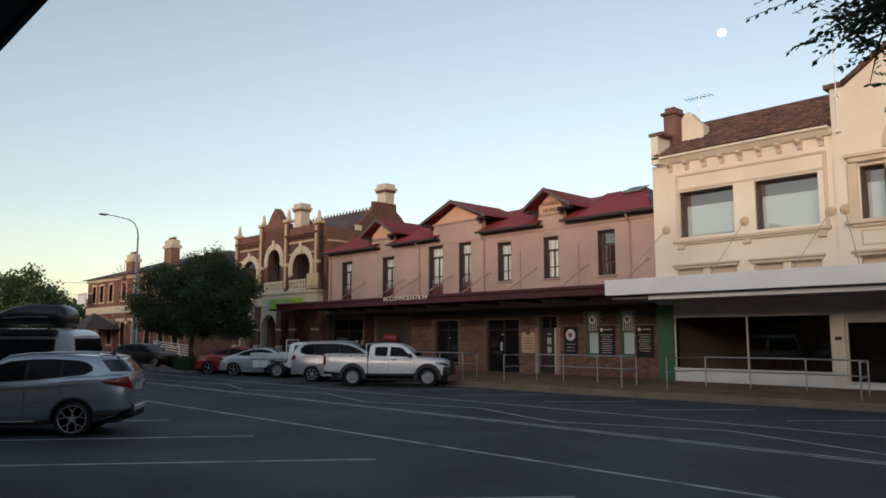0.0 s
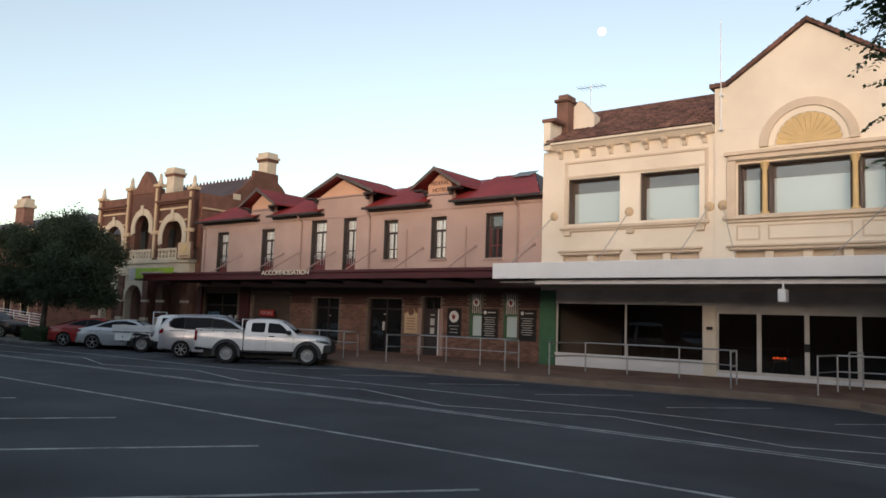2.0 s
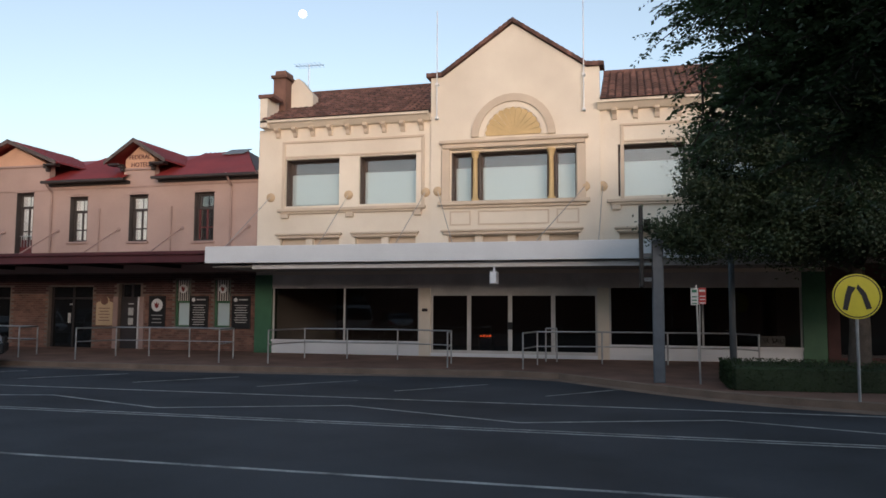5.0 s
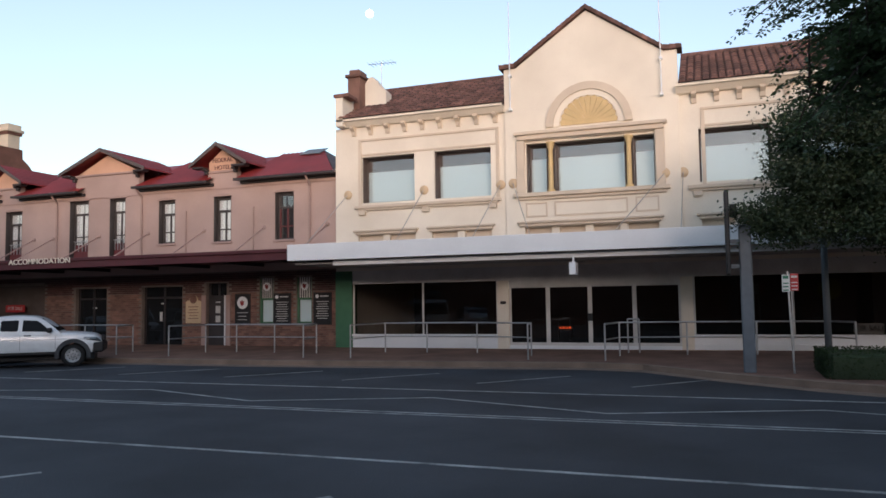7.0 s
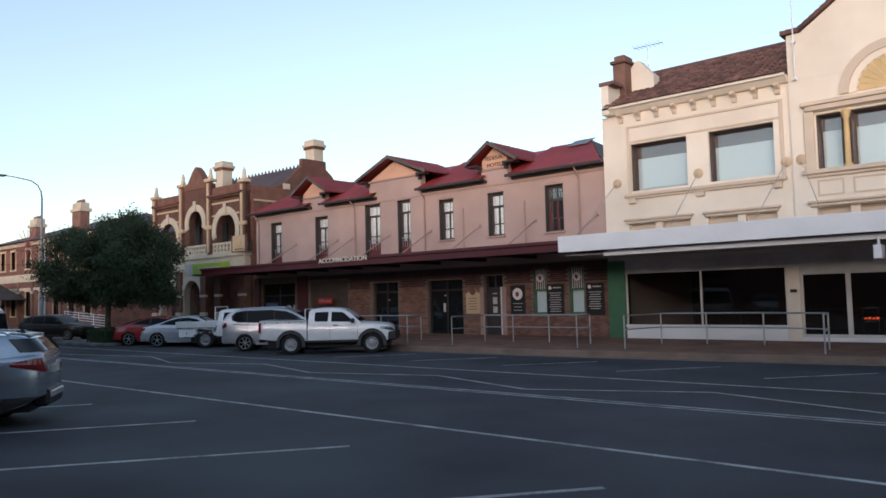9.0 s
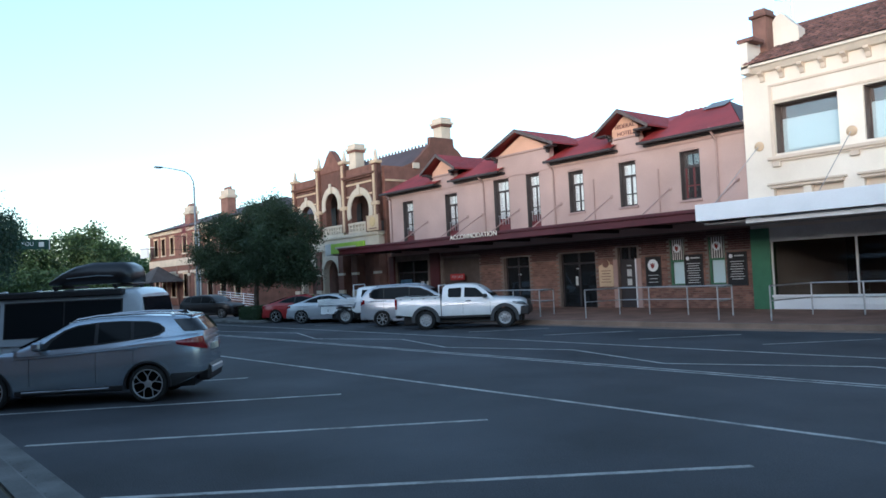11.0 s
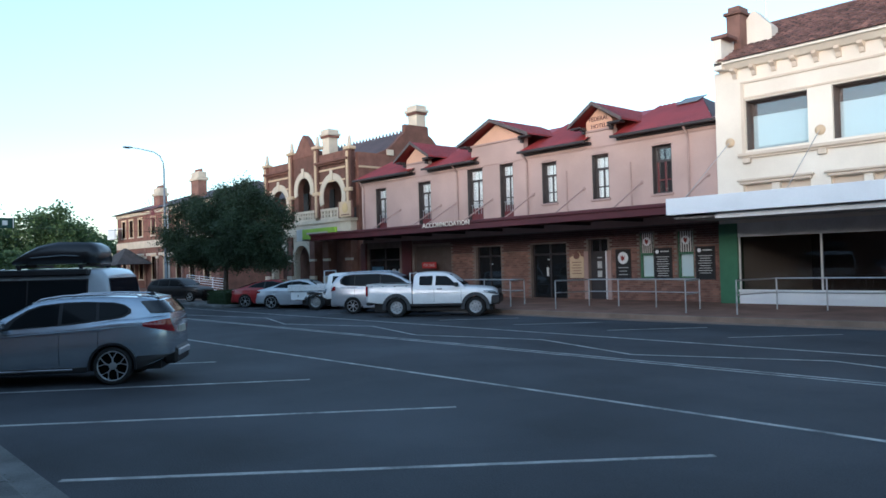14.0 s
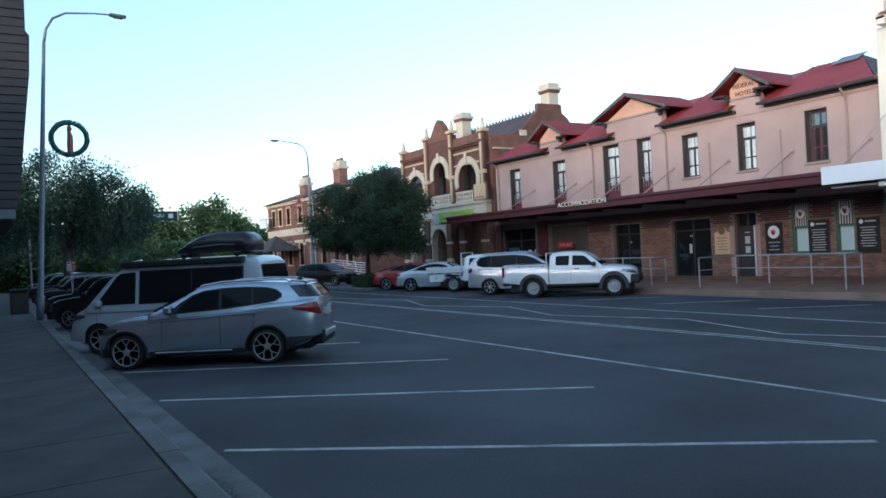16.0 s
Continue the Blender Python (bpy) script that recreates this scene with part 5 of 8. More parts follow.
                half = [(xl, side(z) * taper(xl) + 0.010), ((2 * xl + xc) / 3, side(z) * taper((2 * xl + xc) / 3) + 0.016), ((xl + 2 * xc) / 3 - 0.015, side(z) * taper((xl + 2 * xc) / 3) + 0.022), (xc - 0.035, side(z) * taper(xc) - 0.025), (xc - 0.045, side(z) * 0.4)]
                rows.append([bm.verts.new((x, y, z)) for x, y in half] + [bm.verts.new((x, -y, z)) for x, y in half[::-1]])
            for p, q in zip(rows, rows[1:]):
                for k in range(9):
                    bm.faces.new((p[k], p[k + 1], q[k + 1], q[k]))
            for f in bm.faces:
                f.smooth = True
        part(nm, bm, M_REARGLASS if nm == "rear_window" else M_CARGLASS, car)
    for wx in wheels:
        for sd in (1, -1):
            wheel(car, wx, sd * (hw - 0.13), wr, s.get("rim", M_RIM), s.get("spokes", 5), sd, 0.22, s.get("rim_share", 0.66))
            bm = bmesh.new()
            ring(bm, wx, wr, wr * 1.12, wr * s.get("flare", 1.20), sd * (hw * 0.97), sd * (hw + s.get("flare_out", 0.012)), 16, 190, -10)
            bmesh.ops.remove_doubles(bm, verts=bm.verts, dist=0.0005)
            part("wheel_arch", bm, s.get("flare_mat", M_BLACK) if s.get("flare_black", True) else s["paint"], car, "dark plastic wheel arch trim" if s.get("flare_black", True) else "")
    for sd in (1, -1):
        hx, hz0, hz1 = s["head"]
        part("headlamp", lamp_strip(s, hx - 0.30, min(hx + 0.20, L1), (hz1 - 0.06, hz0), (hz1, hz1), sd), M_HEAD, car, "clear headlamp")
        tx, tz0, tz1, tl = s["tail"]
        part("tail_lamp", lamp_strip(s, L0 - 0.012, tx + tl, (tz0, tz0 + s.get("tail_tip", (0.55, 0.9))[0] * (tz1 - tz0)), (tz1, tz0 + s.get("tail_tip", (0.55, 0.9))[1] * (tz1 - tz0)), sd), M_TAIL, car, "red tail lamp")
        for xa, xb, hc in s.get("cladding", ()):
            part("lower_cladding", lamp_strip(s, xa, xb, (interp(s["under"], xa) - 0.01, interp(s["under"], xb) - 0.01), (hc, hc), sd), M_BLACK, car, "black plastic cladding")
        mx, mz = s["mirror"]
        bm = boxes((mx - 0.07, mx + 0.09, min(sd * (hw + 0.16), sd * (hw - 0.04)), max(sd * (hw + 0.16), sd * (hw - 0.04)), mz, mz + 0.15), bevel=0.035)
        part("mirror", bm, s.get("mirror_mat", s["paint"]), car)
        def flank(x, z):
            base = interp(s["under"], x)
            return hw * curve(s["plan"], x) * interp(SIDE, (z - base) / max(0.05, curve(top, x) - 0.10 - base))
        for dx in s["handles"]:
            y = flank(dx, s["handle_z"])
            part("door_handle", boxes((dx - 0.10, dx + 0.10, min(sd * (y + 0.022), sd * (y - 0.02)), max(sd * (y + 0.022), sd * (y - 0.02)), s["handle_z"], s["handle_z"] + 0.035), bevel=0.008), s.get("handle_mat", s["paint"]), car)
        for dx in s["seams"]:
            bm = bmesh.new()
            z0, z1 = sill + 0.10, curve(top, dx) - 0.11
            rows = []
            for i in range(8):
                z = z0 + (z1 - z0) * i / 7
                y = flank(dx, z)
                rows.append([bm.verts.new((dx + e, sd * (y + o), z)) for e, o in ((-0.004, -0.02), (-0.004, 0.0025), (0.004, 0.0025), (0.004, -0.02))])
            for p, q in zip(rows, rows[1:]):
                for k in range(3):
                    bm.faces.new((p[k], p[k + 1], q[k + 1], q[k]))
            part("door_seam", bm, M_BLACK, car)
        part("side_skirt", boxes((wheels[0] + wr * 1.3, wheels[1] - wr * 1.3, min(sd * hw * 0.968, sd * hw * 0.9), max(sd * hw * 0.968, sd * hw * 0.9), sill - 0.06, sill + 0.05), bevel=0.02), s.get("skirt", M_BLACK), car)
    bz = s.get("bumper", 0.5)
    part("front_bumper", boxes((L1 - 0.30, L1 + s.get("bumper_out", 0.03), -hw * s.get("bumper_w", 0.80), hw * s.get("bumper_w", 0.80), sill - 0.02, bz), bevel=0.05), s.get("bumper_mat", s["paint"]), car)
    part("grille", boxes((L1 - 0.06, L1 + 0.035, -hw * 0.42, hw * 0.42, bz + 0.02, bz + 0.20), bevel=0.02), M_BLACK, car)
    part("rear_bumper", boxes((L0 - 0.04, L0 + 0.22, -hw * s.get("rear_w", 0.84), hw * s.get("rear_w", 0.84), sill - 0.0, s.get("rear_bz", bz)), bevel=0.05), s.get("rear_bumper_mat", M_BLACK), car)
    part("number_plate", boxes((L0 - 0.05, L0 + 0.02, -0.18, 0.18, s.get("plate_z", 0.75), s.get("plate_z", 0.75) + 0.12)), M_PLATE, car)
    part("number_plate", boxes((L1 + 0.02, L1 + 0.045, -0.18, 0.18, sill + 0.10, sill + 0.21)), M_PLATE, car)
    car.matrix_world = m
    return car


PLAN = [(-2.6, 0.80), (-2.2, 0.90), (-1.7, 0.985), (-1.0, 1.0), (1.1, 1.0), (1.6, 0.97), (2.05, 0.86), (2.3, 0.72), (2.6, 0.6)]
COMPACT = dict(hw=0.90, x0=-2.40, x1=2.06, wheel_r=0.338, wheels=(-1.39, 1.38), sill=0.30, spokes=5, rim_share=0.75,
          under=[(-2.42, 0.52), (-2.1, 0.36), (-1.8, 0.27), (1.8, 0.24), (2.06, 0.26)],
          surround=[(-1.70, 1.27), (-1.58, 1.20), (-1.45, 1.175), (-0.60, 1.09), (0.56, 1.03), (0.30, 1.24), (0.06, 1.385), (-0.16, 1.455), (-0.54, 1.49), (-0.93, 1.495), (-1.40, 1.465), (-1.58, 1.42), (-1.69, 1.34)],
          top=[(-2.42, 0.84), (-2.40, 1.06), (-2.31, 1.20), (-1.6, 1.175), (-1.0, 1.115), (0.3, 1.04), (1.0, 1.02), (1.41, 0.965), (1.70, 0.885), (1.90, 0.775), (2.02, 0.62), (2.06, 0.52)],
          plan=[(-2.40, 0.66), (-2.36, 0.77), (-2.25, 0.86), (-2.05, 0.925), (-1.8, 0.965), (-1.4, 0.995), (-0.9, 0.985), (0.6, 0.98), (1.2, 0.995), (1.55, 0.965), (1.80, 0.87), (1.95, 0.76), (2.06, 0.56)],
          cabin=[(-2.38, 1.18), (-2.30, 1.29), (-2.04, 1.525), (-1.7, 1.555), (-1.1, 1.585), (-0.58, 1.58), (-0.05, 1.515), (0.25, 1.36), (0.92, 1.03)], tumble=(0.945, 0.73),
          windows=[[(-0.46, 1.10), (0.36, 1.055), (0.26, 1.20), (0.04, 1.355), (-0.17, 1.43), (-0.46, 1.462)], [(-1.10, 1.165), (-0.53, 1.115), (-0.53, 1.468), (-0.93, 1.475), (-1.08, 1.468)], [(-1.16, 1.175), (-1.44, 1.205), (-1.56, 1.235), (-1.65, 1.29), (-1.64, 1.35), (-1.55, 1.41), (-1.38, 1.448), (-1.15, 1.462)]],
          screen=((0.86, 1.08), (0.04, 1.475)), rear=((-2.315, 1.25), (-2.06, 1.48)), head=(1.85, 0.66, 0.80), tail=(-2.36, 0.90, 1.16, 0.45), tail_tip=(0.50, 0.72), mirror=(0.46, 1.05), handles=(-0.32, -1.12),
          handle_z=0.955, seams=(0.66, -0.49, -1.15), bumper=0.50, bumper_w=0.62, rear_w=0.60, rear_bz=0.62, flare=1.24, flare_out=0.006, cabin_taper=0.26, rear_wrap=(-2.03, -1.84), glass_out=0.022, cladding=((-2.42, -1.80, 0.50), (1.76, 2.04, 0.40)), plate_z=0.86, paint=P_SILVER)
compact = vehicle("compact_suv", "silver compact SUV parked nose-in at the kerb", pose(-15.80, 3.79, 0, 0, 0, -124.0), COMPACT)
for sd in (1, -1):
    bm = bmesh.new()
    tube(bm, [(-1.85, sd * 0.60, 1.535), (-1.75, sd * 0.61, 1.585), (-1.1, sd * 0.62, 1.615), (-0.5, sd * 0.62, 1.605), (-0.12, sd * 0.61, 1.555), (-0.04, sd * 0.61, 1.51)], 0.019, 6)
    part("roof_rail", bm, M_CHROME, compact)
    part("sill_trim", boxes((-0.72, 0.80, sd * 0.885 - 0.014, sd * 0.885 + 0.014, 0.285, 0.318), bevel=0.008), M_CHROME, compact, "bright sill strip")
    bm = bmesh.new()
    tube(bm, [(-1.80, sd * 0.878, 1.045), (-1.0, sd * 0.888, 0.995), (0.3, sd * 0.884, 0.925), (0.95, sd * 0.886, 0.885)], [0.003, 0.011, 0.011, 0.003], 6)
    part("side_crease", bm, P_SILVER, compact, "", True)
bm = bmesh.new()
prism(bm, [(-2.13, 1.505), (-2.12, 1.535), (-1.80, 1.580), (-1.78, 1.55)], -0.47, 0.47)
part("roof_spoiler", bm, P_SILVER, compact)
part("lower_valance", boxes((-2.475, -2.40, -0.44, 0.44, 0.44, 0.56), bevel=0.02), P_PALE, compact, "silver rear skid plate")
bm = bmesh.new()
prism(bm, [(-1.95, 1.56), (-1.80, 1.585), (-1.76, 1.565), (-1.90, 1.63)], -0.012, 0.012)
part("roof_aerial", bm, M_BLACK, compact)

VAN = dict(category="van", hw=0.95, x0=-2.50, x1=2.45, wheel_r=0.345, wheels=(-1.48, 1.55), sill=0.32, spokes=7,
           under=[(-2.6, 0.36), (2.5, 0.30)], top=[(-2.52, 1.05), (1.55, 1.05), (1.9, 1.05), (2.25, 0.93), (2.45, 0.62)],
           plan=[(-2.52, 0.95), (-2.25, 0.99), (1.6, 1.0), (2.0, 0.95), (2.3, 0.84), (2.5, 0.7)], tumble=(0.985, 0.84),
           cabin=[(-2.50, 1.05), (-2.45, 1.60), (-2.37, 1.97), (-2.22, 2.08), (-1.0, 2.11), (0.55, 2.09), (0.85, 2.03), (1.10, 1.88), (1.90, 1.04)],
           windows=[[(0.62, 1.14), (1.62, 1.12), (1.10, 1.76), (0.98, 1.84), (0.62, 1.86)], [(-0.74, 1.16), (0.50, 1.14), (0.50, 1.86), (-0.74, 1.87)], [(-1.98, 1.18), (-0.78, 1.16), (-0.78, 1.87), (-1.98, 1.86)]],
           screen=((1.82, 1.12), (1.12, 1.86)), rear=((-2.492, 1.14), (-2.405, 1.88)), head=(2.22, 0.74, 0.92), tail=(-2.42, 0.95, 1.45, 0.02), mirror=(1.50, 1.10), handles=(0.66, 0.35),
           handle_z=1.02, seams=(1.60, 0.56, -1.0), bumper=0.60, plate_z=0.9, paint=P_GREYWHITE, flare_black=False, flare=1.16, bumper_mat=M_BLACK, bumper_w=0.70, bumper_out=0.0, surround=[(-2.02, 1.15), (0.53, 1.12), (0.53, 1.89), (-2.02, 1.89)])
van = vehicle("camper_van", "pale grey van with roof awning and black roof box", pose(-18.95, 3.85, 0, 0, 0, -130.0), VAN)
part("rolled_awning", boxes((-2.05, 0.95, 0.74, 0.95, 1.96, 2.11), bevel=0.03), M_BLACK, van, "black rolled side awning")
bm = bmesh.new()
OUT = [(-2.12, 0.22), (-2.06, 0.36), (-1.9, 0.45), (-1.25, 0.47), (-0.85, 0.40), (-0.5, 0.26), (-0.26, 0.10)]
rows = []
for x, z in OUT:
    w = 0.42 if -2.1 < x < -0.6 else 0.32
    k = 2.22
    rows.append([bm.verts.new((x, y + 0.18, zz)) for y, zz in ((-w * 0.9, k), (-w, k + z * 0.2), (-w * 1.05, k + z * 0.45), (-w * 0.95, k + z * 0.8), (-w * 0.7, k + z), (w * 0.7, k + z), (w * 0.95, k + z * 0.8), (w * 1.05, k + z * 0.45), (w, k + z * 0.2), (w * 0.9, k))])
for a, b in zip(rows, rows[1:]):
    for k in range(10):
        bm.faces.new((a[k], a[(k + 1) % 10], b[(k + 1) % 10], b[k]))
bm.faces.new(rows[0])
bm.faces.new(rows[-1][::-1])
M_GLOSSBLACK = material("gloss_black_plastic", (0.008, 0.008, 0.009), 0.38, 0, 0.2, 5, 50, 0.0, coat=0.15)
rbox = part("roof_box", bm, M_GLOSSBLACK, van, "glossy black roof box", True)
for sd in (1, -1):
    bm = bmesh.new()
    tube(bm, [(-2.08, 0.18 + sd * 0.40, 2.36), (-1.4, 0.18 + sd * 0.447, 2.40), (-0.7, 0.18 + sd * 0.43, 2.36)], 0.010, 6)
    part("box_seam", bm, M_POLE, rbox)
    bm = bmesh.new()
    tube(bm, [(1.0, sd * 0.62, 2.0), (0.86, sd * 0.66, 2.07), (0.55, sd * 0.68, 2.12)], [0.02, 0.035, 0.03], 6)
    part("roof_edge", bm, P_WHITE, van, "white roof corner")
for x in (-1.8, -0.5):
    part("roof_bar", boxes((x - 0.04, x + 0.04, -0.74, 0.74, 2.15, 2.20), (x - 0.03, x + 0.03, -0.70, -0.64, 2.04, 2.15), (x - 0.03, x + 0.03, 0.64, 0.70, 2.04, 2.15), (x - 0.03, x + 0.03, 0.0, 0.36, 2.19, 2.24)), M_BLACK, van)

DARK = dict(hw=0.92, x0=-2.35, x1=2.35, wheel_r=0.36, wheels=(-1.40, 1.42), sill=0.34, spokes=6,
            under=[(-2.4, 0.42), (2.4, 0.34)], top=[(-2.36, 0.95), (-2.2, 1.06), (0.95, 1.06), (1.8, 0.98), (2.2, 0.84), (2.35, 0.62)], plan=PLAN,
            cabin=[(-2.25, 1.06), (-1.95, 1.66), (-1.2, 1.72), (-0.2, 1.72), (0.3, 1.66), (1.0, 1.05)],
            windows=[[(-0.35, 1.12), (0.72, 1.10), (0.28, 1.54), (-0.32, 1.60)], [(-1.30, 1.13), (-0.42, 1.12), (-0.40, 1.60), (-1.24, 1.60)], [(-2.0, 1.16), (-1.38, 1.13), (-1.32, 1.58), (-1.85, 1.54)]],
            screen=((0.95, 1.10), (0.36, 1.60)), rear=((-2.22, 1.12), (-1.98, 1.58)), head=(2.08, 0.76, 0.90), tail=(-2.25, 0.9, 1.12, 0.1), mirror=(0.68, 1.08), handles=(-0.36, -1.28),
            handle_z=0.96, seams=(0.75, -0.38, -1.34), bumper=0.60, paint=P_BLACK)
suv_dark = vehicle("dark_suv", "black SUV parked nose-in beside the kerb", pose(-27.9, 3.75, 0, 0, 0, -130.0), DARK)
for x, y in ((-31.8, 3.8), (-40.2, 3.9), (-44.0, 3.9), (-52.0, 3.9), (-61.0, 4.0)):
    copy_thing(suv_dark, pose(x, y, 0, 0, 0, -130.0))
HATCH = dict(DARK, paint=P_NAVY, cabin=[(-2.25, 1.02), (-1.9, 1.45), (-1.2, 1.56), (-0.2, 1.58), (0.3, 1.52), (1.1, 0.98)],
             windows=[[(-0.35, 1.08), (0.78, 1.06), (0.30, 1.42), (-0.32, 1.48)], [(-1.30, 1.10), (-0.42, 1.08), (-0.40, 1.48), (-1.24, 1.46)], [(-1.9, 1.16), (-1.38, 1.12), (-1.32, 1.45), (-1.72, 1.40)]],
             screen=((1.04, 1.02), (0.36, 1.46)), rear=((-2.22, 1.08), (-1.94, 1.40)))
vehicle("dark_hatchback", "charcoal hatchback parked by the far kerb", pose(-46.9, 19.0, 0, 0, 0, 30.0) @ Matrix.Diagonal((0.88, 0.93, 0.96, 1.0)), HATCH)

M_FLARE = material("grey_plastic", (0.045, 0.048, 0.052), 0.7, 0, 0.2, 5, 50, 0.05)
M_WHITERIM = material("painted_steel_rim", (0.36, 0.37, 0.38), 0.45, 0.3, 0.2, 8, 60, 0.0)
UTE = dict(category="utility truck", hw=0.88, x0=-2.68, x1=2.38, wheel_r=0.37, wheels=(-1.50, 1.51), sill=0.47, spokes=0, rim=M_WHITERIM, rim_share=0.60, flare=1.46, flare_out=0.035, flare_mat=M_FLARE,
           under=[(-2.68, 0.60), (-2.2, 0.54), (-1.2, 0.47), (2.0, 0.45), (2.38, 0.5)],
           top=[(-2.68, 1.24), (-0.86, 1.21), (-0.85, 1.155), (0.9, 1.13), (1.1, 1.12), (1.6, 1.09), (2.05, 1.035), (2.24, 0.95), (2.34, 0.82), (2.38, 0.66)],
           plan=[(-2.68, 0.97), (-2.5, 1.0), (1.7, 0.99), (2.05, 0.94), (2.25, 0.86), (2.38, 0.74)], tumble=(0.95, 0.78), bonnet=0.03,
           cabin=[(-0.86, 1.13), (-0.83, 1.56), (-0.74, 1.655), (-0.3, 1.69), (0.20, 1.675), (0.52, 1.60), (1.14, 1.11)],
           windows=[[(0.0, 1.19), (0.80, 1.16), (0.76, 1.24), (0.53, 1.46), (0.42, 1.525), (0.02, 1.55)], [(-0.62, 1.23), (-0.57, 1.20), (-0.15, 1.19), (-0.12, 1.22), (-0.10, 1.52), (-0.13, 1.55), (-0.57, 1.54), (-0.61, 1.50)]],
           screen=((1.08, 1.165), (0.54, 1.575)), rear=((-0.855, 1.22), (-0.825, 1.55)), head=(2.12, 0.80, 0.96), tail=(-2.66, 0.82, 1.20, 0.06), tail_tip=(0.0, 1.0), lamp_out=1.006, mirror=(0.80, 1.14), handles=(0.16,),
           handle_z=1.03, seams=(0.98, -0.05), bumper=0.78, bumper_out=0.05, bumper_w=0.95, bumper_mat=M_BLACK, rear_w=0.90, rear_bz=0.58, plate_z=0.66, paint=P_WHITE, mirror_mat=M_BLACK, handle_mat=M_BLACK, skirt=M_BLACK)
ute = vehicle("white_ute", "white pickup truck with black wheel arches", pose(-22.15, 19.09, 0, 0, 0, 39.9), UTE)
part("tray_gap", boxes((-0.90, -0.872, -0.885, 0.885, 0.50, 1.225)), M_BLACK, ute)
# flat slab on the closed body; its black stands in for the tub's shade
part("tub_shade_slab", boxes((-2.60, -0.98, -0.72, 0.72, 1.225, 1.262)), M_WELL, ute, "near-black slab for the shaded inside of the tub")
for sd in (1, -1):
    part("tub_rail", boxes((-2.66, -0.94, sd * 0.80 - 0.05, sd * 0.80 + 0.05, 1.225, 1.265), bevel=0.012), P_WHITE, ute)
    for x in (-2.45, -2.0, -1.55, -1.1):
        part("tie_hook", boxes((x - 0.035, x + 0.035, sd * 0.875 - 0.012, sd * 0.875 + 0.012, 1.175, 1.195), bevel=0.004), M_BLACK, ute)
    part("door_crease", boxes((-0.80, 2.0, sd * 0.884 - 0.006, sd * 0.884 + 0.006, 0.905, 0.925), bevel=0.005), P_WHITE, ute)
bm = bmesh.new()
tube(bm, [(-0.98, -0.72, 1.25), (-0.98, -0.70, 1.66), (-0.98, 0.70, 1.66), (-0.98, 0.72, 1.25)], 0.025, 6)
part("headboard", bm, P_WHITE, ute, "white tube headboard")

WAGON = dict(DARK, paint=P_PALE, hw=0.95, x0=-2.42, x1=2.45, wheel_r=0.335, wheels=(-1.45, 1.45), spokes=7, sill=0.30,
             under=[(-2.42, 0.42), (-2.0, 0.32), (2.0, 0.28), (2.45, 0.32)],
             top=[(-2.42, 0.90), (-2.40, 1.12), (-2.3, 1.18), (-1.4, 1.13), (0.9, 1.05), (1.5, 0.98), (2.05, 0.84), (2.35, 0.68), (2.45, 0.52)],
             plan=[(-2.42, 0.80), (-2.36, 0.90), (-2.2, 0.955), (-1.6, 0.99), (1.2, 1.0), (1.8, 0.95), (2.2, 0.82), (2.45, 0.60)],
             cabin=[(-2.40, 1.14), (-2.34, 1.28), (-2.10, 1.58), (-1.85, 1.66), (-1.3, 1.705), (-0.4, 1.71), (0.2, 1.66), (0.6, 1.50), (1.45, 1.0)], tumble=(0.95, 0.78),
             windows=[[(-1.90, 1.25), (-1.72, 1.205), (-1.38, 1.19), (-1.38, 1.608), (-1.50, 1.605), (-1.80, 1.55), (-1.93, 1.42)], [(-1.35, 1.19), (-0.28, 1.15), (-0.28, 1.61), (-0.40, 1.615), (-1.35, 1.608)], [(-0.24, 1.15), (1.05, 1.10), (0.52, 1.42), (0.20, 1.55), (-0.24, 1.60)]],
             surround=[(-1.99, 1.25), (-1.75, 1.165), (1.16, 1.06), (0.55, 1.455), (0.20, 1.585), (-0.40, 1.65), (-1.52, 1.64), (-1.86, 1.58), (-2.02, 1.42)],
             screen=((1.36, 1.07), (0.64, 1.50)), rear=((-2.355, 1.26), (-2.13, 1.56)), flare_black=False, flare=1.16, flare_out=0.0, tail=(-2.40, 0.92, 1.16, 0.20), tail_tip=(0.3, 0.95), head=(2.15, 0.62, 0.80),
             mirror=(0.92, 1.07), handles=(-0.20, -0.62), handle_z=0.98, seams=(0.95, -0.40, -1.36), rear_bumper_mat=P_PALE, rear_bz=0.62, rear_w=0.80, glass_out=0.02, bumper=0.5, bumper_w=0.66, skirt=P_PALE)
mpv = vehicle("silver_suv", "silver people mover with roof rails parked nose-in", pose(-25.75, 19.54, 0, 0, 0, 39.0), WAGON)
for sd in (1, -1):
    bm = bmesh.new()
    tube(bm, [(-1.75, sd * 0.60, 1.66), (-1.65, sd * 0.61, 1.735), (-0.4, sd * 0.62, 1.755), (0.1, sd * 0.61, 1.72), (0.2, sd * 0.61, 1.66)], 0.02, 6)
    part("roof_rail", bm, M_CHROME, mpv)
    part("rub_strip", boxes((-1.95, -1.25, sd * 0.925 - 0.008, sd * 0.925 + 0.008, 1.085, 1.10)), M_BLACK, mpv)

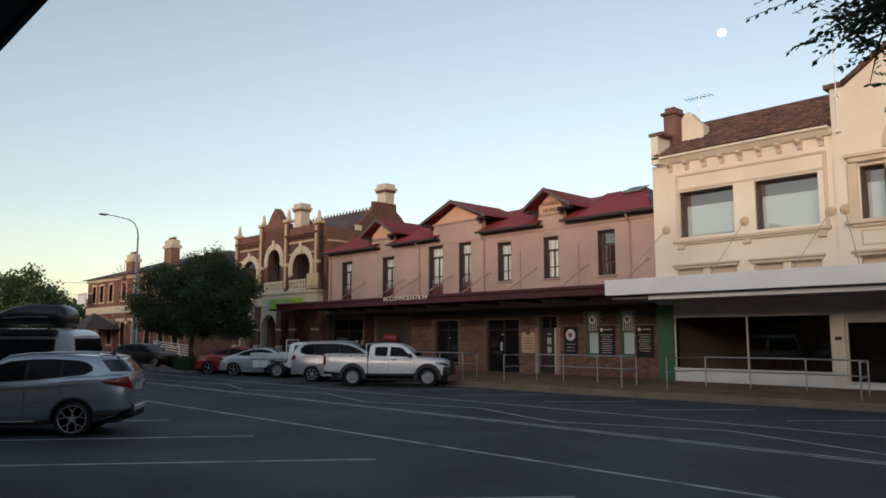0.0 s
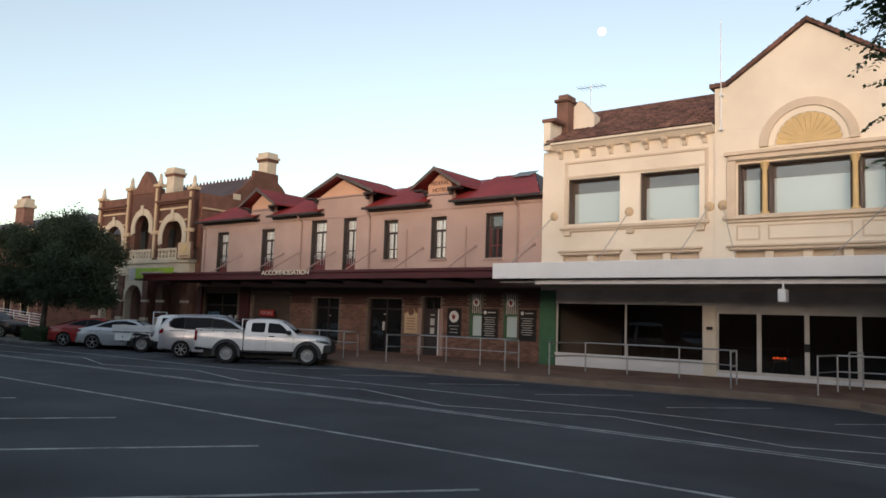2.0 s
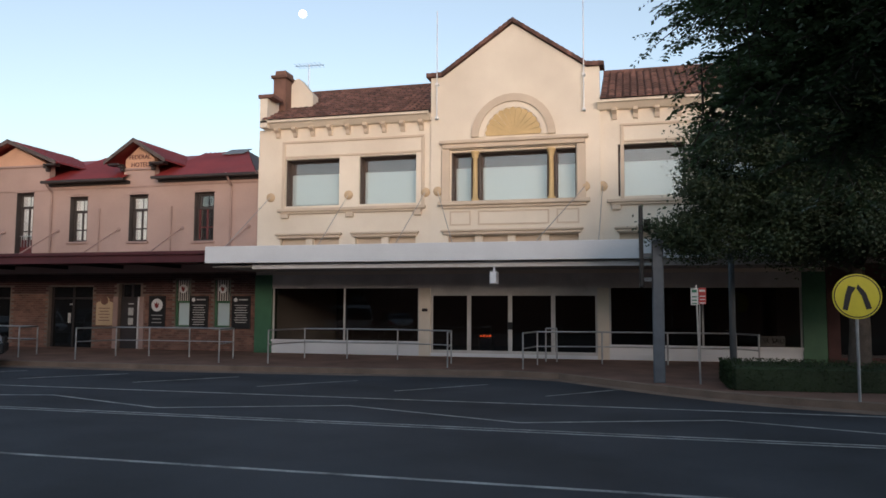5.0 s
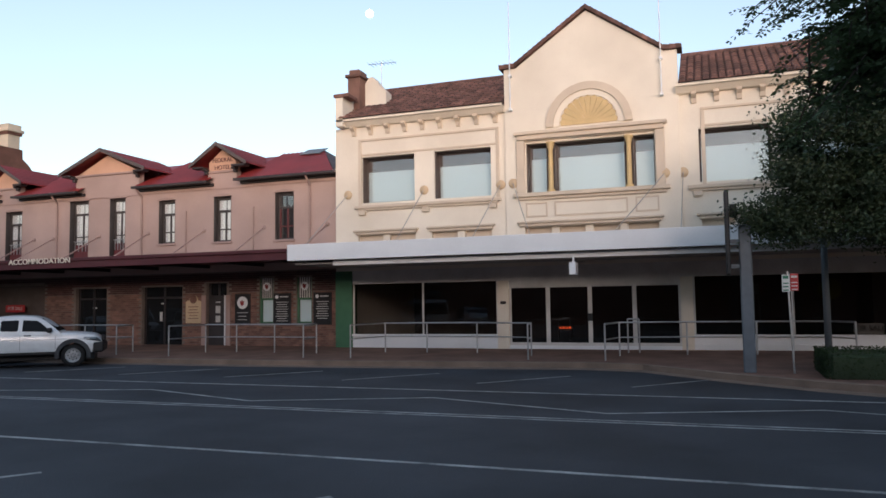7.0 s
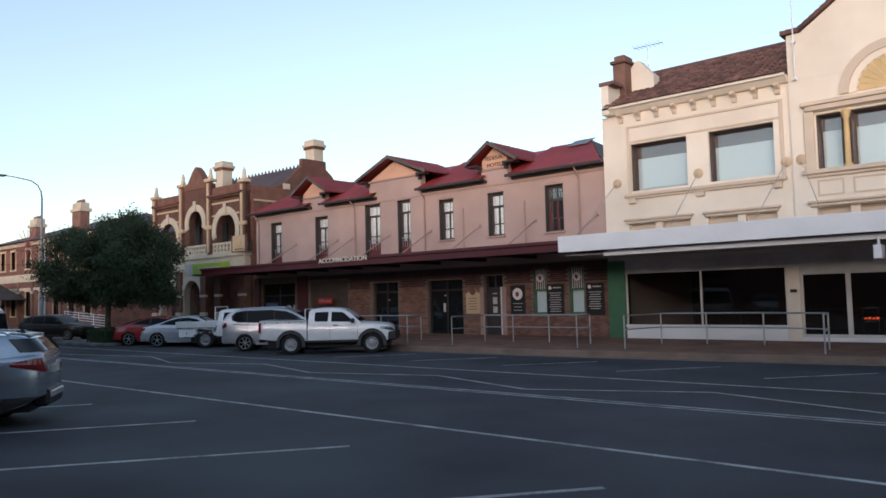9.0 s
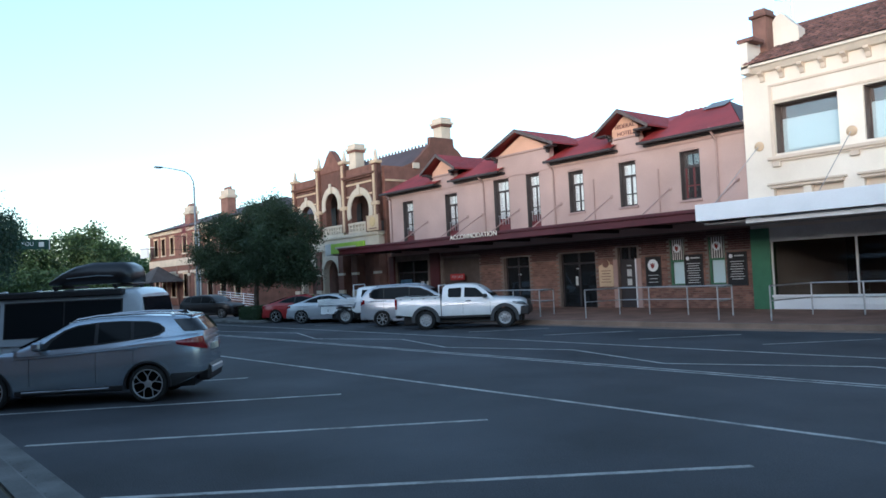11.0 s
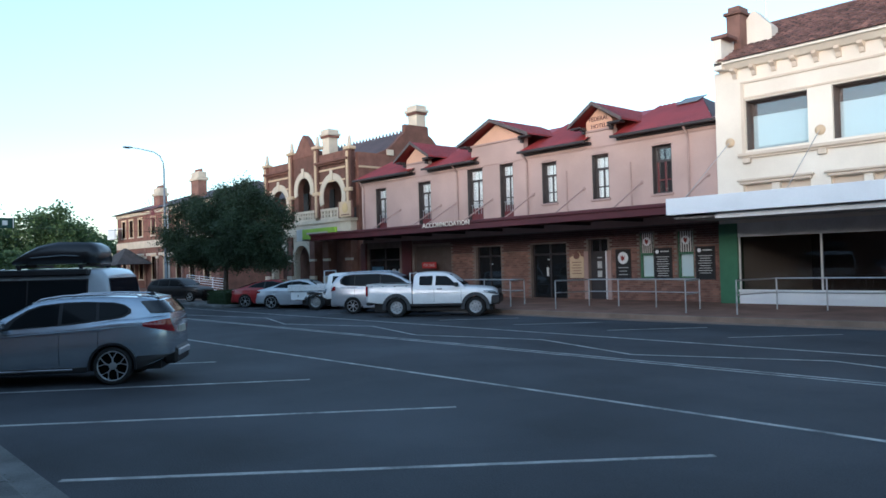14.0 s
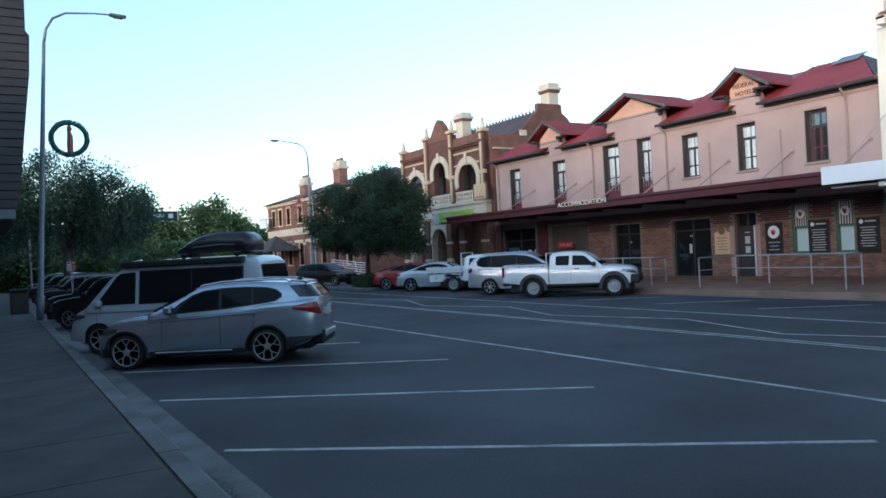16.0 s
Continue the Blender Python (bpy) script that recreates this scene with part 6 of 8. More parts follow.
TRAY = dict(UTE, x0=-2.45, wheels=(-1.45, 1.51), flare=1.2, flare_out=0.0, rim=M_STEELRIM, cabin=[(-0.90, 1.13), (-0.87, 1.58), (-0.76, 1.66), (-0.3, 1.69), (0.15, 1.675), (0.5, 1.60), (1.14, 1.11)],
            windows=[[(-0.66, 1.22), (0.80, 1.16), (0.76, 1.24), (0.53, 1.46), (0.42, 1.53), (-0.62, 1.55)]], under=[(-2.5, 0.60), (-1.0, 0.58), (-0.9, 0.47), (2.0, 0.45), (2.38, 0.5)],
            top=[(-2.5, 0.72), (-0.98, 0.72), (-0.92, 1.14), (0.9, 1.13), (1.1, 1.12), (1.6, 1.09), (2.05, 1.035), (2.24, 0.95), (2.34, 0.82), (2.38, 0.66)], rear=((-0.89, 1.2), (-0.865, 1.55)), seams=(0.98, -0.5), handles=(-0.3,), tail=(-2.44, 0.60, 0.70, 0.03))
trayute = vehicle("tray_ute", "white utility with a flat drop-side tray", pose(-29.48, 20.02, 0, 0, 0, 39.0), TRAY)
part("tray_floor", boxes((-2.75, -0.98, -0.92, 0.92, 0.84, 0.92)), P_GREYWHITE, trayute)
for a in ((-2.75, -0.98, -0.94, -0.90, 0.92, 1.18), (-2.75, -0.98, 0.90, 0.94, 0.92, 1.18), (-2.75, -2.71, -0.90, 0.90, 0.92, 1.18)):
    part("drop_side", boxes(a, bevel=0.008), P_WHITE, trayute)
for sd in (1, -1):
    for z in (0.985, 1.05, 1.115):
        part("side_rib", boxes((-2.74, -0.99, sd * 0.94 - 0.006, sd * 0.94 + 0.006, z, z + 0.014)), P_GREYWHITE, trayute)
    for x in (-2.55, -2.1, -1.65, -1.2):
        part("latch", boxes((x - 0.09, x + 0.09, sd * 0.935 - 0.01, sd * 0.935 + 0.01, 0.885, 0.905)), M_BLACK, trayute)
    bm = bmesh.new()
    prism(bm, [(-2.62, 0.50), (-1.98, 0.50), (-1.82, 0.84), (-2.62, 0.84)], sd * 0.62, sd * 0.90)
    part("tool_box", bm, P_WHITE, trayute, "white steel under-tray toolbox")
    part("tool_latch", boxes((-2.28, -2.25, sd * 0.90 - 0.008, sd * 0.90 + 0.008, 0.62, 0.72)), M_BLACK, trayute)
    bm = bmesh.new()
    tube(bm, [(-0.99, sd * 0.86, 0.92), (-0.99, sd * 0.86, 1.80)], 0.025, 6)
    tube(bm, [(-1.45, sd * 0.90, 0.84), (-1.10, sd * 0.90, 0.82), (-0.98, sd * 0.90, 0.56)], 0.03, 6)
    part("rack_post", bm, P_WHITE, trayute)
bm = bmesh.new()
for z in (1.25, 1.55, 1.80):
    tube(bm, [(-0.99, -0.86, z), (-0.99, 0.86, z)], 0.022, 6)
part("ladder_rack", bm, P_WHITE, trayute)

SEDAN = dict(hw=0.90, x0=-2.25, x1=2.40, wheel_r=0.33, wheels=(-1.40, 1.40), sill=0.26, spokes=5, rim_share=0.72,
             under=[(-2.25, 0.40), (-1.9, 0.28), (2.0, 0.22), (2.4, 0.26)], top=[(-2.25, 0.70), (-2.22, 0.86), (-2.12, 0.93), (-1.5, 0.985), (-0.6, 0.98), (0.9, 0.93), (1.6, 0.85), (2.1, 0.73), (2.32, 0.60), (2.40, 0.48)],
             plan=[(-2.25, 0.72), (-2.18, 0.84), (-1.95, 0.93), (-1.4, 0.99), (1.1, 1.0), (1.6, 0.97), (2.0, 0.87), (2.25, 0.74), (2.4, 0.58)],
             cabin=[(-1.95, 0.95), (-1.25, 1.14), (-0.85, 1.29), (-0.45, 1.375), (0.0, 1.40), (0.4, 1.345), (1.25, 0.91)], tumble=(0.92, 0.68),
             surround=[(-1.32, 1.03), (-0.4, 0.99), (0.92, 0.955), (0.42, 1.25), (0.0, 1.335), (-0.45, 1.315), (-0.95, 1.20)],
             windows=[[(-0.35, 1.01), (0.80, 0.98), (0.40, 1.225), (0.0, 1.305), (-0.32, 1.30)], [(-1.22, 1.05), (-0.42, 1.015), (-0.40, 1.295), (-0.52, 1.28), (-0.92, 1.175)]],
             screen=((1.16, 0.965), (0.46, 1.325)), rear=((-1.82, 0.99), (-0.95, 1.26)), head=(2.12, 0.56, 0.70), tail=(-2.24, 0.74, 0.90, 0.26), tail_tip=(0.35, 0.95), mirror=(0.78, 0.96), handles=(-0.36, -1.20),
             handle_z=0.83, seams=(0.85, -0.38, -1.25), bumper=0.46, bumper_w=0.66, rear_w=0.74, rear_bz=0.55, rear_bumper_mat=P_PALE, plate_z=0.66, paint=P_PALE, flare_black=False, flare=1.16, flare_out=0.0, skirt=P_PALE)
vehicle("silver_sedan", "silver sedan parked beside the tray utility", pose(-32.62, 19.40, 0, 0, 0, 39.0), SEDAN)
vehicle("red_sedan", "red sedan parked by the hedge", pose(-35.36, 19.41, 0, 0, 0, 39.0), dict(SEDAN, paint=P_RED, rear_bumper_mat=P_RED, skirt=P_RED, rim=M_STEELRIM))


# ---- trees and hedges ----
def leaf_material(name, color):
    m = material(name, color, 0.6, 0, 0.35, 0.8, 12, 0.0, piece=0.4)
    n, l = m.node_tree.nodes, m.node_tree.links
    tr, mix, out = n.new("ShaderNodeBsdfTranslucent"), n.new("ShaderNodeMixShader"), n["Material Output"]
    mix.inputs[0].default_value = 0.25
    tr.inputs[0].default_value = (*[min(1, c * 1.6) for c in color], 1)
    l.new(n["Principled BSDF"].outputs[0], mix.inputs[1])
    l.new(tr.outputs[0], mix.inputs[2])
    l.new(mix.outputs[0], out.inputs[0])
    return m


M_LEAF = leaf_material("tree_leaf", (0.070, 0.108, 0.045))
M_FARLEAF = leaf_material("far_leaf", (0.075, 0.115, 0.04))
M_LEAFDARK = leaf_material("dark_leaf", (0.037, 0.058, 0.026))
M_LEAFBLUE = leaf_material("cool_leaf", (0.028, 0.055, 0.032))
M_HEDGE = leaf_material("hedge_leaf", (0.026, 0.05, 0.014))


def leaves_mesh(name, pts, size, mat, rng, droop=0.0, long=1.6, per=1):
    """Small bent leaves at the points, each of two faces."""
    n = len(pts)
    a = rng.uniform(0, 2 * math.pi, n)
    tilt = rng.normal(-droop, 0.55, n)
    d = np.stack([np.cos(a) * np.cos(tilt), np.sin(a) * np.cos(tilt), np.sin(tilt)], 1)
    s = np.cross(d, rng.normal(0, 1, (n, 3)))
    s /= np.linalg.norm(s, axis=1)[:, None] + 1e-9
    k = size * rng.uniform(0.6, 1.35, n)[:, None]
    up = np.cross(s, d)
    p0 = pts - d * k * long / 2
    p1 = pts + s * k * 0.45 + up * k * 0.12
    p2 = pts + d * k * long / 2
    p3 = pts - s * k * 0.45 + up * k * 0.12
    vs = np.stack([p0, p1, p2, p3], 1).reshape(-1, 3)
    i = np.arange(n)[:, None] * 4
    fs = np.concatenate([i + [0, 1, 2], i + [0, 2, 3]], 1).reshape(-1, 3)
    me = bpy.data.meshes.new(name)
    me.from_pydata(vs.tolist(), [], fs.tolist())
    me.materials.append(mat)
    return me


def clump_points(rng, lobes, clumps, per, spread, hollow=0.55, knots=22):
    """Points in clumps, gathered in bunches through the outer part of a crown of several lobes."""
    out = []
    for (cx, cy, cz, rx, ry, rz), share in lobes:
        m = int(clumps * share)
        ax = np.array([rx, ry, rz])
        kv = rng.normal(0, 1, (knots, 3))
        kv /= np.linalg.norm(kv, axis=1)[:, None]
        kc = kv * rng.uniform(0.62, 0.92, knots)[:, None]
        kr = rng.uniform(0.20, 0.36, knots)
        pick = rng.integers(0, knots, m)
        v = rng.normal(0, 1, (m, 3))
        v /= np.linalg.norm(v, axis=1)[:, None]
        r = rng.uniform(hollow, 1.03, m) ** 0.7
        c = np.array([cx, cy, cz]) + (kc[pick] + v * (r * kr[pick])[:, None]) * ax
        q = np.repeat(c, per, 0) + rng.normal(0, spread, (m * per, 3)) * np.array([1, 1, 0.7])
        out.append(q)
    return np.concatenate(out)


def tree(name, label, base, trunk, limbs, lobes, mat, seed, clumps=220, per=40, spread=0.3, size=0.14, droop=0.2, strands=0):
    rng = np.random.default_rng(seed)
    t = thing(name, label, "tree", at=base)
    h, r = trunk
    bm = bmesh.new()
    tube(bm, [(0, 0, -0.05), (0.02, 0.01, 0.25), (0.05, -0.04, h * 0.5), (0.02, 0.05, h)], [r * 1.35, r, r * 0.85, r * 0.7], 10)
    part("trunk", bm, M_BARK, t, "", True)
    for (x, y, z), rr in limbs:
        bm = bmesh.new()
        tube(bm, [(0.02, 0.05, h * 0.92), (x * 0.35, y * 0.35, h + (z - h) * 0.45), (x * 0.75, y * 0.75, h + (z - h) * 0.8), (x, y, z)], [rr, rr * 0.75, rr * 0.5, rr * 0.18], 7)
        part("limb", bm, M_BARK, t, "", True)
    pts = clump_points(rng, lobes, clumps, per, spread)
    if strands:
        lo = []
        for i in range(strands):
            (cx, cy, cz, rx, ry, rz), _ = lobes[i % len(lobes)]
            a = rng.uniform(0, 2 * math.pi)
            k = rng.uniform(0.6, 1.05)
            x, y = cx + rx * k * math.cos(a), cy + ry * k * math.sin(a)
            n = int(rng.integers(18, 40))
            z0 = cz + rz * rng.uniform(-0.2, 0.5)
            zz = z0 - np.linspace(0, rng.uniform(1.0, 2.8), n)
            lo.append(np.stack([x + rng.normal(0, 0.07, n), y + rng.normal(0, 0.07, n), zz], 1))
        pts = np.concatenate([pts, *lo])
    ob = new("crown", leaves_mesh("crown", pts, size, mat, rng, droop))
    ob.parent = t
    tagged(ob, kind="stuff")
    return t


# street tree before the arched building
tree("street_tree", "broad dark green street tree beside the hedge", (-40.3, 18.9, 0.1), (2.2, 0.17),
     [((-2.6, 0.3, 4.6), 0.10), ((2.6, 0.2, 4.8), 0.10), ((0.3, 1.4, 5.4), 0.09), ((-0.8, -1.3, 5.2), 0.09)],
     [((-2.4, 0.0, 4.1, 2.6, 2.4, 2.1), 0.4), ((1.8, 0.2, 4.2, 2.9, 2.4, 2.2), 0.42), ((-0.3, 0.0, 5.3, 2.2, 2.0, 1.5), 0.25), ((3.9, 0.0, 3.4, 1.5, 1.3, 1.1), 0.14), ((-2.2, -0.3, 2.9, 2.3, 1.8, 0.9), 0.2), ((1.6, -0.3, 2.8, 2.0, 1.6, 0.8), 0.16), ((4.6, 0.3, 2.3, 0.8, 0.8, 0.5), 0.04)], M_LEAFDARK, 5, 760, 100, 0.26, 0.075)
# tree behind the clipped hedge by the crossing
tree("street_tree", "dense street tree rising from the clipped hedge", (4.7, 19.6, 0.15), (2.9, 0.26),
     [((-3.5, -0.3, 3.8), 0.07), ((-2.2, -0.4, 4.6), 0.12), ((2.0, 0.3, 5.6), 0.12), ((-0.6, -1.2, 6.4), 0.11), ((0.4, 1.0, 7.0), 0.10)],
     [((-0.2, 0.0, 5.6, 2.2, 2.2, 2.6), 0.42), ((-2.4, -0.4, 5.2, 1.5, 1.4, 1.3), 0.20), ((-3.75, -0.3, 3.75, 0.85, 0.8, 0.55), 0.06), ((-2.2, -0.4, 3.9, 1.5, 1.4, 0.9), 0.16), ((1.8, 0.0, 6.6, 2.6, 2.4, 2.8), 0.4), ((0.6, 0.0, 3.7, 2.6, 1.8, 1.2), 0.24), ((3.0, 0.0, 4.0, 2.4, 2.0, 1.6), 0.2)], M_LEAFDARK, 8, 1150, 120, 0.22, 0.055, 0.3)
# weeping tree by the near kerb
tree("weeping_tree", "drooping blue-green street tree over parked cars", (-47.5, 3.6, 0.1), (3.0, 0.22),
     [((-2.2, 0.6, 6.4), 0.12), ((1.8, 1.4, 6.6), 0.12), ((0.2, -1.6, 6.8), 0.11), ((0.4, 2.6, 6.0), 0.10)],
     [((0.0, -0.6, 6.2, 3.0, 2.6, 2.4), 0.5), ((0.0, 2.4, 5.4, 2.6, 2.2, 2.2), 0.35), ((0.4, -2.6, 5.0, 2.2, 1.8, 1.8), 0.2)], M_LEAFBLUE, 11, 440, 64, 0.34, 0.085, 0.8, 760)
tree("weeping_tree", "drooping blue-green street tree over parked cars", (-60.0, 4.4, 0.1), (3.0, 0.22),
     [((-2.2, 0.6, 6.0), 0.12), ((1.8, 1.4, 6.2), 0.12), ((0.2, -1.6, 6.4), 0.11)],
     [((0.0, -1.2, 5.4, 3.4, 3.0, 2.6), 0.5), ((0.0, 2.6, 4.8, 3.0, 2.6, 2.4), 0.4)], M_LEAFBLUE, 12, 340, 60, 0.36, 0.10, 0.8, 420)
# overhanging tree beside the viewpoint: fine leaflets on long twigs
rng = np.random.default_rng(21)
near = thing("overhanging_tree", "street tree with fine leaflets reaching over the road", "tree", at=(4.0, 3.6, 0.0))
bm = bmesh.new()
tube(bm, [(0, 0, -0.05), (0.02, 0, 0.3), (0.0, 0.05, 1.6), (-0.1, 0.1, 2.9)], [0.24, 0.18, 0.15, 0.12], 10)
part("trunk", bm, M_BARK, near, "", True)
SPRAYS = []
BOUGHS = [[(-0.1, 0.1, 2.9), (-1.6, 2.2, 4.9), (-2.9, 3.6, 5.2), (-3.7, 4.2, 4.95)], [(-0.1, 0.1, 2.7), (-1.2, 0.3, 3.6), (-2.6, 0.3, 3.85), (-3.9, 0.1, 3.62)], [(-0.1, 0.1, 2.8), (-1.3, 1.2, 4.2), (-2.8, 2.2, 4.7), (-3.7, 2.7, 4.3)],
         [(-0.1, 0.1, 2.9), (-0.8, 1.4, 4.6), (-1.6, 2.6, 5.6), (-2.4, 3.4, 5.6)], [(-0.1, 0.1, 2.9), (0.3, 0.8, 4.6), (0.2, 1.8, 6.4)],
         [(-0.1, 0.1, 2.9), (-1.2, 0.6, 4.9), (-2.6, 1.2, 5.8), (-3.6, 1.4, 5.6)], [(-0.1, 0.1, 2.8), (-1.0, 1.6, 3.6), (-2.0, 2.8, 4.2), (-2.7, 3.4, 4.0)],
         [(-0.1, 0.1, 2.9), (-1.5, 1.8, 5.2), (-2.8, 3.0, 6.2), (-3.2, 3.8, 6.1)], [(-0.1, 0.1, 2.8), (-0.9, 1.0, 3.8), (-1.9, 1.8, 4.3), (-3.1, 2.3, 4.1)], [(-0.1, 0.1, 2.8), (-0.6, 1.8, 4.0), (-1.3, 3.0, 4.7), (-2.0, 4.0, 4.7)],
          [(-0.1, 0.1, 2.9), (-0.7, 1.2, 4.9), (-1.5, 2.2, 6.2), (-2.2, 3.0, 6.6)], [(-0.1, 0.1, 2.8), (-0.3, 2.0, 4.2), (-0.7, 3.4, 5.2), (-1.2, 4.6, 5.4)]]
for pth in BOUGHS:
    bm = bmesh.new()
    tube(bm, pth, [0.085, 0.055, 0.03, 0.008][:len(pth)] if len(pth) == 4 else [0.08, 0.05, 0.015], 7)
    part("limb", bm, M_BARK, near, "", True)
    pv = [Vector(p) for p in pth]
    for i in range(len(pv) - 1):
        for k in range(80 if i else 24):
            t = rng.uniform(0.15, 1.0)
            p = pv[i].lerp(pv[i + 1], t)
            a = rng.uniform(0, 2 * math.pi)
            ln = rng.uniform(0.35, 1.0)
            d = Vector((math.cos(a), math.sin(a), rng.uniform(-0.35, 0.45))).normalized()
            SPRAYS.append((p, d, ln))
for ex, ey, ez in ((-3.9, 2.2, 3.35), (-3.6, 2.6, 3.9), (-3.3, 1.9, 3.6), (-3.7, 2.9, 4.9), (-3.0, 2.4, 3.1), (-2.7, 2.4, 4.4), (-4.1, 2.0, 4.5), (-3.4, 1.7, 4.2), (-3.1, 2.8, 5.4), (-2.6, 1.8, 3.4), (-3.8, 1.6, 5.0), (-2.9, 1.4, 4.8)):
    p0, p1 = Vector((-1.2, 1.0, 4.0)), Vector((ex, ey, ez))
    bm = bmesh.new()
    tube(bm, [p0, p0.lerp(p1, 0.5) + Vector((0, 0, 0.25)), p1], [0.035, 0.02, 0.006], 6)
    part("limb", bm, M_BARK, near, "", True)
    for k in range(120):
        t = rng.uniform(0.3, 1.0) ** 0.7
        a = rng.uniform(0, 2 * math.pi)
        SPRAYS.append((p0.lerp(p1, t) + Vector((0, 0, 0.5 * t * (1 - t))), Vector((math.cos(a), math.sin(a), rng.uniform(-0.7, 0.5))).normalized(), rng.uniform(0.3, 0.75)))
twigs = bmesh.new()
lp, ld, lk = [], [], []
SPRAYS = [(p, d, ln) for p, d, ln in SPRAYS if p.x + d.x * ln > (-4.2 if p.z < 4.4 else -3.95) - 0.2 * math.sin(p.z * 3.0)]
# long outer sprays over the road, leaves set straight on the twig
for p0, p1 in (((-3.1, 0.35, 3.86), (-4.15, 0.07, 3.50)), ((-3.2, 0.3, 3.92), (-4.38, 0.10, 3.78)), ((-3.2, 0.4, 3.80), (-4.02, 0.10, 3.42)), ((-3.3, 0.2, 3.96), (-4.30, 0.05, 3.83)), ((-3.3, 0.5, 3.82), (-4.06, 0.20, 3.64))):
    p0, p1 = Vector(p0), Vector(p1)
    d = (p1 - p0).normalized()
    sd = d.cross(Vector((0, 0, 1))).normalized()
    tube(twigs, [p0, p0.lerp(p1, 0.5) + Vector((0, 0, 0.03)), p1], [0.006, 0.004, 0.0015], 4)
    n = int((p1 - p0).length / 0.026)
    for k in range(n):
        t = (k + 0.5) / n
        s = 1 if k % 2 else -1
        lp.append(tuple(p0.lerp(p1, t) + Vector((0, 0, 0.12 * t * (1 - t) - 0.008)) + sd * s * 0.014))
        ld.append(tuple((sd * s * 0.6 + d * 0.7 + Vector((0, 0, -0.35))).normalized()))
for p, d, ln in SPRAYS:
    q = p + d * ln * 0.6 + Vector((0, 0, -0.02))
    e = p + d * ln + Vector((0, 0, -0.18 * ln))
    tube(twigs, [p, q, e], [0.009, 0.006, 0.002], 4)
    for k in range(7):
        t = 0.18 + 0.82 * k / 6
        b = p.lerp(q, t / 0.6) if t < 0.6 else q.lerp(e, (t - 0.6) / 0.4)
        a = rng.uniform(0, 2 * math.pi)
        r0 = Vector((math.cos(a), math.sin(a), rng.uniform(-0.6, 0.25))).normalized()
        rl = rng.uniform(0.14, 0.26)
        sd = r0.cross(Vector((0, 0, 1))).normalized()
        for j in range(6):
            for s in (-1, 1):
                c = b + r0 * rl * (j + 0.6) / 6 + Vector((0, 0, -0.05 * (j / 6) ** 2)) + sd * s * 0.022
                lp.append(tuple(c))
                ld.append(tuple((sd * s * 0.8 + r0 * 0.5 + Vector((0, 0, -0.2))).normalized()))
tagged(part("twig", twigs, M_BARK, near), kind="stuff")
lp, ld = np.array(lp), np.array(ld)
n = len(lp)
sv = np.cross(ld, rng.normal(0, 0.6, (n, 3)) + [0, 0, 1])
sv /= np.linalg.norm(sv, axis=1)[:, None]
kk = 0.023 * rng.uniform(0.7, 1.3, n)[:, None]
vs = np.stack([lp - ld * kk * 0.9, lp + sv * kk * 0.52, lp + ld * kk * 1.1, lp - sv * kk * 0.52], 1).reshape(-1, 3)
ii = np.arange(n) * 4
me = bpy.data.meshes.new("crown")
me.from_pydata(vs.tolist(), [], np.stack([ii, ii + 1, ii + 2, ii + 3], 1).tolist())
me.materials.append(M_LEAF)
ob = new("crown", me)
ob.parent = near
tagged(ob, kind="stuff")
# distant woods
rng = np.random.default_rng(31)
lobes = [((-95, 22, 5.0, 6, 5, 4.6), 0.2), ((-98, 13, 5.4, 6, 5.5, 5.2), 0.2), ((-90, 18, 2.2, 6, 8, 2.4), 0.2), ((-80, 5, 2.4, 5, 6, 2.6), 0.16), ((-104, 30, 4.2, 6, 6, 4), 0.1), ((-115, 4, 4.5, 8, 7, 4.5), 0.14), ((-120, -8, 4.5, 8, 8, 4.5), 0.1), ((-130, 22, 5, 9, 9, 5), 0.12), ((-135, 40, 5, 9, 9, 5.5), 0.1), ((-90, 34, 4, 4, 4, 3.6), 0.12)]
ob = new("distant_trees", leaves_mesh("distant_trees", clump_points(rng, lobes, 1700, 60, 0.6, 0.5, 40), 0.25, M_FARLEAF, rng, 0.2))
tagged(ob, "hazy green trees closing the end of the street", "trees", "", "stuff")


def hedge(name, label, x0, x1, y0, y1, z0, z1, seed):
    rng = np.random.default_rng(seed)
    hd = thing(name, label, "hedge")
    part("core", boxes((x0 + 0.06, x1 - 0.06, y0 + 0.06, y1 - 0.06, z0, z1 - 0.06), bevel=0.05), M_LEAFDARK, hd)
    area = (x1 - x0) * (y1 - y0) + 2 * (z1 - z0) * (x1 - x0 + y1 - y0)
    n = int(min(14000, area * 900))
    p = rng.uniform(0, 1, (n, 3)) * [x1 - x0, y1 - y0, z1 - z0] + [x0, y0, z0]
    f = rng.integers(0, 5, n)
    w = rng.normal(0, 0.018, n)
    p[f == 0, 2] = z1 + w[f == 0]
    p[f == 1, 1] = y0 + w[f == 1]
    p[f == 2, 1] = y1 + w[f == 2]
    p[f == 3, 0] = x0 + w[f == 3]
    p[f == 4, 0] = x1 + w[f == 4]
    ob = new("foliage", leaves_mesh("foliage", p, 0.035, M_HEDGE, rng, 0.0, 1.4))
    ob.parent = hd
    tagged(ob, kind="stuff")
    return hd


hedge("hedge", "low clipped box hedge by the crossing", 1.75, 9.5, 18.2, 20.4, 0.15, 0.76, 41)
isl = thing("kerb_island", "kerbed planting island between parking bays", "kerb", kind="structure")
part("kerb_ring", boxes((-42.6, -36.6, 16.9, 20.9, -0.02, 0.16), bevel=0.04), M_KERB, isl)
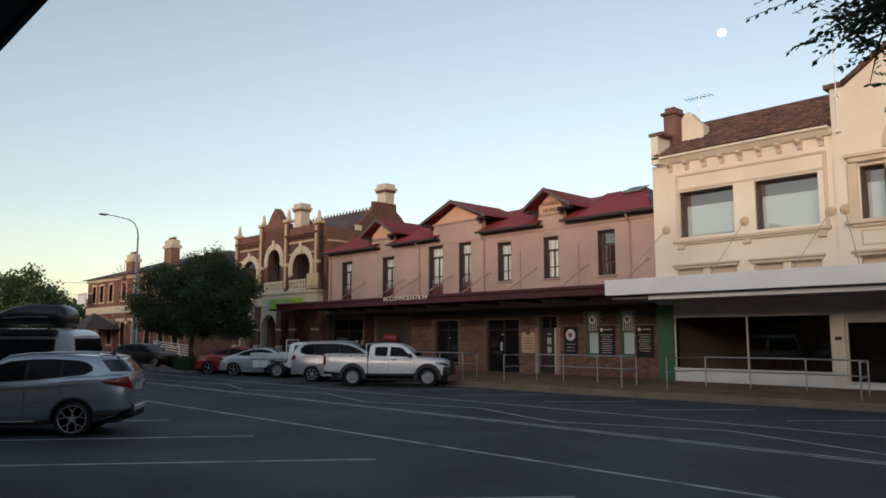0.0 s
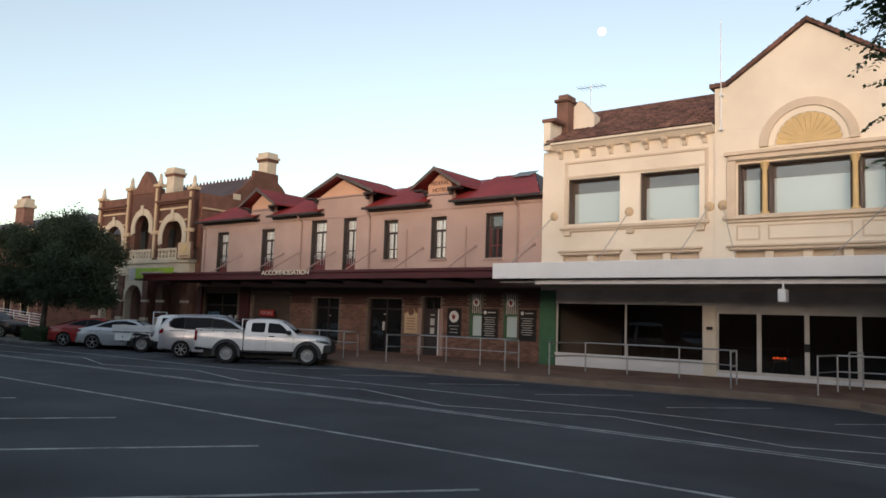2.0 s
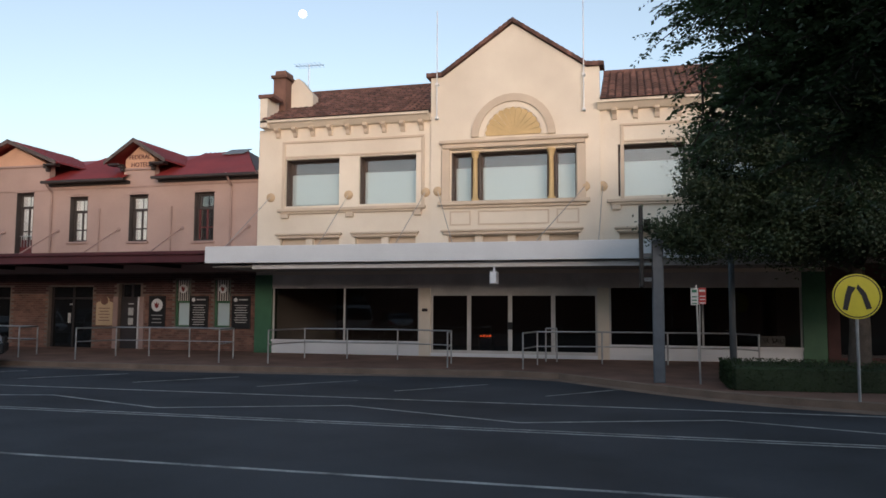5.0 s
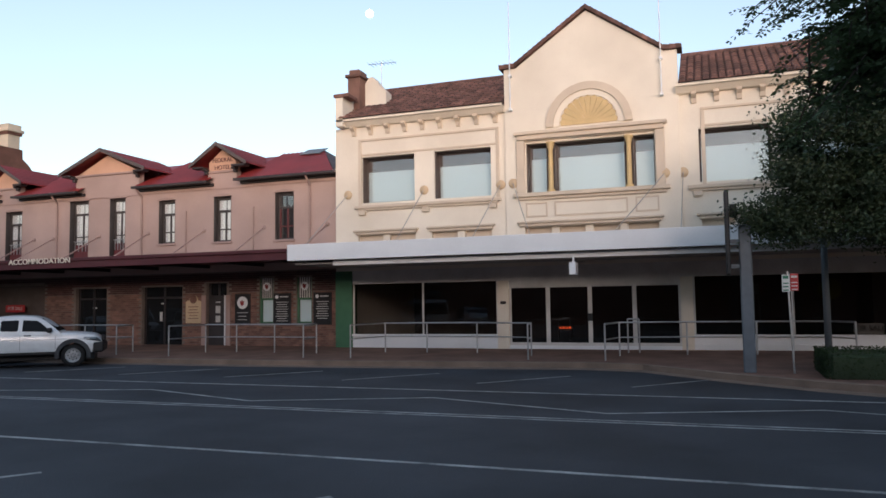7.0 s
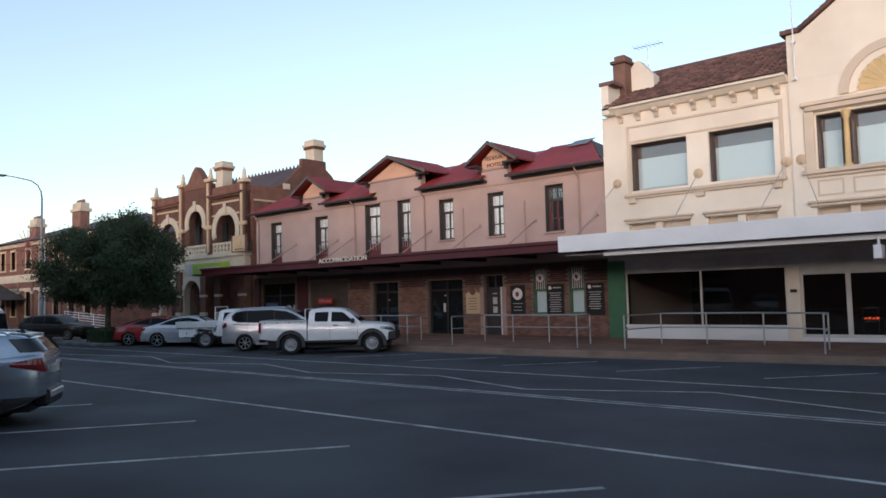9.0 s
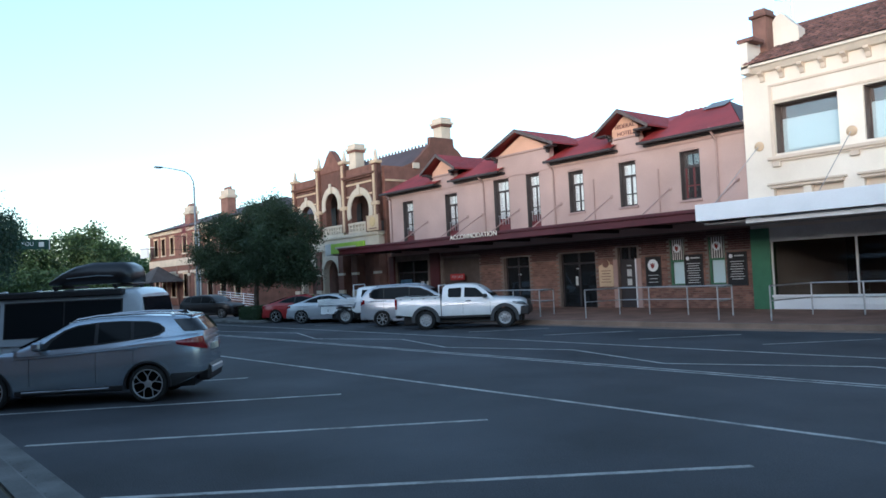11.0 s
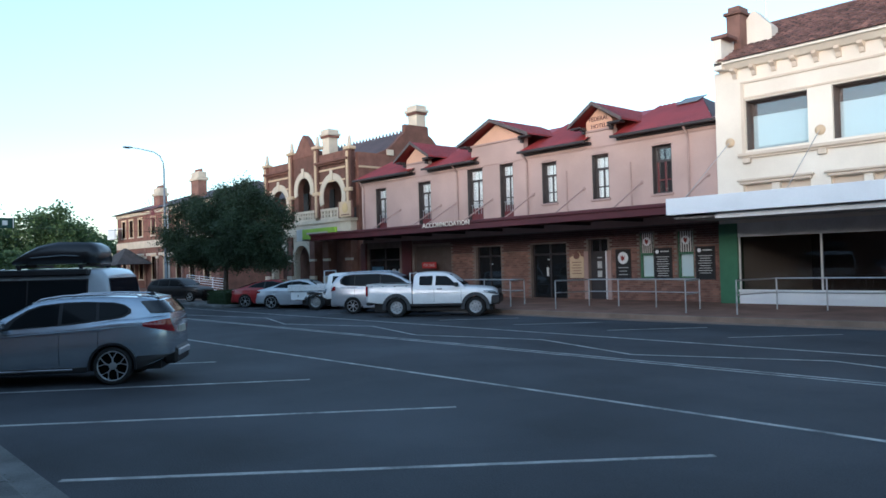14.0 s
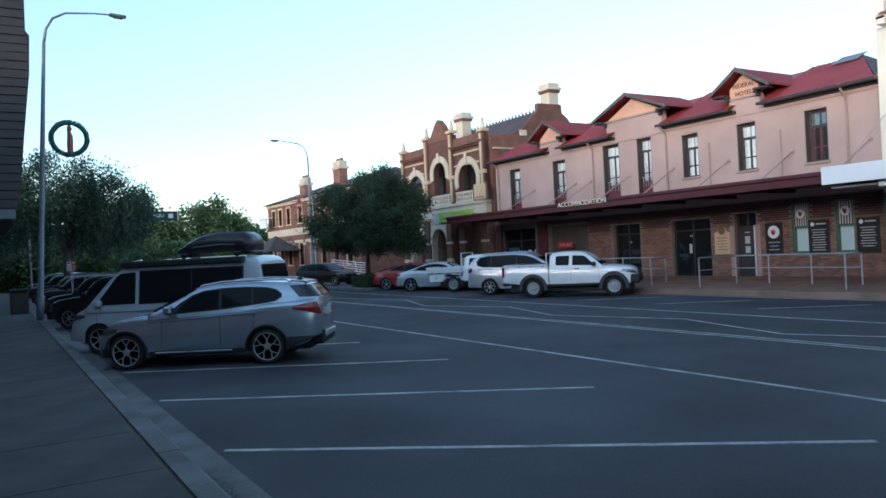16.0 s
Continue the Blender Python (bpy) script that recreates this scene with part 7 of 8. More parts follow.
hedge("hedge", "low clipped hedge on the parking island", -39.0, -36.9, 17.2, 18.6, 0.16, 0.85, 42)


# ---- street furniture ----
def street_lamp(label, base, h, reach, decor):
    p = thing("street_lamp", label, "street lamp", at=base)
    bm = bmesh.new()
    tube(bm, [(0, 0, 0), (0, 0, 0.9), (0, 0, 0.92), (0, 0, h * 0.55), (0, 0, h - 1.3)], [0.13, 0.13, 0.10, 0.085, 0.06], 12)
    part("pole", bm, M_POLE, p, "galvanised steel pole", True)
    bm = bmesh.new()
    sg = 1 if reach > 0 else -1
    pts = [(0, 0, h - 1.3), (0, 0.06 * sg, h - 0.8), (0, 0.28 * sg, h - 0.35), (0, 0.7 * sg, h - 0.08), (0, 1.2 * sg, h), (0, 1.2 * sg + (reach * 0.85 - 1.2 * sg) * 0.5, h + 0.08), (0, reach * 0.85, h + 0.12)]
    tube(bm, pts, [0.055, 0.05, 0.045, 0.04, 0.035, 0.032, 0.03], 8)
    part("arm", bm, M_POLE, p, "", True)
    y = reach * 0.85
    bm = boxes((-0.12, 0.12, min(y, y + 0.62 * sg), max(y, y + 0.62 * sg), h + 0.07, h + 0.18), bevel=0.035)
    hd = part("lamp_head", bm, M_GREYPOST, p, "grey lamp head, unlit")
    part("lens", boxes((-0.08, 0.08, min(y + 0.15 * sg, y + 0.5 * sg), max(y + 0.15 * sg, y + 0.5 * sg), h + 0.03, h + 0.07), bevel=0.01), M_HEAD, hd)
    part("base_plate", boxes((-0.2, 0.2, -0.2, 0.2, 0, 0.02)), M_POLE, p)
    return p


lamp1 = street_lamp("tall curved steel street lamp by the near kerb", (-31.4, 1.40, 0.17), 11.6, 2.6, True)
lamp2 = street_lamp("tall curved steel street lamp beyond the arched building", (-55.6, 21.4, 0.17), 10.7, -2.7, True)
lamp1.rotation_euler.x = -radians(3.2)
# festive wreath on the near lamp
M_TINSEL = material("green_tinsel", (0.03, 0.11, 0.09), 0.5, 0.2, 0.4, 10, 60, 0.4)
M_REDTINSEL = material("red_tinsel", (0.32, 0.10, 0.10), 0.5, 0.2, 0.4, 10, 60, 0.4)


def wreath(at, r, cm):
    w = thing("wreath", "festive tinsel wreath on a lamp bracket", "decoration", at=at)
    bm = bmesh.new()
    n, rng2 = 60, random.Random(4)
    pts = [(0, r * math.cos(2 * math.pi * k / n) * (1 + 0.02 * rng2.random()), r * math.sin(2 * math.pi * k / n) * (1 + 0.02 * rng2.random())) for k in range(n)]
    for a, b in zip(pts, pts[1:] + pts[:1]):
        tube(bm, [a, b], [0.09 + 0.02 * rng2.random(), 0.09 + 0.02 * rng2.random()], 7)
    part("tinsel_ring", bm, M_TINSEL, w)
    bm = bmesh.new()
    tube(bm, [(0, 0.02, -r), (0, 0.02, -r * 0.3), (0, 0.03, 0.15 * r), (0, 0.0, 0.45 * r), (0, 0.02, 0.6 * r), (0, 0, r * 0.95)], [0.1, 0.11, 0.10, 0.06, 0.09, 0.03], 8)
    part("candle", bm, cm, w, "red tinsel candle shape")
    bm = bmesh.new()
    tube(bm, [(0, 0, r), (0, -r - 0.25, r), (0, -r - 0.25, -r), (0, 0, -r)], 0.015, 5)
    part("bracket", bm, M_STEEL, w)
    return w


wreath((-31.4, 2.66, 6.90), 0.60, M_REDTINSEL)
w2 = thing("lamp_ornament", "pale pink tinsel star on the far lamp", "decoration", at=(-55.6, 20.5, 6.3))
for k in range(8):
    a = math.pi * k / 8
    bm = bmesh.new()
    tube(bm, [(0, -0.85 * math.cos(a), -1.1 * math.sin(a)), (0, 0.85 * math.cos(a), 1.1 * math.sin(a))], 0.025, 5)
    part("tinsel_rod", bm, M_REDTINSEL, w2)


def rail_run(label, pts, zg, top=1.0, mids=(0.55,)):
    """A pedestrian rail of galvanised tube: posts at the points, rails between."""
    r = thing("handrail", label, "railing", group="footpath railings")
    for x, y in pts:
        bm = bmesh.new()
        tube(bm, [(x, y, zg - 0.05), (x, y, zg + top)], 0.026, 8)
        part("post", bm, M_STEEL, r)
    for (x0, y0), (x1, y1) in zip(pts, pts[1:]):
        for h in (top, *mids):
            bm = bmesh.new()
            tube(bm, [(x0, y0, zg + h), (x1, y1, zg + h)], 0.026 if h == top else 0.018, 8)
            part("rail", bm, M_STEEL, r)
    return r


RL = "galvanised tube handrail beside the footpath"
rail_run(RL, [(-18.55, 21.75), (-18.1, 23.2), (-16.9, 23.4), (-15.3, 23.4), (-13.55, 23.3), (-13.25, 21.9)], 0.24)
rail_run(RL, [(-26.2, 23.2), (-23.8, 23.2), (-21.35, 23.1), (-21.1, 22.0)], 0.24)
rail_run(RL, [(-11.55, 21.95), (-11.2, 23.9), (-9.7, 24.0), (-7.95, 24.1), (-5.95, 23.4), (-5.75, 22.1)], 0.25)
rail_run(RL, [(-3.5, 22.2), (-3.25, 23.6), (-1.3, 24.0), (0.65, 24.1), (2.6, 24.1), (3.1, 23.2)], 0.25)
rail_run(RL, [(-3.1, 24.6), (-2.75, 24.6)], 0.28, 1.05, ())
# crossing pole and its side-on sign
cp = thing("crossing_pole", "broad grey pole beside the pedestrian crossing", "pole", at=(0.25, 19.55, 0.16))
part("pole", boxes((-0.14, 0.14, -0.12, 0.12, 0.0, 3.55), bevel=0.03), M_GREYPOST, cp)
part("sign_blade", boxes((-0.44, -0.34, -0.5, 0.35, 2.35, 4.35), bevel=0.02), M_BLACK, cp, "dark sign seen edge-on")
part("bracket", boxes((-0.34, -0.14, -0.06, 0.06, 3.1, 3.2), (-0.34, -0.14, -0.06, 0.06, 2.5, 2.6)), M_GREYPOST, cp)
part("lamp_box", boxes((-0.32, -0.16, -0.15, 0.15, 3.75, 4.05), bevel=0.02), M_BLACK, cp)
M_SIGNWHITE = material("sign_white", (0.62, 0.64, 0.62), 0.4, 0, 0.06, 6, 40, 0.0)
M_SIGNRED = material("sign_red", (0.42, 0.03, 0.03), 0.4, 0, 0.1, 6, 40, 0.0)
M_SIGNGREEN = material("sign_green", (0.02, 0.16, 0.09), 0.4, 0, 0.1, 6, 40, 0.0)


def parking_sign(at, turn, halves):
    s = thing("parking_sign", "parking sign plates on slim steel posts", "sign", at=(0, 0, 0))
    bm = bmesh.new()
    tube(bm, [(0.04, 0.02, 0), (-0.02, 0.02, 2.4)], 0.025, 7)
    part("post", bm, M_STEEL, s)
    bm = bmesh.new()
    tube(bm, [(0.045, 0.05, 0), (0.06, 0.03, 2.3)], 0.015, 7)
    part("post", bm, M_STEEL, s)
    part("plate", boxes((-0.15, 0.02, -0.02, 0.0, 1.92, 2.32)), M_SIGNWHITE, s, "white plate with green bars")
    part("plate", boxes((0.03, 0.20, -0.02, 0.0, 1.94, 2.34)), halves, s, "red plate with pale bars")
    for z, h in ((2.22, 0.07), (2.10, 0.03), (2.02, 0.03), (1.94, 0.03)):
        part("text_bar", boxes((-0.13, -0.01, -0.024, -0.02, z, z + h)), M_SIGNGREEN, s)
        part("text_bar", boxes((0.05, 0.18, -0.024, -0.02, z + 0.02, z + h * 0.7 + 0.02)), M_SIGNWHITE, s)
    s.matrix_world = pose(*at, 0, 0, turn)
    return s


parking_sign((1.15, 19.3, 0.16), 4, M_SIGNRED)
parking_sign((-36.6, 2.9, 0.0), 78, M_SIGNRED)
pl = thing("awning_pole", "slim grey pole by the shop awning", "pole", at=(2.25, 21.9, 0.17))
bm = bmesh.new()
tube(bm, [(0, 0, 0), (0, 0, 6.0)], [0.09, 0.075], 10)
part("pole", bm, M_GREYPOST, pl, "", True)
part("cap", boxes((-0.1, 0.1, -0.1, 0.1, 5.98, 6.06)), M_GREYPOST, pl)
ys = thing("crossing_sign", "round yellow crossing sign with a plain black mark", "sign", at=(3.98, 16.8, 0.16))
bm = bmesh.new()
tube(bm, [(0, 0.05, 0), (0, 0.05, 2.5)], 0.03, 8)
part("post", bm, M_STEEL, ys)
M_YELLOW = material("sign_yellow", (0.70, 0.60, 0.03), 0.45, 0, 0.05, 5, 40, 0.0)
bm = bmesh.new()
lathe(bm, [(0.45, 0.0), (0.45, -0.02)], (0, 0, 2.09), 'y', 28)
part("disc", bm, M_YELLOW, ys)
bm = bmesh.new()
prism(bm, [(-0.27, 1.83), (-0.18, 1.81), (-0.10, 2.13), (-0.02, 2.27), (-0.16, 2.31), (-0.22, 2.11)], -0.027, -0.021)
part("mark", bm, M_BLACK, ys)
bm = bmesh.new()
prism(bm, [(0.16, 1.83), (0.26, 1.85), (0.16, 2.17), (0.02, 2.33), (-0.01, 2.25), (0.08, 2.11)], -0.027, -0.021)
part("mark", bm, M_BLACK, ys)
bm = bmesh.new()
ring(bm, 0, 2.09, 0.405, 0.425, -0.026, -0.021, 32, 360, 0)
part("rim_line", bm, M_BLACK, ys)
bin_ = thing("litter_bin", "dark brown street litter bin on the footpath", "bin", at=(-37.6, 0.9, 0.17))
part("body", boxes((-0.35, 0.35, -0.35, 0.35, 0.0, 0.95), bevel=0.04), M_DARKTRIM, bin_)
part("lid", boxes((-0.38, 0.38, -0.38, 0.38, 0.95, 1.08), bevel=0.04), M_BLACK, bin_)
M_BANNER = material("banner_green", (0.012, 0.05, 0.035), 0.7, 0, 0.15, 4, 50, 0.05)
bn = thing("street_banner", "green banner with white lettering strung between poles", "banner")
part("printed_mark", boxes((-53.998, -53.992, 10.45, 10.75, 5.15, 5.45)), M_SIGNWHITE, bn)
part("end_batten", boxes((-54.03, -53.99, 11.05, 11.10, 4.98, 5.62)), M_SIGNWHITE, bn)
part("cloth", boxes((-54.02, -54.0, 9.2, 11.05, 4.98, 5.62)), M_BANNER, bn)
lettering("letters", "YOU", 0.34, 0.004, M_SIGNWHITE, pose(-53.98, 9.80, 5.32, 90, 0, 90), bn)
bm = bmesh.new()
tube(bm, [(-54.01, 2.0, 5.8), (-54.01, 9.2, 5.60), (-54.01, 11.05, 5.60), (-54.01, 21.0, 5.8)], 0.012, 5)
tube(bm, [(-54.01, 2.0, 4.8), (-54.01, 9.2, 5.0), (-54.01, 11.05, 5.0), (-54.01, 21.0, 4.8)], 0.012, 5)
part("wire", bm, M_BLACK, bn)
for y in (2.0, 21.0):
    bm = bmesh.new()
    tube(bm, [(-54.01, y, 0), (-54.01, y, 6.6)], 0.06, 8)
    part("pole", bm, M_STEEL, bn)

# rooftop things
an = thing("tv_antenna", "thin metal television aerial on the cream roof", "antenna", at=(-12.75, 27.2, 9.9))
bm = bmesh.new()
tube(bm, [(0, 0, 0), (0, 0, 1.75)], 0.018, 6)
tube(bm, [(-0.6, 0, 1.7), (0.6, 0.1, 1.7)], 0.013, 5)
for i in range(7):
    tube(bm, [(-0.5 + i * 0.17, -0.3, 1.7), (-0.5 + i * 0.17, 0.35, 1.7)], 0.008, 4)
part("aerial", bm, M_STEEL, an)
for x in (-6.95, -1.85):
    fp = thing("flagpole", "slim white flagpole fixed to the gable", "flagpole", at=(x, 25.25, 8.6))
    bm = bmesh.new()
    tube(bm, [(0, 0, 0), (0, 0, 3.9)], [0.024, 0.014], 8)
    part("pole", bm, M_WHITE, fp)
    part("bracket", boxes((-0.05, 0.05, -0.05, 0.16, 0.0, 0.08)), M_WHITE, fp)
    part("bracket", boxes((-0.05, 0.05, -0.05, 0.16, 1.2, 1.28)), M_WHITE, fp)
bm = bmesh.new()
bmesh.ops.create_uvsphere(bm, u_segments=24, v_segments=16, radius=18.0)
mo = solid("moon", bm, glow("moonlight", (1.0, 0.97, 0.92), 1.6), "pale full moon in the evening sky", "moon", "structure", smooth=True)
mo.location = (-1359.0, 2876.0, 1256.0)


# ---- hotel front: bricks, boards, notices ----
def brick_rows(bm, x0, x1, y, z0, z1, holes, depth=0.012, bl=0.23, bh=0.076, joint=0.010, seed=1):
    """Bricks in stretcher bond proud of a mortar wall, left out where the holes are."""
    rr = random.Random(seed)
    row, z = 0, z0
    while z + bh <= z1:
        x = x0 - (0.5 * bl if row % 2 else 0)
        while x < x1:
            a, b = max(x, x0), min(x + bl, x1)
            if b - a > 0.04 and not any(h[0] - 0.001 < b and a < h[1] + 0.001 and h[2] < z + bh and z < h[3] for h in holes):
                d = depth + rr.uniform(-0.004, 0.004)
                v = [bm.verts.new(p) for p in ((a, y, z), (b, y, z), (b, y, z + bh), (a, y, z + bh), (a + 0.004, y - d, z + 0.004), (b - 0.004, y - d, z + 0.004), (b - 0.004, y - d, z + bh - 0.004), (a + 0.004, y - d, z + bh - 0.004))]
                for q in ((4, 5, 6, 7), (0, 1, 5, 4), (1, 2, 6, 5), (2, 3, 7, 6), (3, 0, 4, 7)):
                    bm.faces.new([v[i] for i in q])
            x += bl + joint
        z += bh + joint
        row += 1
    return bm


bm = bmesh.new()
HH = [(a, b, z0 - 0.05, z1 + 0.05) for a, b, z0, z1 in GH] + [(-36.8, -32.05, 0, 4)]
brick_rows(bm, -32.0, -13.98, HY + 0.03, 0.22, 2.47, HH, seed=3)
tagged(part("brickwork", bm, M_OLDBRICK, hotel, "brown face brick with pale joints"), kind="stuff")
# same bond in a darker brick colour, from 2.475 m up to the awning
bm = bmesh.new()
brick_rows(bm, -32.0, -13.98, HY + 0.03, 2.475, 3.3, HH, seed=4)
tagged(part("upper_brickwork", bm, M_DARKBRICK, hotel, "darker red-brown brick band below the awning"), kind="stuff")
M_BOARD = material("blackboard", (0.012, 0.012, 0.013), 0.6, 0, 0.2, 4, 40, 0.02)
M_CHALK = material("chalk_white", (0.50, 0.50, 0.48), 0.8, 0, 0.2, 9, 60, 0.0)
for x0, x1, lines in ((-18.68, -18.02, 3), (-16.88, -16.15, 9), (-15.08, -14.36, 8)):
    bd = thing("menu_board", "black menu board with unreadable white lines", "sign", group="menu boards", at=(0, 0, 0))
    part("panel", boxes((x0, x1, HY - 0.035, HY + 0.0, 1.17, 2.36), bevel=0.006), M_BOARD, bd)
    part("frame", boxes((x0 - 0.03, x0, HY - 0.045, HY + 0.0, 1.14, 2.39), (x1, x1 + 0.03, HY - 0.045, HY + 0.0, 1.14, 2.39), (x0, x1, HY - 0.045, HY + 0.0, 1.14, 1.17), (x0, x1, HY - 0.045, HY + 0.0, 2.36, 2.39)), M_DARKTRIM, bd)
    big = lines == 3
    c = (x0 + x1) / 2
    bm = bmesh.new()
    lathe(bm, [(0.25 if big else 0.075, 0), (0.25 if big else 0.075, -0.008)], (c if big else x0 + 0.13, HY - 0.036, 2.03 if big else 2.24), 'y', 22)
    part("roundel", bm, M_WHITE, bd)
    if big:
        bm = bmesh.new()
        prism(bm, [(c - 0.09, 1.98), (c - 0.02, 1.90), (c + 0.06, 1.96), (c + 0.09, 2.12), (c + 0.03, 2.06), (c - 0.02, 2.16), (c - 0.05, 2.07), (c - 0.11, 2.12)], HY - 0.054, HY - 0.046)
        part("emblem", bm, M_REDIRON, bd)
    for i in range(lines):
        z = (1.62 if big else 2.02) - i * (0.14 if big else 0.092)
        k = 0.02 + 0.03 * ((i * 5) % 3)
        part("text_bar", boxes((x0 + 0.06 + k, x1 - 0.06 - k, HY - 0.040, HY - 0.036, z, z + 0.026)), M_CHALK, bd)
    if not big:
        part("text_bar", boxes((x0 + 0.26, x1 - 0.08, HY - 0.040, HY - 0.036, 2.22, 2.27)), M_CHALK, bd)
nb = thing("notice_board", "cream wall plaque with an arched top and crest", "sign")
bm = bmesh.new()
prism(bm, [(-21.12, 1.22), (-21.12, 2.10), (-21.0, 2.16), *arch_pts(-20.74, 2.16, 0.2, 10), (-20.48, 2.16), (-20.36, 2.10), (-20.36, 1.22)], HY - 0.04, HY + 0.02)
part("panel", bm, M_SAND, nb)
bm = bmesh.new()
lathe(bm, [(0.17, 0), (0.17, -0.012), (0.12, -0.02)], (-20.74, HY - 0.04, 2.2), 'y', 20)
part("crest", bm, M_OLDBRICK, nb)
for i in range(5):
    part("text_bar", boxes((-21.0 + 0.05 * (i % 2), -20.48 - 0.05 * (i % 2), HY - 0.045, HY - 0.041, 1.40 + 0.12 * i, 1.43 + 0.12 * i)), M_OLDBRICK, nb)
part("door_leaf", boxes((-20.05, -19.24, HY + 0.12, HY + 0.17, 0.25, 2.35)), M_DARKTRIM, hotel, "dark brown door")
part("door_edge", boxes((-19.30, -19.25, HY + 0.06, HY + 0.12, 0.25, 2.35)), M_WHITE, hotel, "white door edge strip")
for z0, z1 in ((2.05, 2.10), (1.62, 1.92), (1.25, 1.52)):
    part("door_notice", boxes((-19.75, -19.52, HY + 0.112, HY + 0.119, z0, z1)), M_CHALK, hotel, "small pale notice")
part("door_surround", boxes((-20.35, -20.15, HY - 0.03, HY + 0.03, 0.2, 2.36), (-19.15, -18.95, HY - 0.03, HY + 0.03, 0.2, 2.36)), M_MAUVETRIM, hotel)
for x, z, w, h in ((-22.6, 1.5, 0.14, 0.4), (-22.5, 2.05, 0.22, 0.06), (-26.2, 1.9, 0.22, 0.06), (-34.0, 1.5, 0.3, 0.5), (-33.5, 1.4, 0.22, 0.7)):
    part("window_notice", boxes((x - w / 2, x + w / 2, HY + 0.232, HY + 0.241, z - h / 2, z + h / 2)), M_CHALK, hotel, "pale paper notice")
M_BLUE = material("poster_blue", (0.06, 0.14, 0.24), 0.5, 0, 0.3, 4, 20, 0.0)
part("poster", boxes((-36.1, -35.0, HY + 0.232, HY + 0.241, 0.7, 1.9)), M_BLUE, hotel, "blue window poster")
for at, wd, mat in (((-30.45, 25.72, 1.92), 1.15, M_SIGNRED), ((3.83, 25.70, 0.98), 0.8, M_WHITEDIRT)):
    fs = thing("sale_sign", "for sale board fixed to the shopfront", "sign", at=at)
    part("board", boxes((-wd / 2, wd / 2, -0.02, 0.0, -0.16, 0.16)), mat, fs)
    lettering("letters", "FOR SALE", 0.21, 0.003, M_CHALK if mat == M_SIGNRED else M_BOARD, pose(0, -0.024, 0, 90, 0, 0), fs)
# small glowing bars added in the empty shop for red spots in its glass
dsp = thing("shop_display", "small red glowing bars inside the shop", "lamp", at=(-5.45, 26.6, 0.95))
for i in range(4):
    part("red_bar", boxes((-0.22 + i * 0.11, -0.15 + i * 0.11, 0, 0.02, 0, 0.05 + 0.02 * (i % 2))), glow("red_glow", (1.0, 0.13, 0.03), 2.0), dsp)
part("stand", boxes((-0.25, 0.25, 0.02, 0.2, -0.65, 0.0)), M_VOID, dsp)
# wall fixtures on the cream front
part("door_light", boxes((-7.5, -7.3, CY - 0.12, CY - 0.04, 1.85, 1.95), bevel=0.02), M_DARKTRIM, cream)

# ---- near side of the street ----
nearside = thing("brick_shops", "unseen brick shops behind the near footpath, height set to shade the street", "building", kind="structure")
# unseen wall behind the viewpoint, its height chosen to hold back low light
part("front_wall", boxes((-19.98, 60, -3.4, -3.0, 0.1, 6.7)), M_OLDBRICK, nearside)
part("front_wall", boxes((-200, -34, -3.4, -3.0, 0.1, 5.2)), M_OLDBRICK, nearside)
part("roof", boxes((-200, 60, -14, -3.4, 5.0, 5.2)), M_SLATE, nearside)
naw = thing("awning_near", "dark street awning over the near footpath", "awning", kind="structure")
part("deck", boxes((-5.4, 40, -3.0, 0.60, 3.80, 3.90)), M_DARKTRIM, naw)
part("fascia", boxes((-5.4, 40, 0.60, 0.645, 3.78, 4.15)), M_DARKTRIM, naw)
ver = thing("verandah_building", "dark brick two-storey building with upper verandah", "building")
part("end_wall", boxes((-34, -20.2, -6.0, 0.50, 3.45, 9.6)), M_DARKTRIM, ver)
bm = bmesh.new()
prism(bm, [(-3.0, 3.4), (0.55, 3.46), (0.66, 4.0), (0.78, 5.2), (0.94, 6.6), (0.98, 7.5), (0.90, 7.6), (0.92, 9.8), (-3.0, 9.8)], -20.2, -20.0, 'x')
part("verandah_end", bm, M_DARKTRIM, ver)
EDGE = [(3.4, 0.55), (3.46, 0.55), (4.0, 0.66), (5.2, 0.78), (6.6, 0.94), (7.5, 0.98), (7.6, 0.90), (9.8, 0.92)]
for i in range(31):
    z = 3.48 + i * 0.2
    y1 = interp(EDGE, z + 0.09)
    part("board", boxes((-20.0, -19.975 + 0.008 * (i % 3), -2.95, y1 - 0.03, z, z + 0.175), bevel=0.006), M_DARKTRIM, ver)
part("verandah_beam", boxes((-20.0, -19.94, -2.9, 0.52, 3.22, 3.44), bevel=0.01), M_GREYPOST, ver)
part("lower_front", boxes((-34, -20.0, -3.4, -3.0, 0.1, 3.45)), M_OLDBRICK, ver)
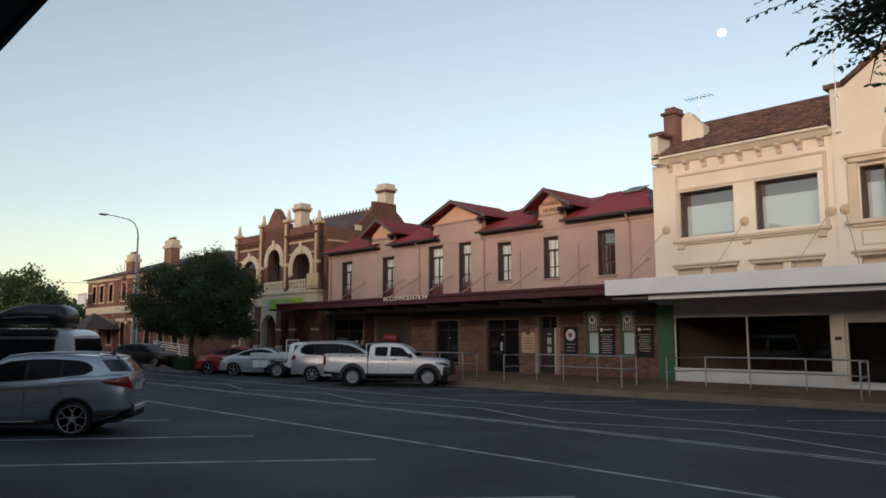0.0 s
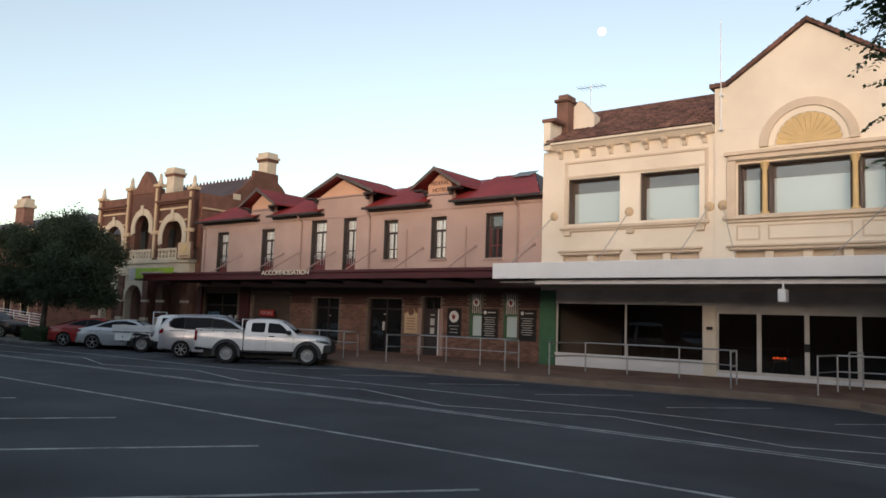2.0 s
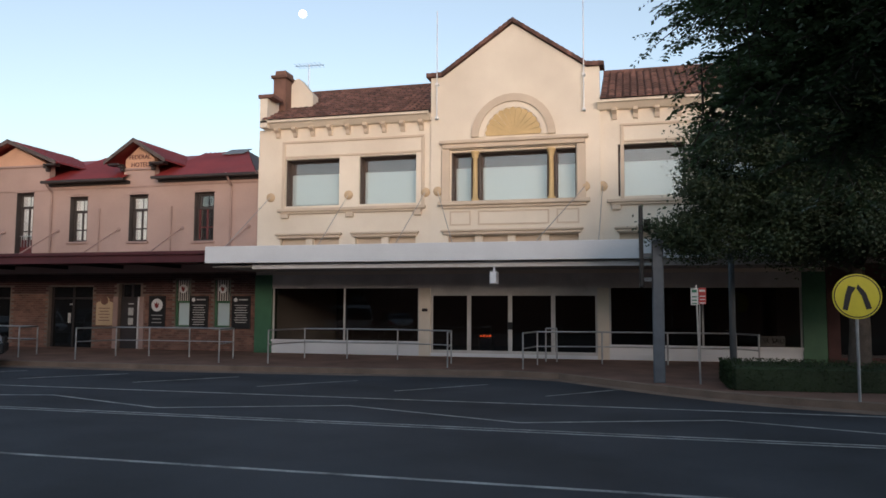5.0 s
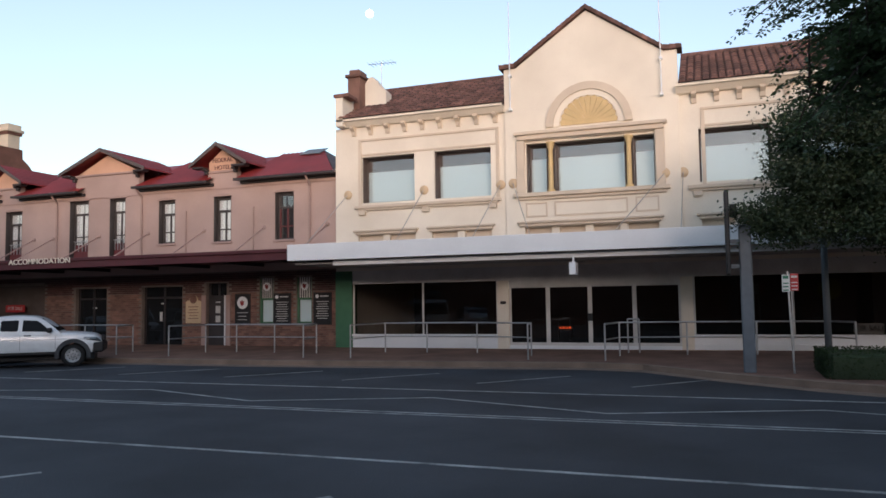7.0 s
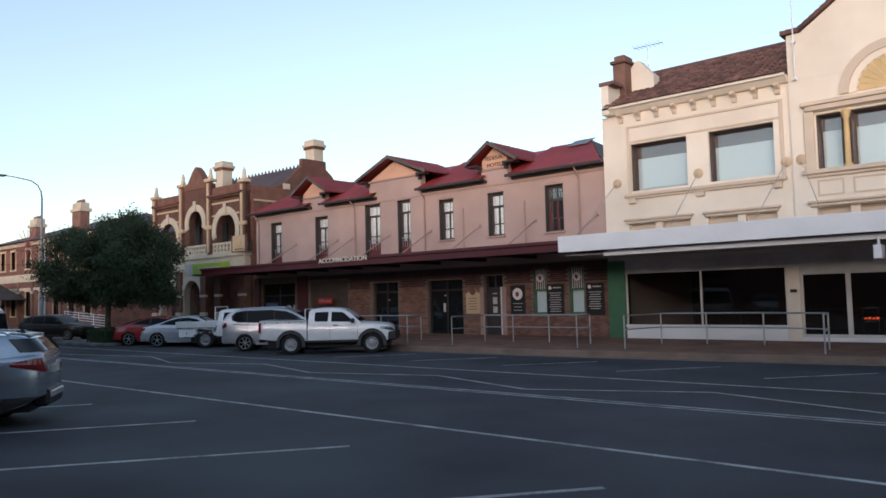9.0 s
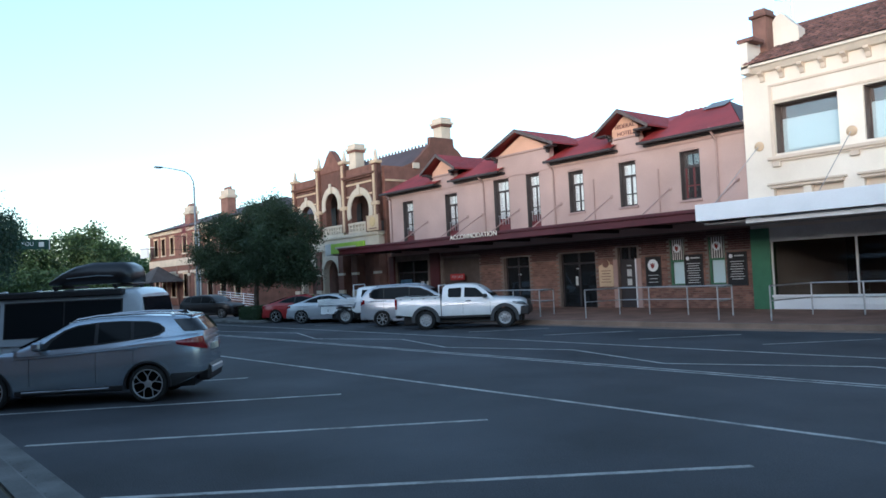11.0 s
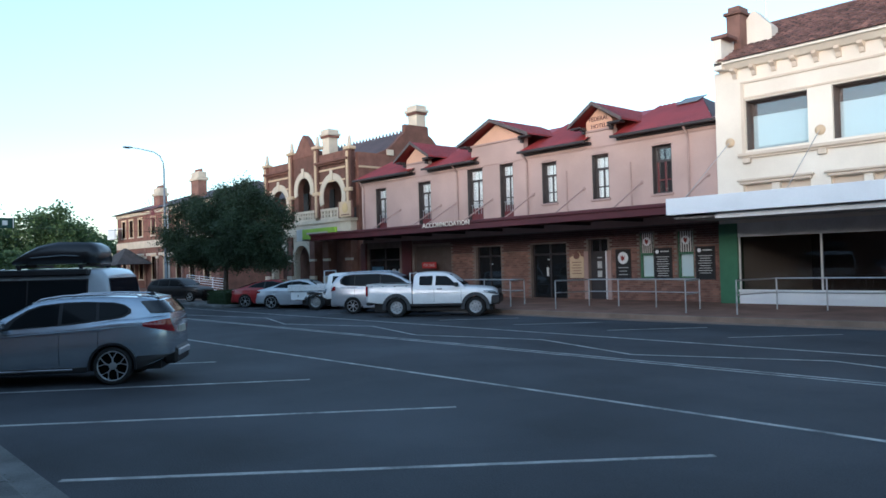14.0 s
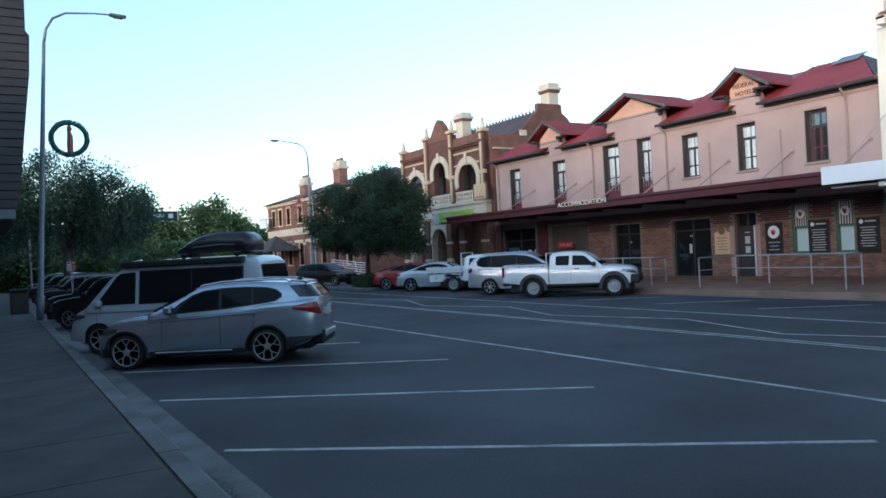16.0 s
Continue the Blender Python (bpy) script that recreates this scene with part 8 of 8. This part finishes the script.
# unseen neighbour added past the cream shop, coloured dark for the dimness there
nbr = thing("corner_building", "unseen building added beyond the cream shops, wall coloured dark", "building")
bm = bmesh.new()
wall_with_holes(bm, 5.45, 18, 0.2, 8.4, 25.6, 26.0, [(5.8, 9.4, 0.5, 2.9), (9.8, 13.4, 0.5, 2.9), (13.8, 17.4, 0.5, 2.9)])
part("wall", bm, M_DARKBRICK, nbr)
for x in (5.8, 9.8, 13.8):
    sw = part("shop_window", boxes((x, x + 3.6, 25.9, 25.94, 0.5, 2.9)), M_GLASS, nbr)
    part("frame", boxes((x, x + 3.6, 25.84, 25.9, 0.5, 0.58), (x, x + 0.06, 25.84, 25.9, 0.58, 2.9), (x + 3.54, x + 3.6, 25.84, 25.9, 0.58, 2.9)), M_DARKTRIM, sw)
part("awning_deck", boxes((5.5, 18, 22.2, 25.6, 3.4, 3.7)), M_SOFFIT, nbr)

# leaf litter in the near gutter
M_LITTER = material("dry_leaf_litter", (0.06, 0.05, 0.038), 0.95, 0, 0.5, 8, 60, 0.3, piece=0.3)
rng = np.random.default_rng(77)
n = 520
lx = np.where(rng.random(n) < 0.75, rng.normal(-5.9, 0.9, n), rng.uniform(-16, -1, n))
ly = 1.665 + np.abs(rng.normal(0, 0.045, n)) + np.where(rng.random(n) < 0.1, rng.uniform(0, 0.3, n), 0)
an_, ls = rng.uniform(0, 2 * math.pi, n), rng.uniform(0.008, 0.022, n)
dx, dy = np.cos(an_) * ls, np.sin(an_) * ls
lz = 0.009 + rng.uniform(0, 0.008, n)
tip = rng.uniform(0.0, 0.012, n)
vs = np.stack([np.stack([lx - dx, ly - dy, lz], 1), np.stack([lx + dy * 0.5, ly - dx * 0.5, lz + 0.003], 1), np.stack([lx + dx, ly + dy, lz + tip], 1), np.stack([lx - dy * 0.5, ly + dx * 0.5, lz + 0.003], 1)], 1).reshape(-1, 3)
ii = np.arange(n) * 4
me = bpy.data.meshes.new("leaf_litter")
me.from_pydata(vs.tolist(), [], np.stack([ii, ii + 1, ii + 2, ii + 3], 1).tolist())
me.materials.append(M_LITTER)
tagged(new("leaf_litter", me), "dry brown leaf litter along the gutter", "leaves", "", "stuff")

# entrance ramp rails before the arched building
ramp = thing("ramp_railing", "pale painted tube railing along an entrance ramp", "railing")
for k in range(6):
    bm = bmesh.new()
    tube(bm, [(-55.6, 23.0, 1.55 - 0.17 * k + 0.1), (-48.8, 23.0, 1.20 - 0.17 * k + 0.1)], 0.024, 6)
    part("rail", bm, M_WHITE, ramp)
for x in (-55.6, -53.4, -51.1, -48.8):
    bm = bmesh.new()
    tube(bm, [(x, 23.0, 0.15), (x, 23.0, 1.68 - (x + 55.6) * 0.051)], 0.03, 6)
    part("post", bm, M_WHITE, ramp)
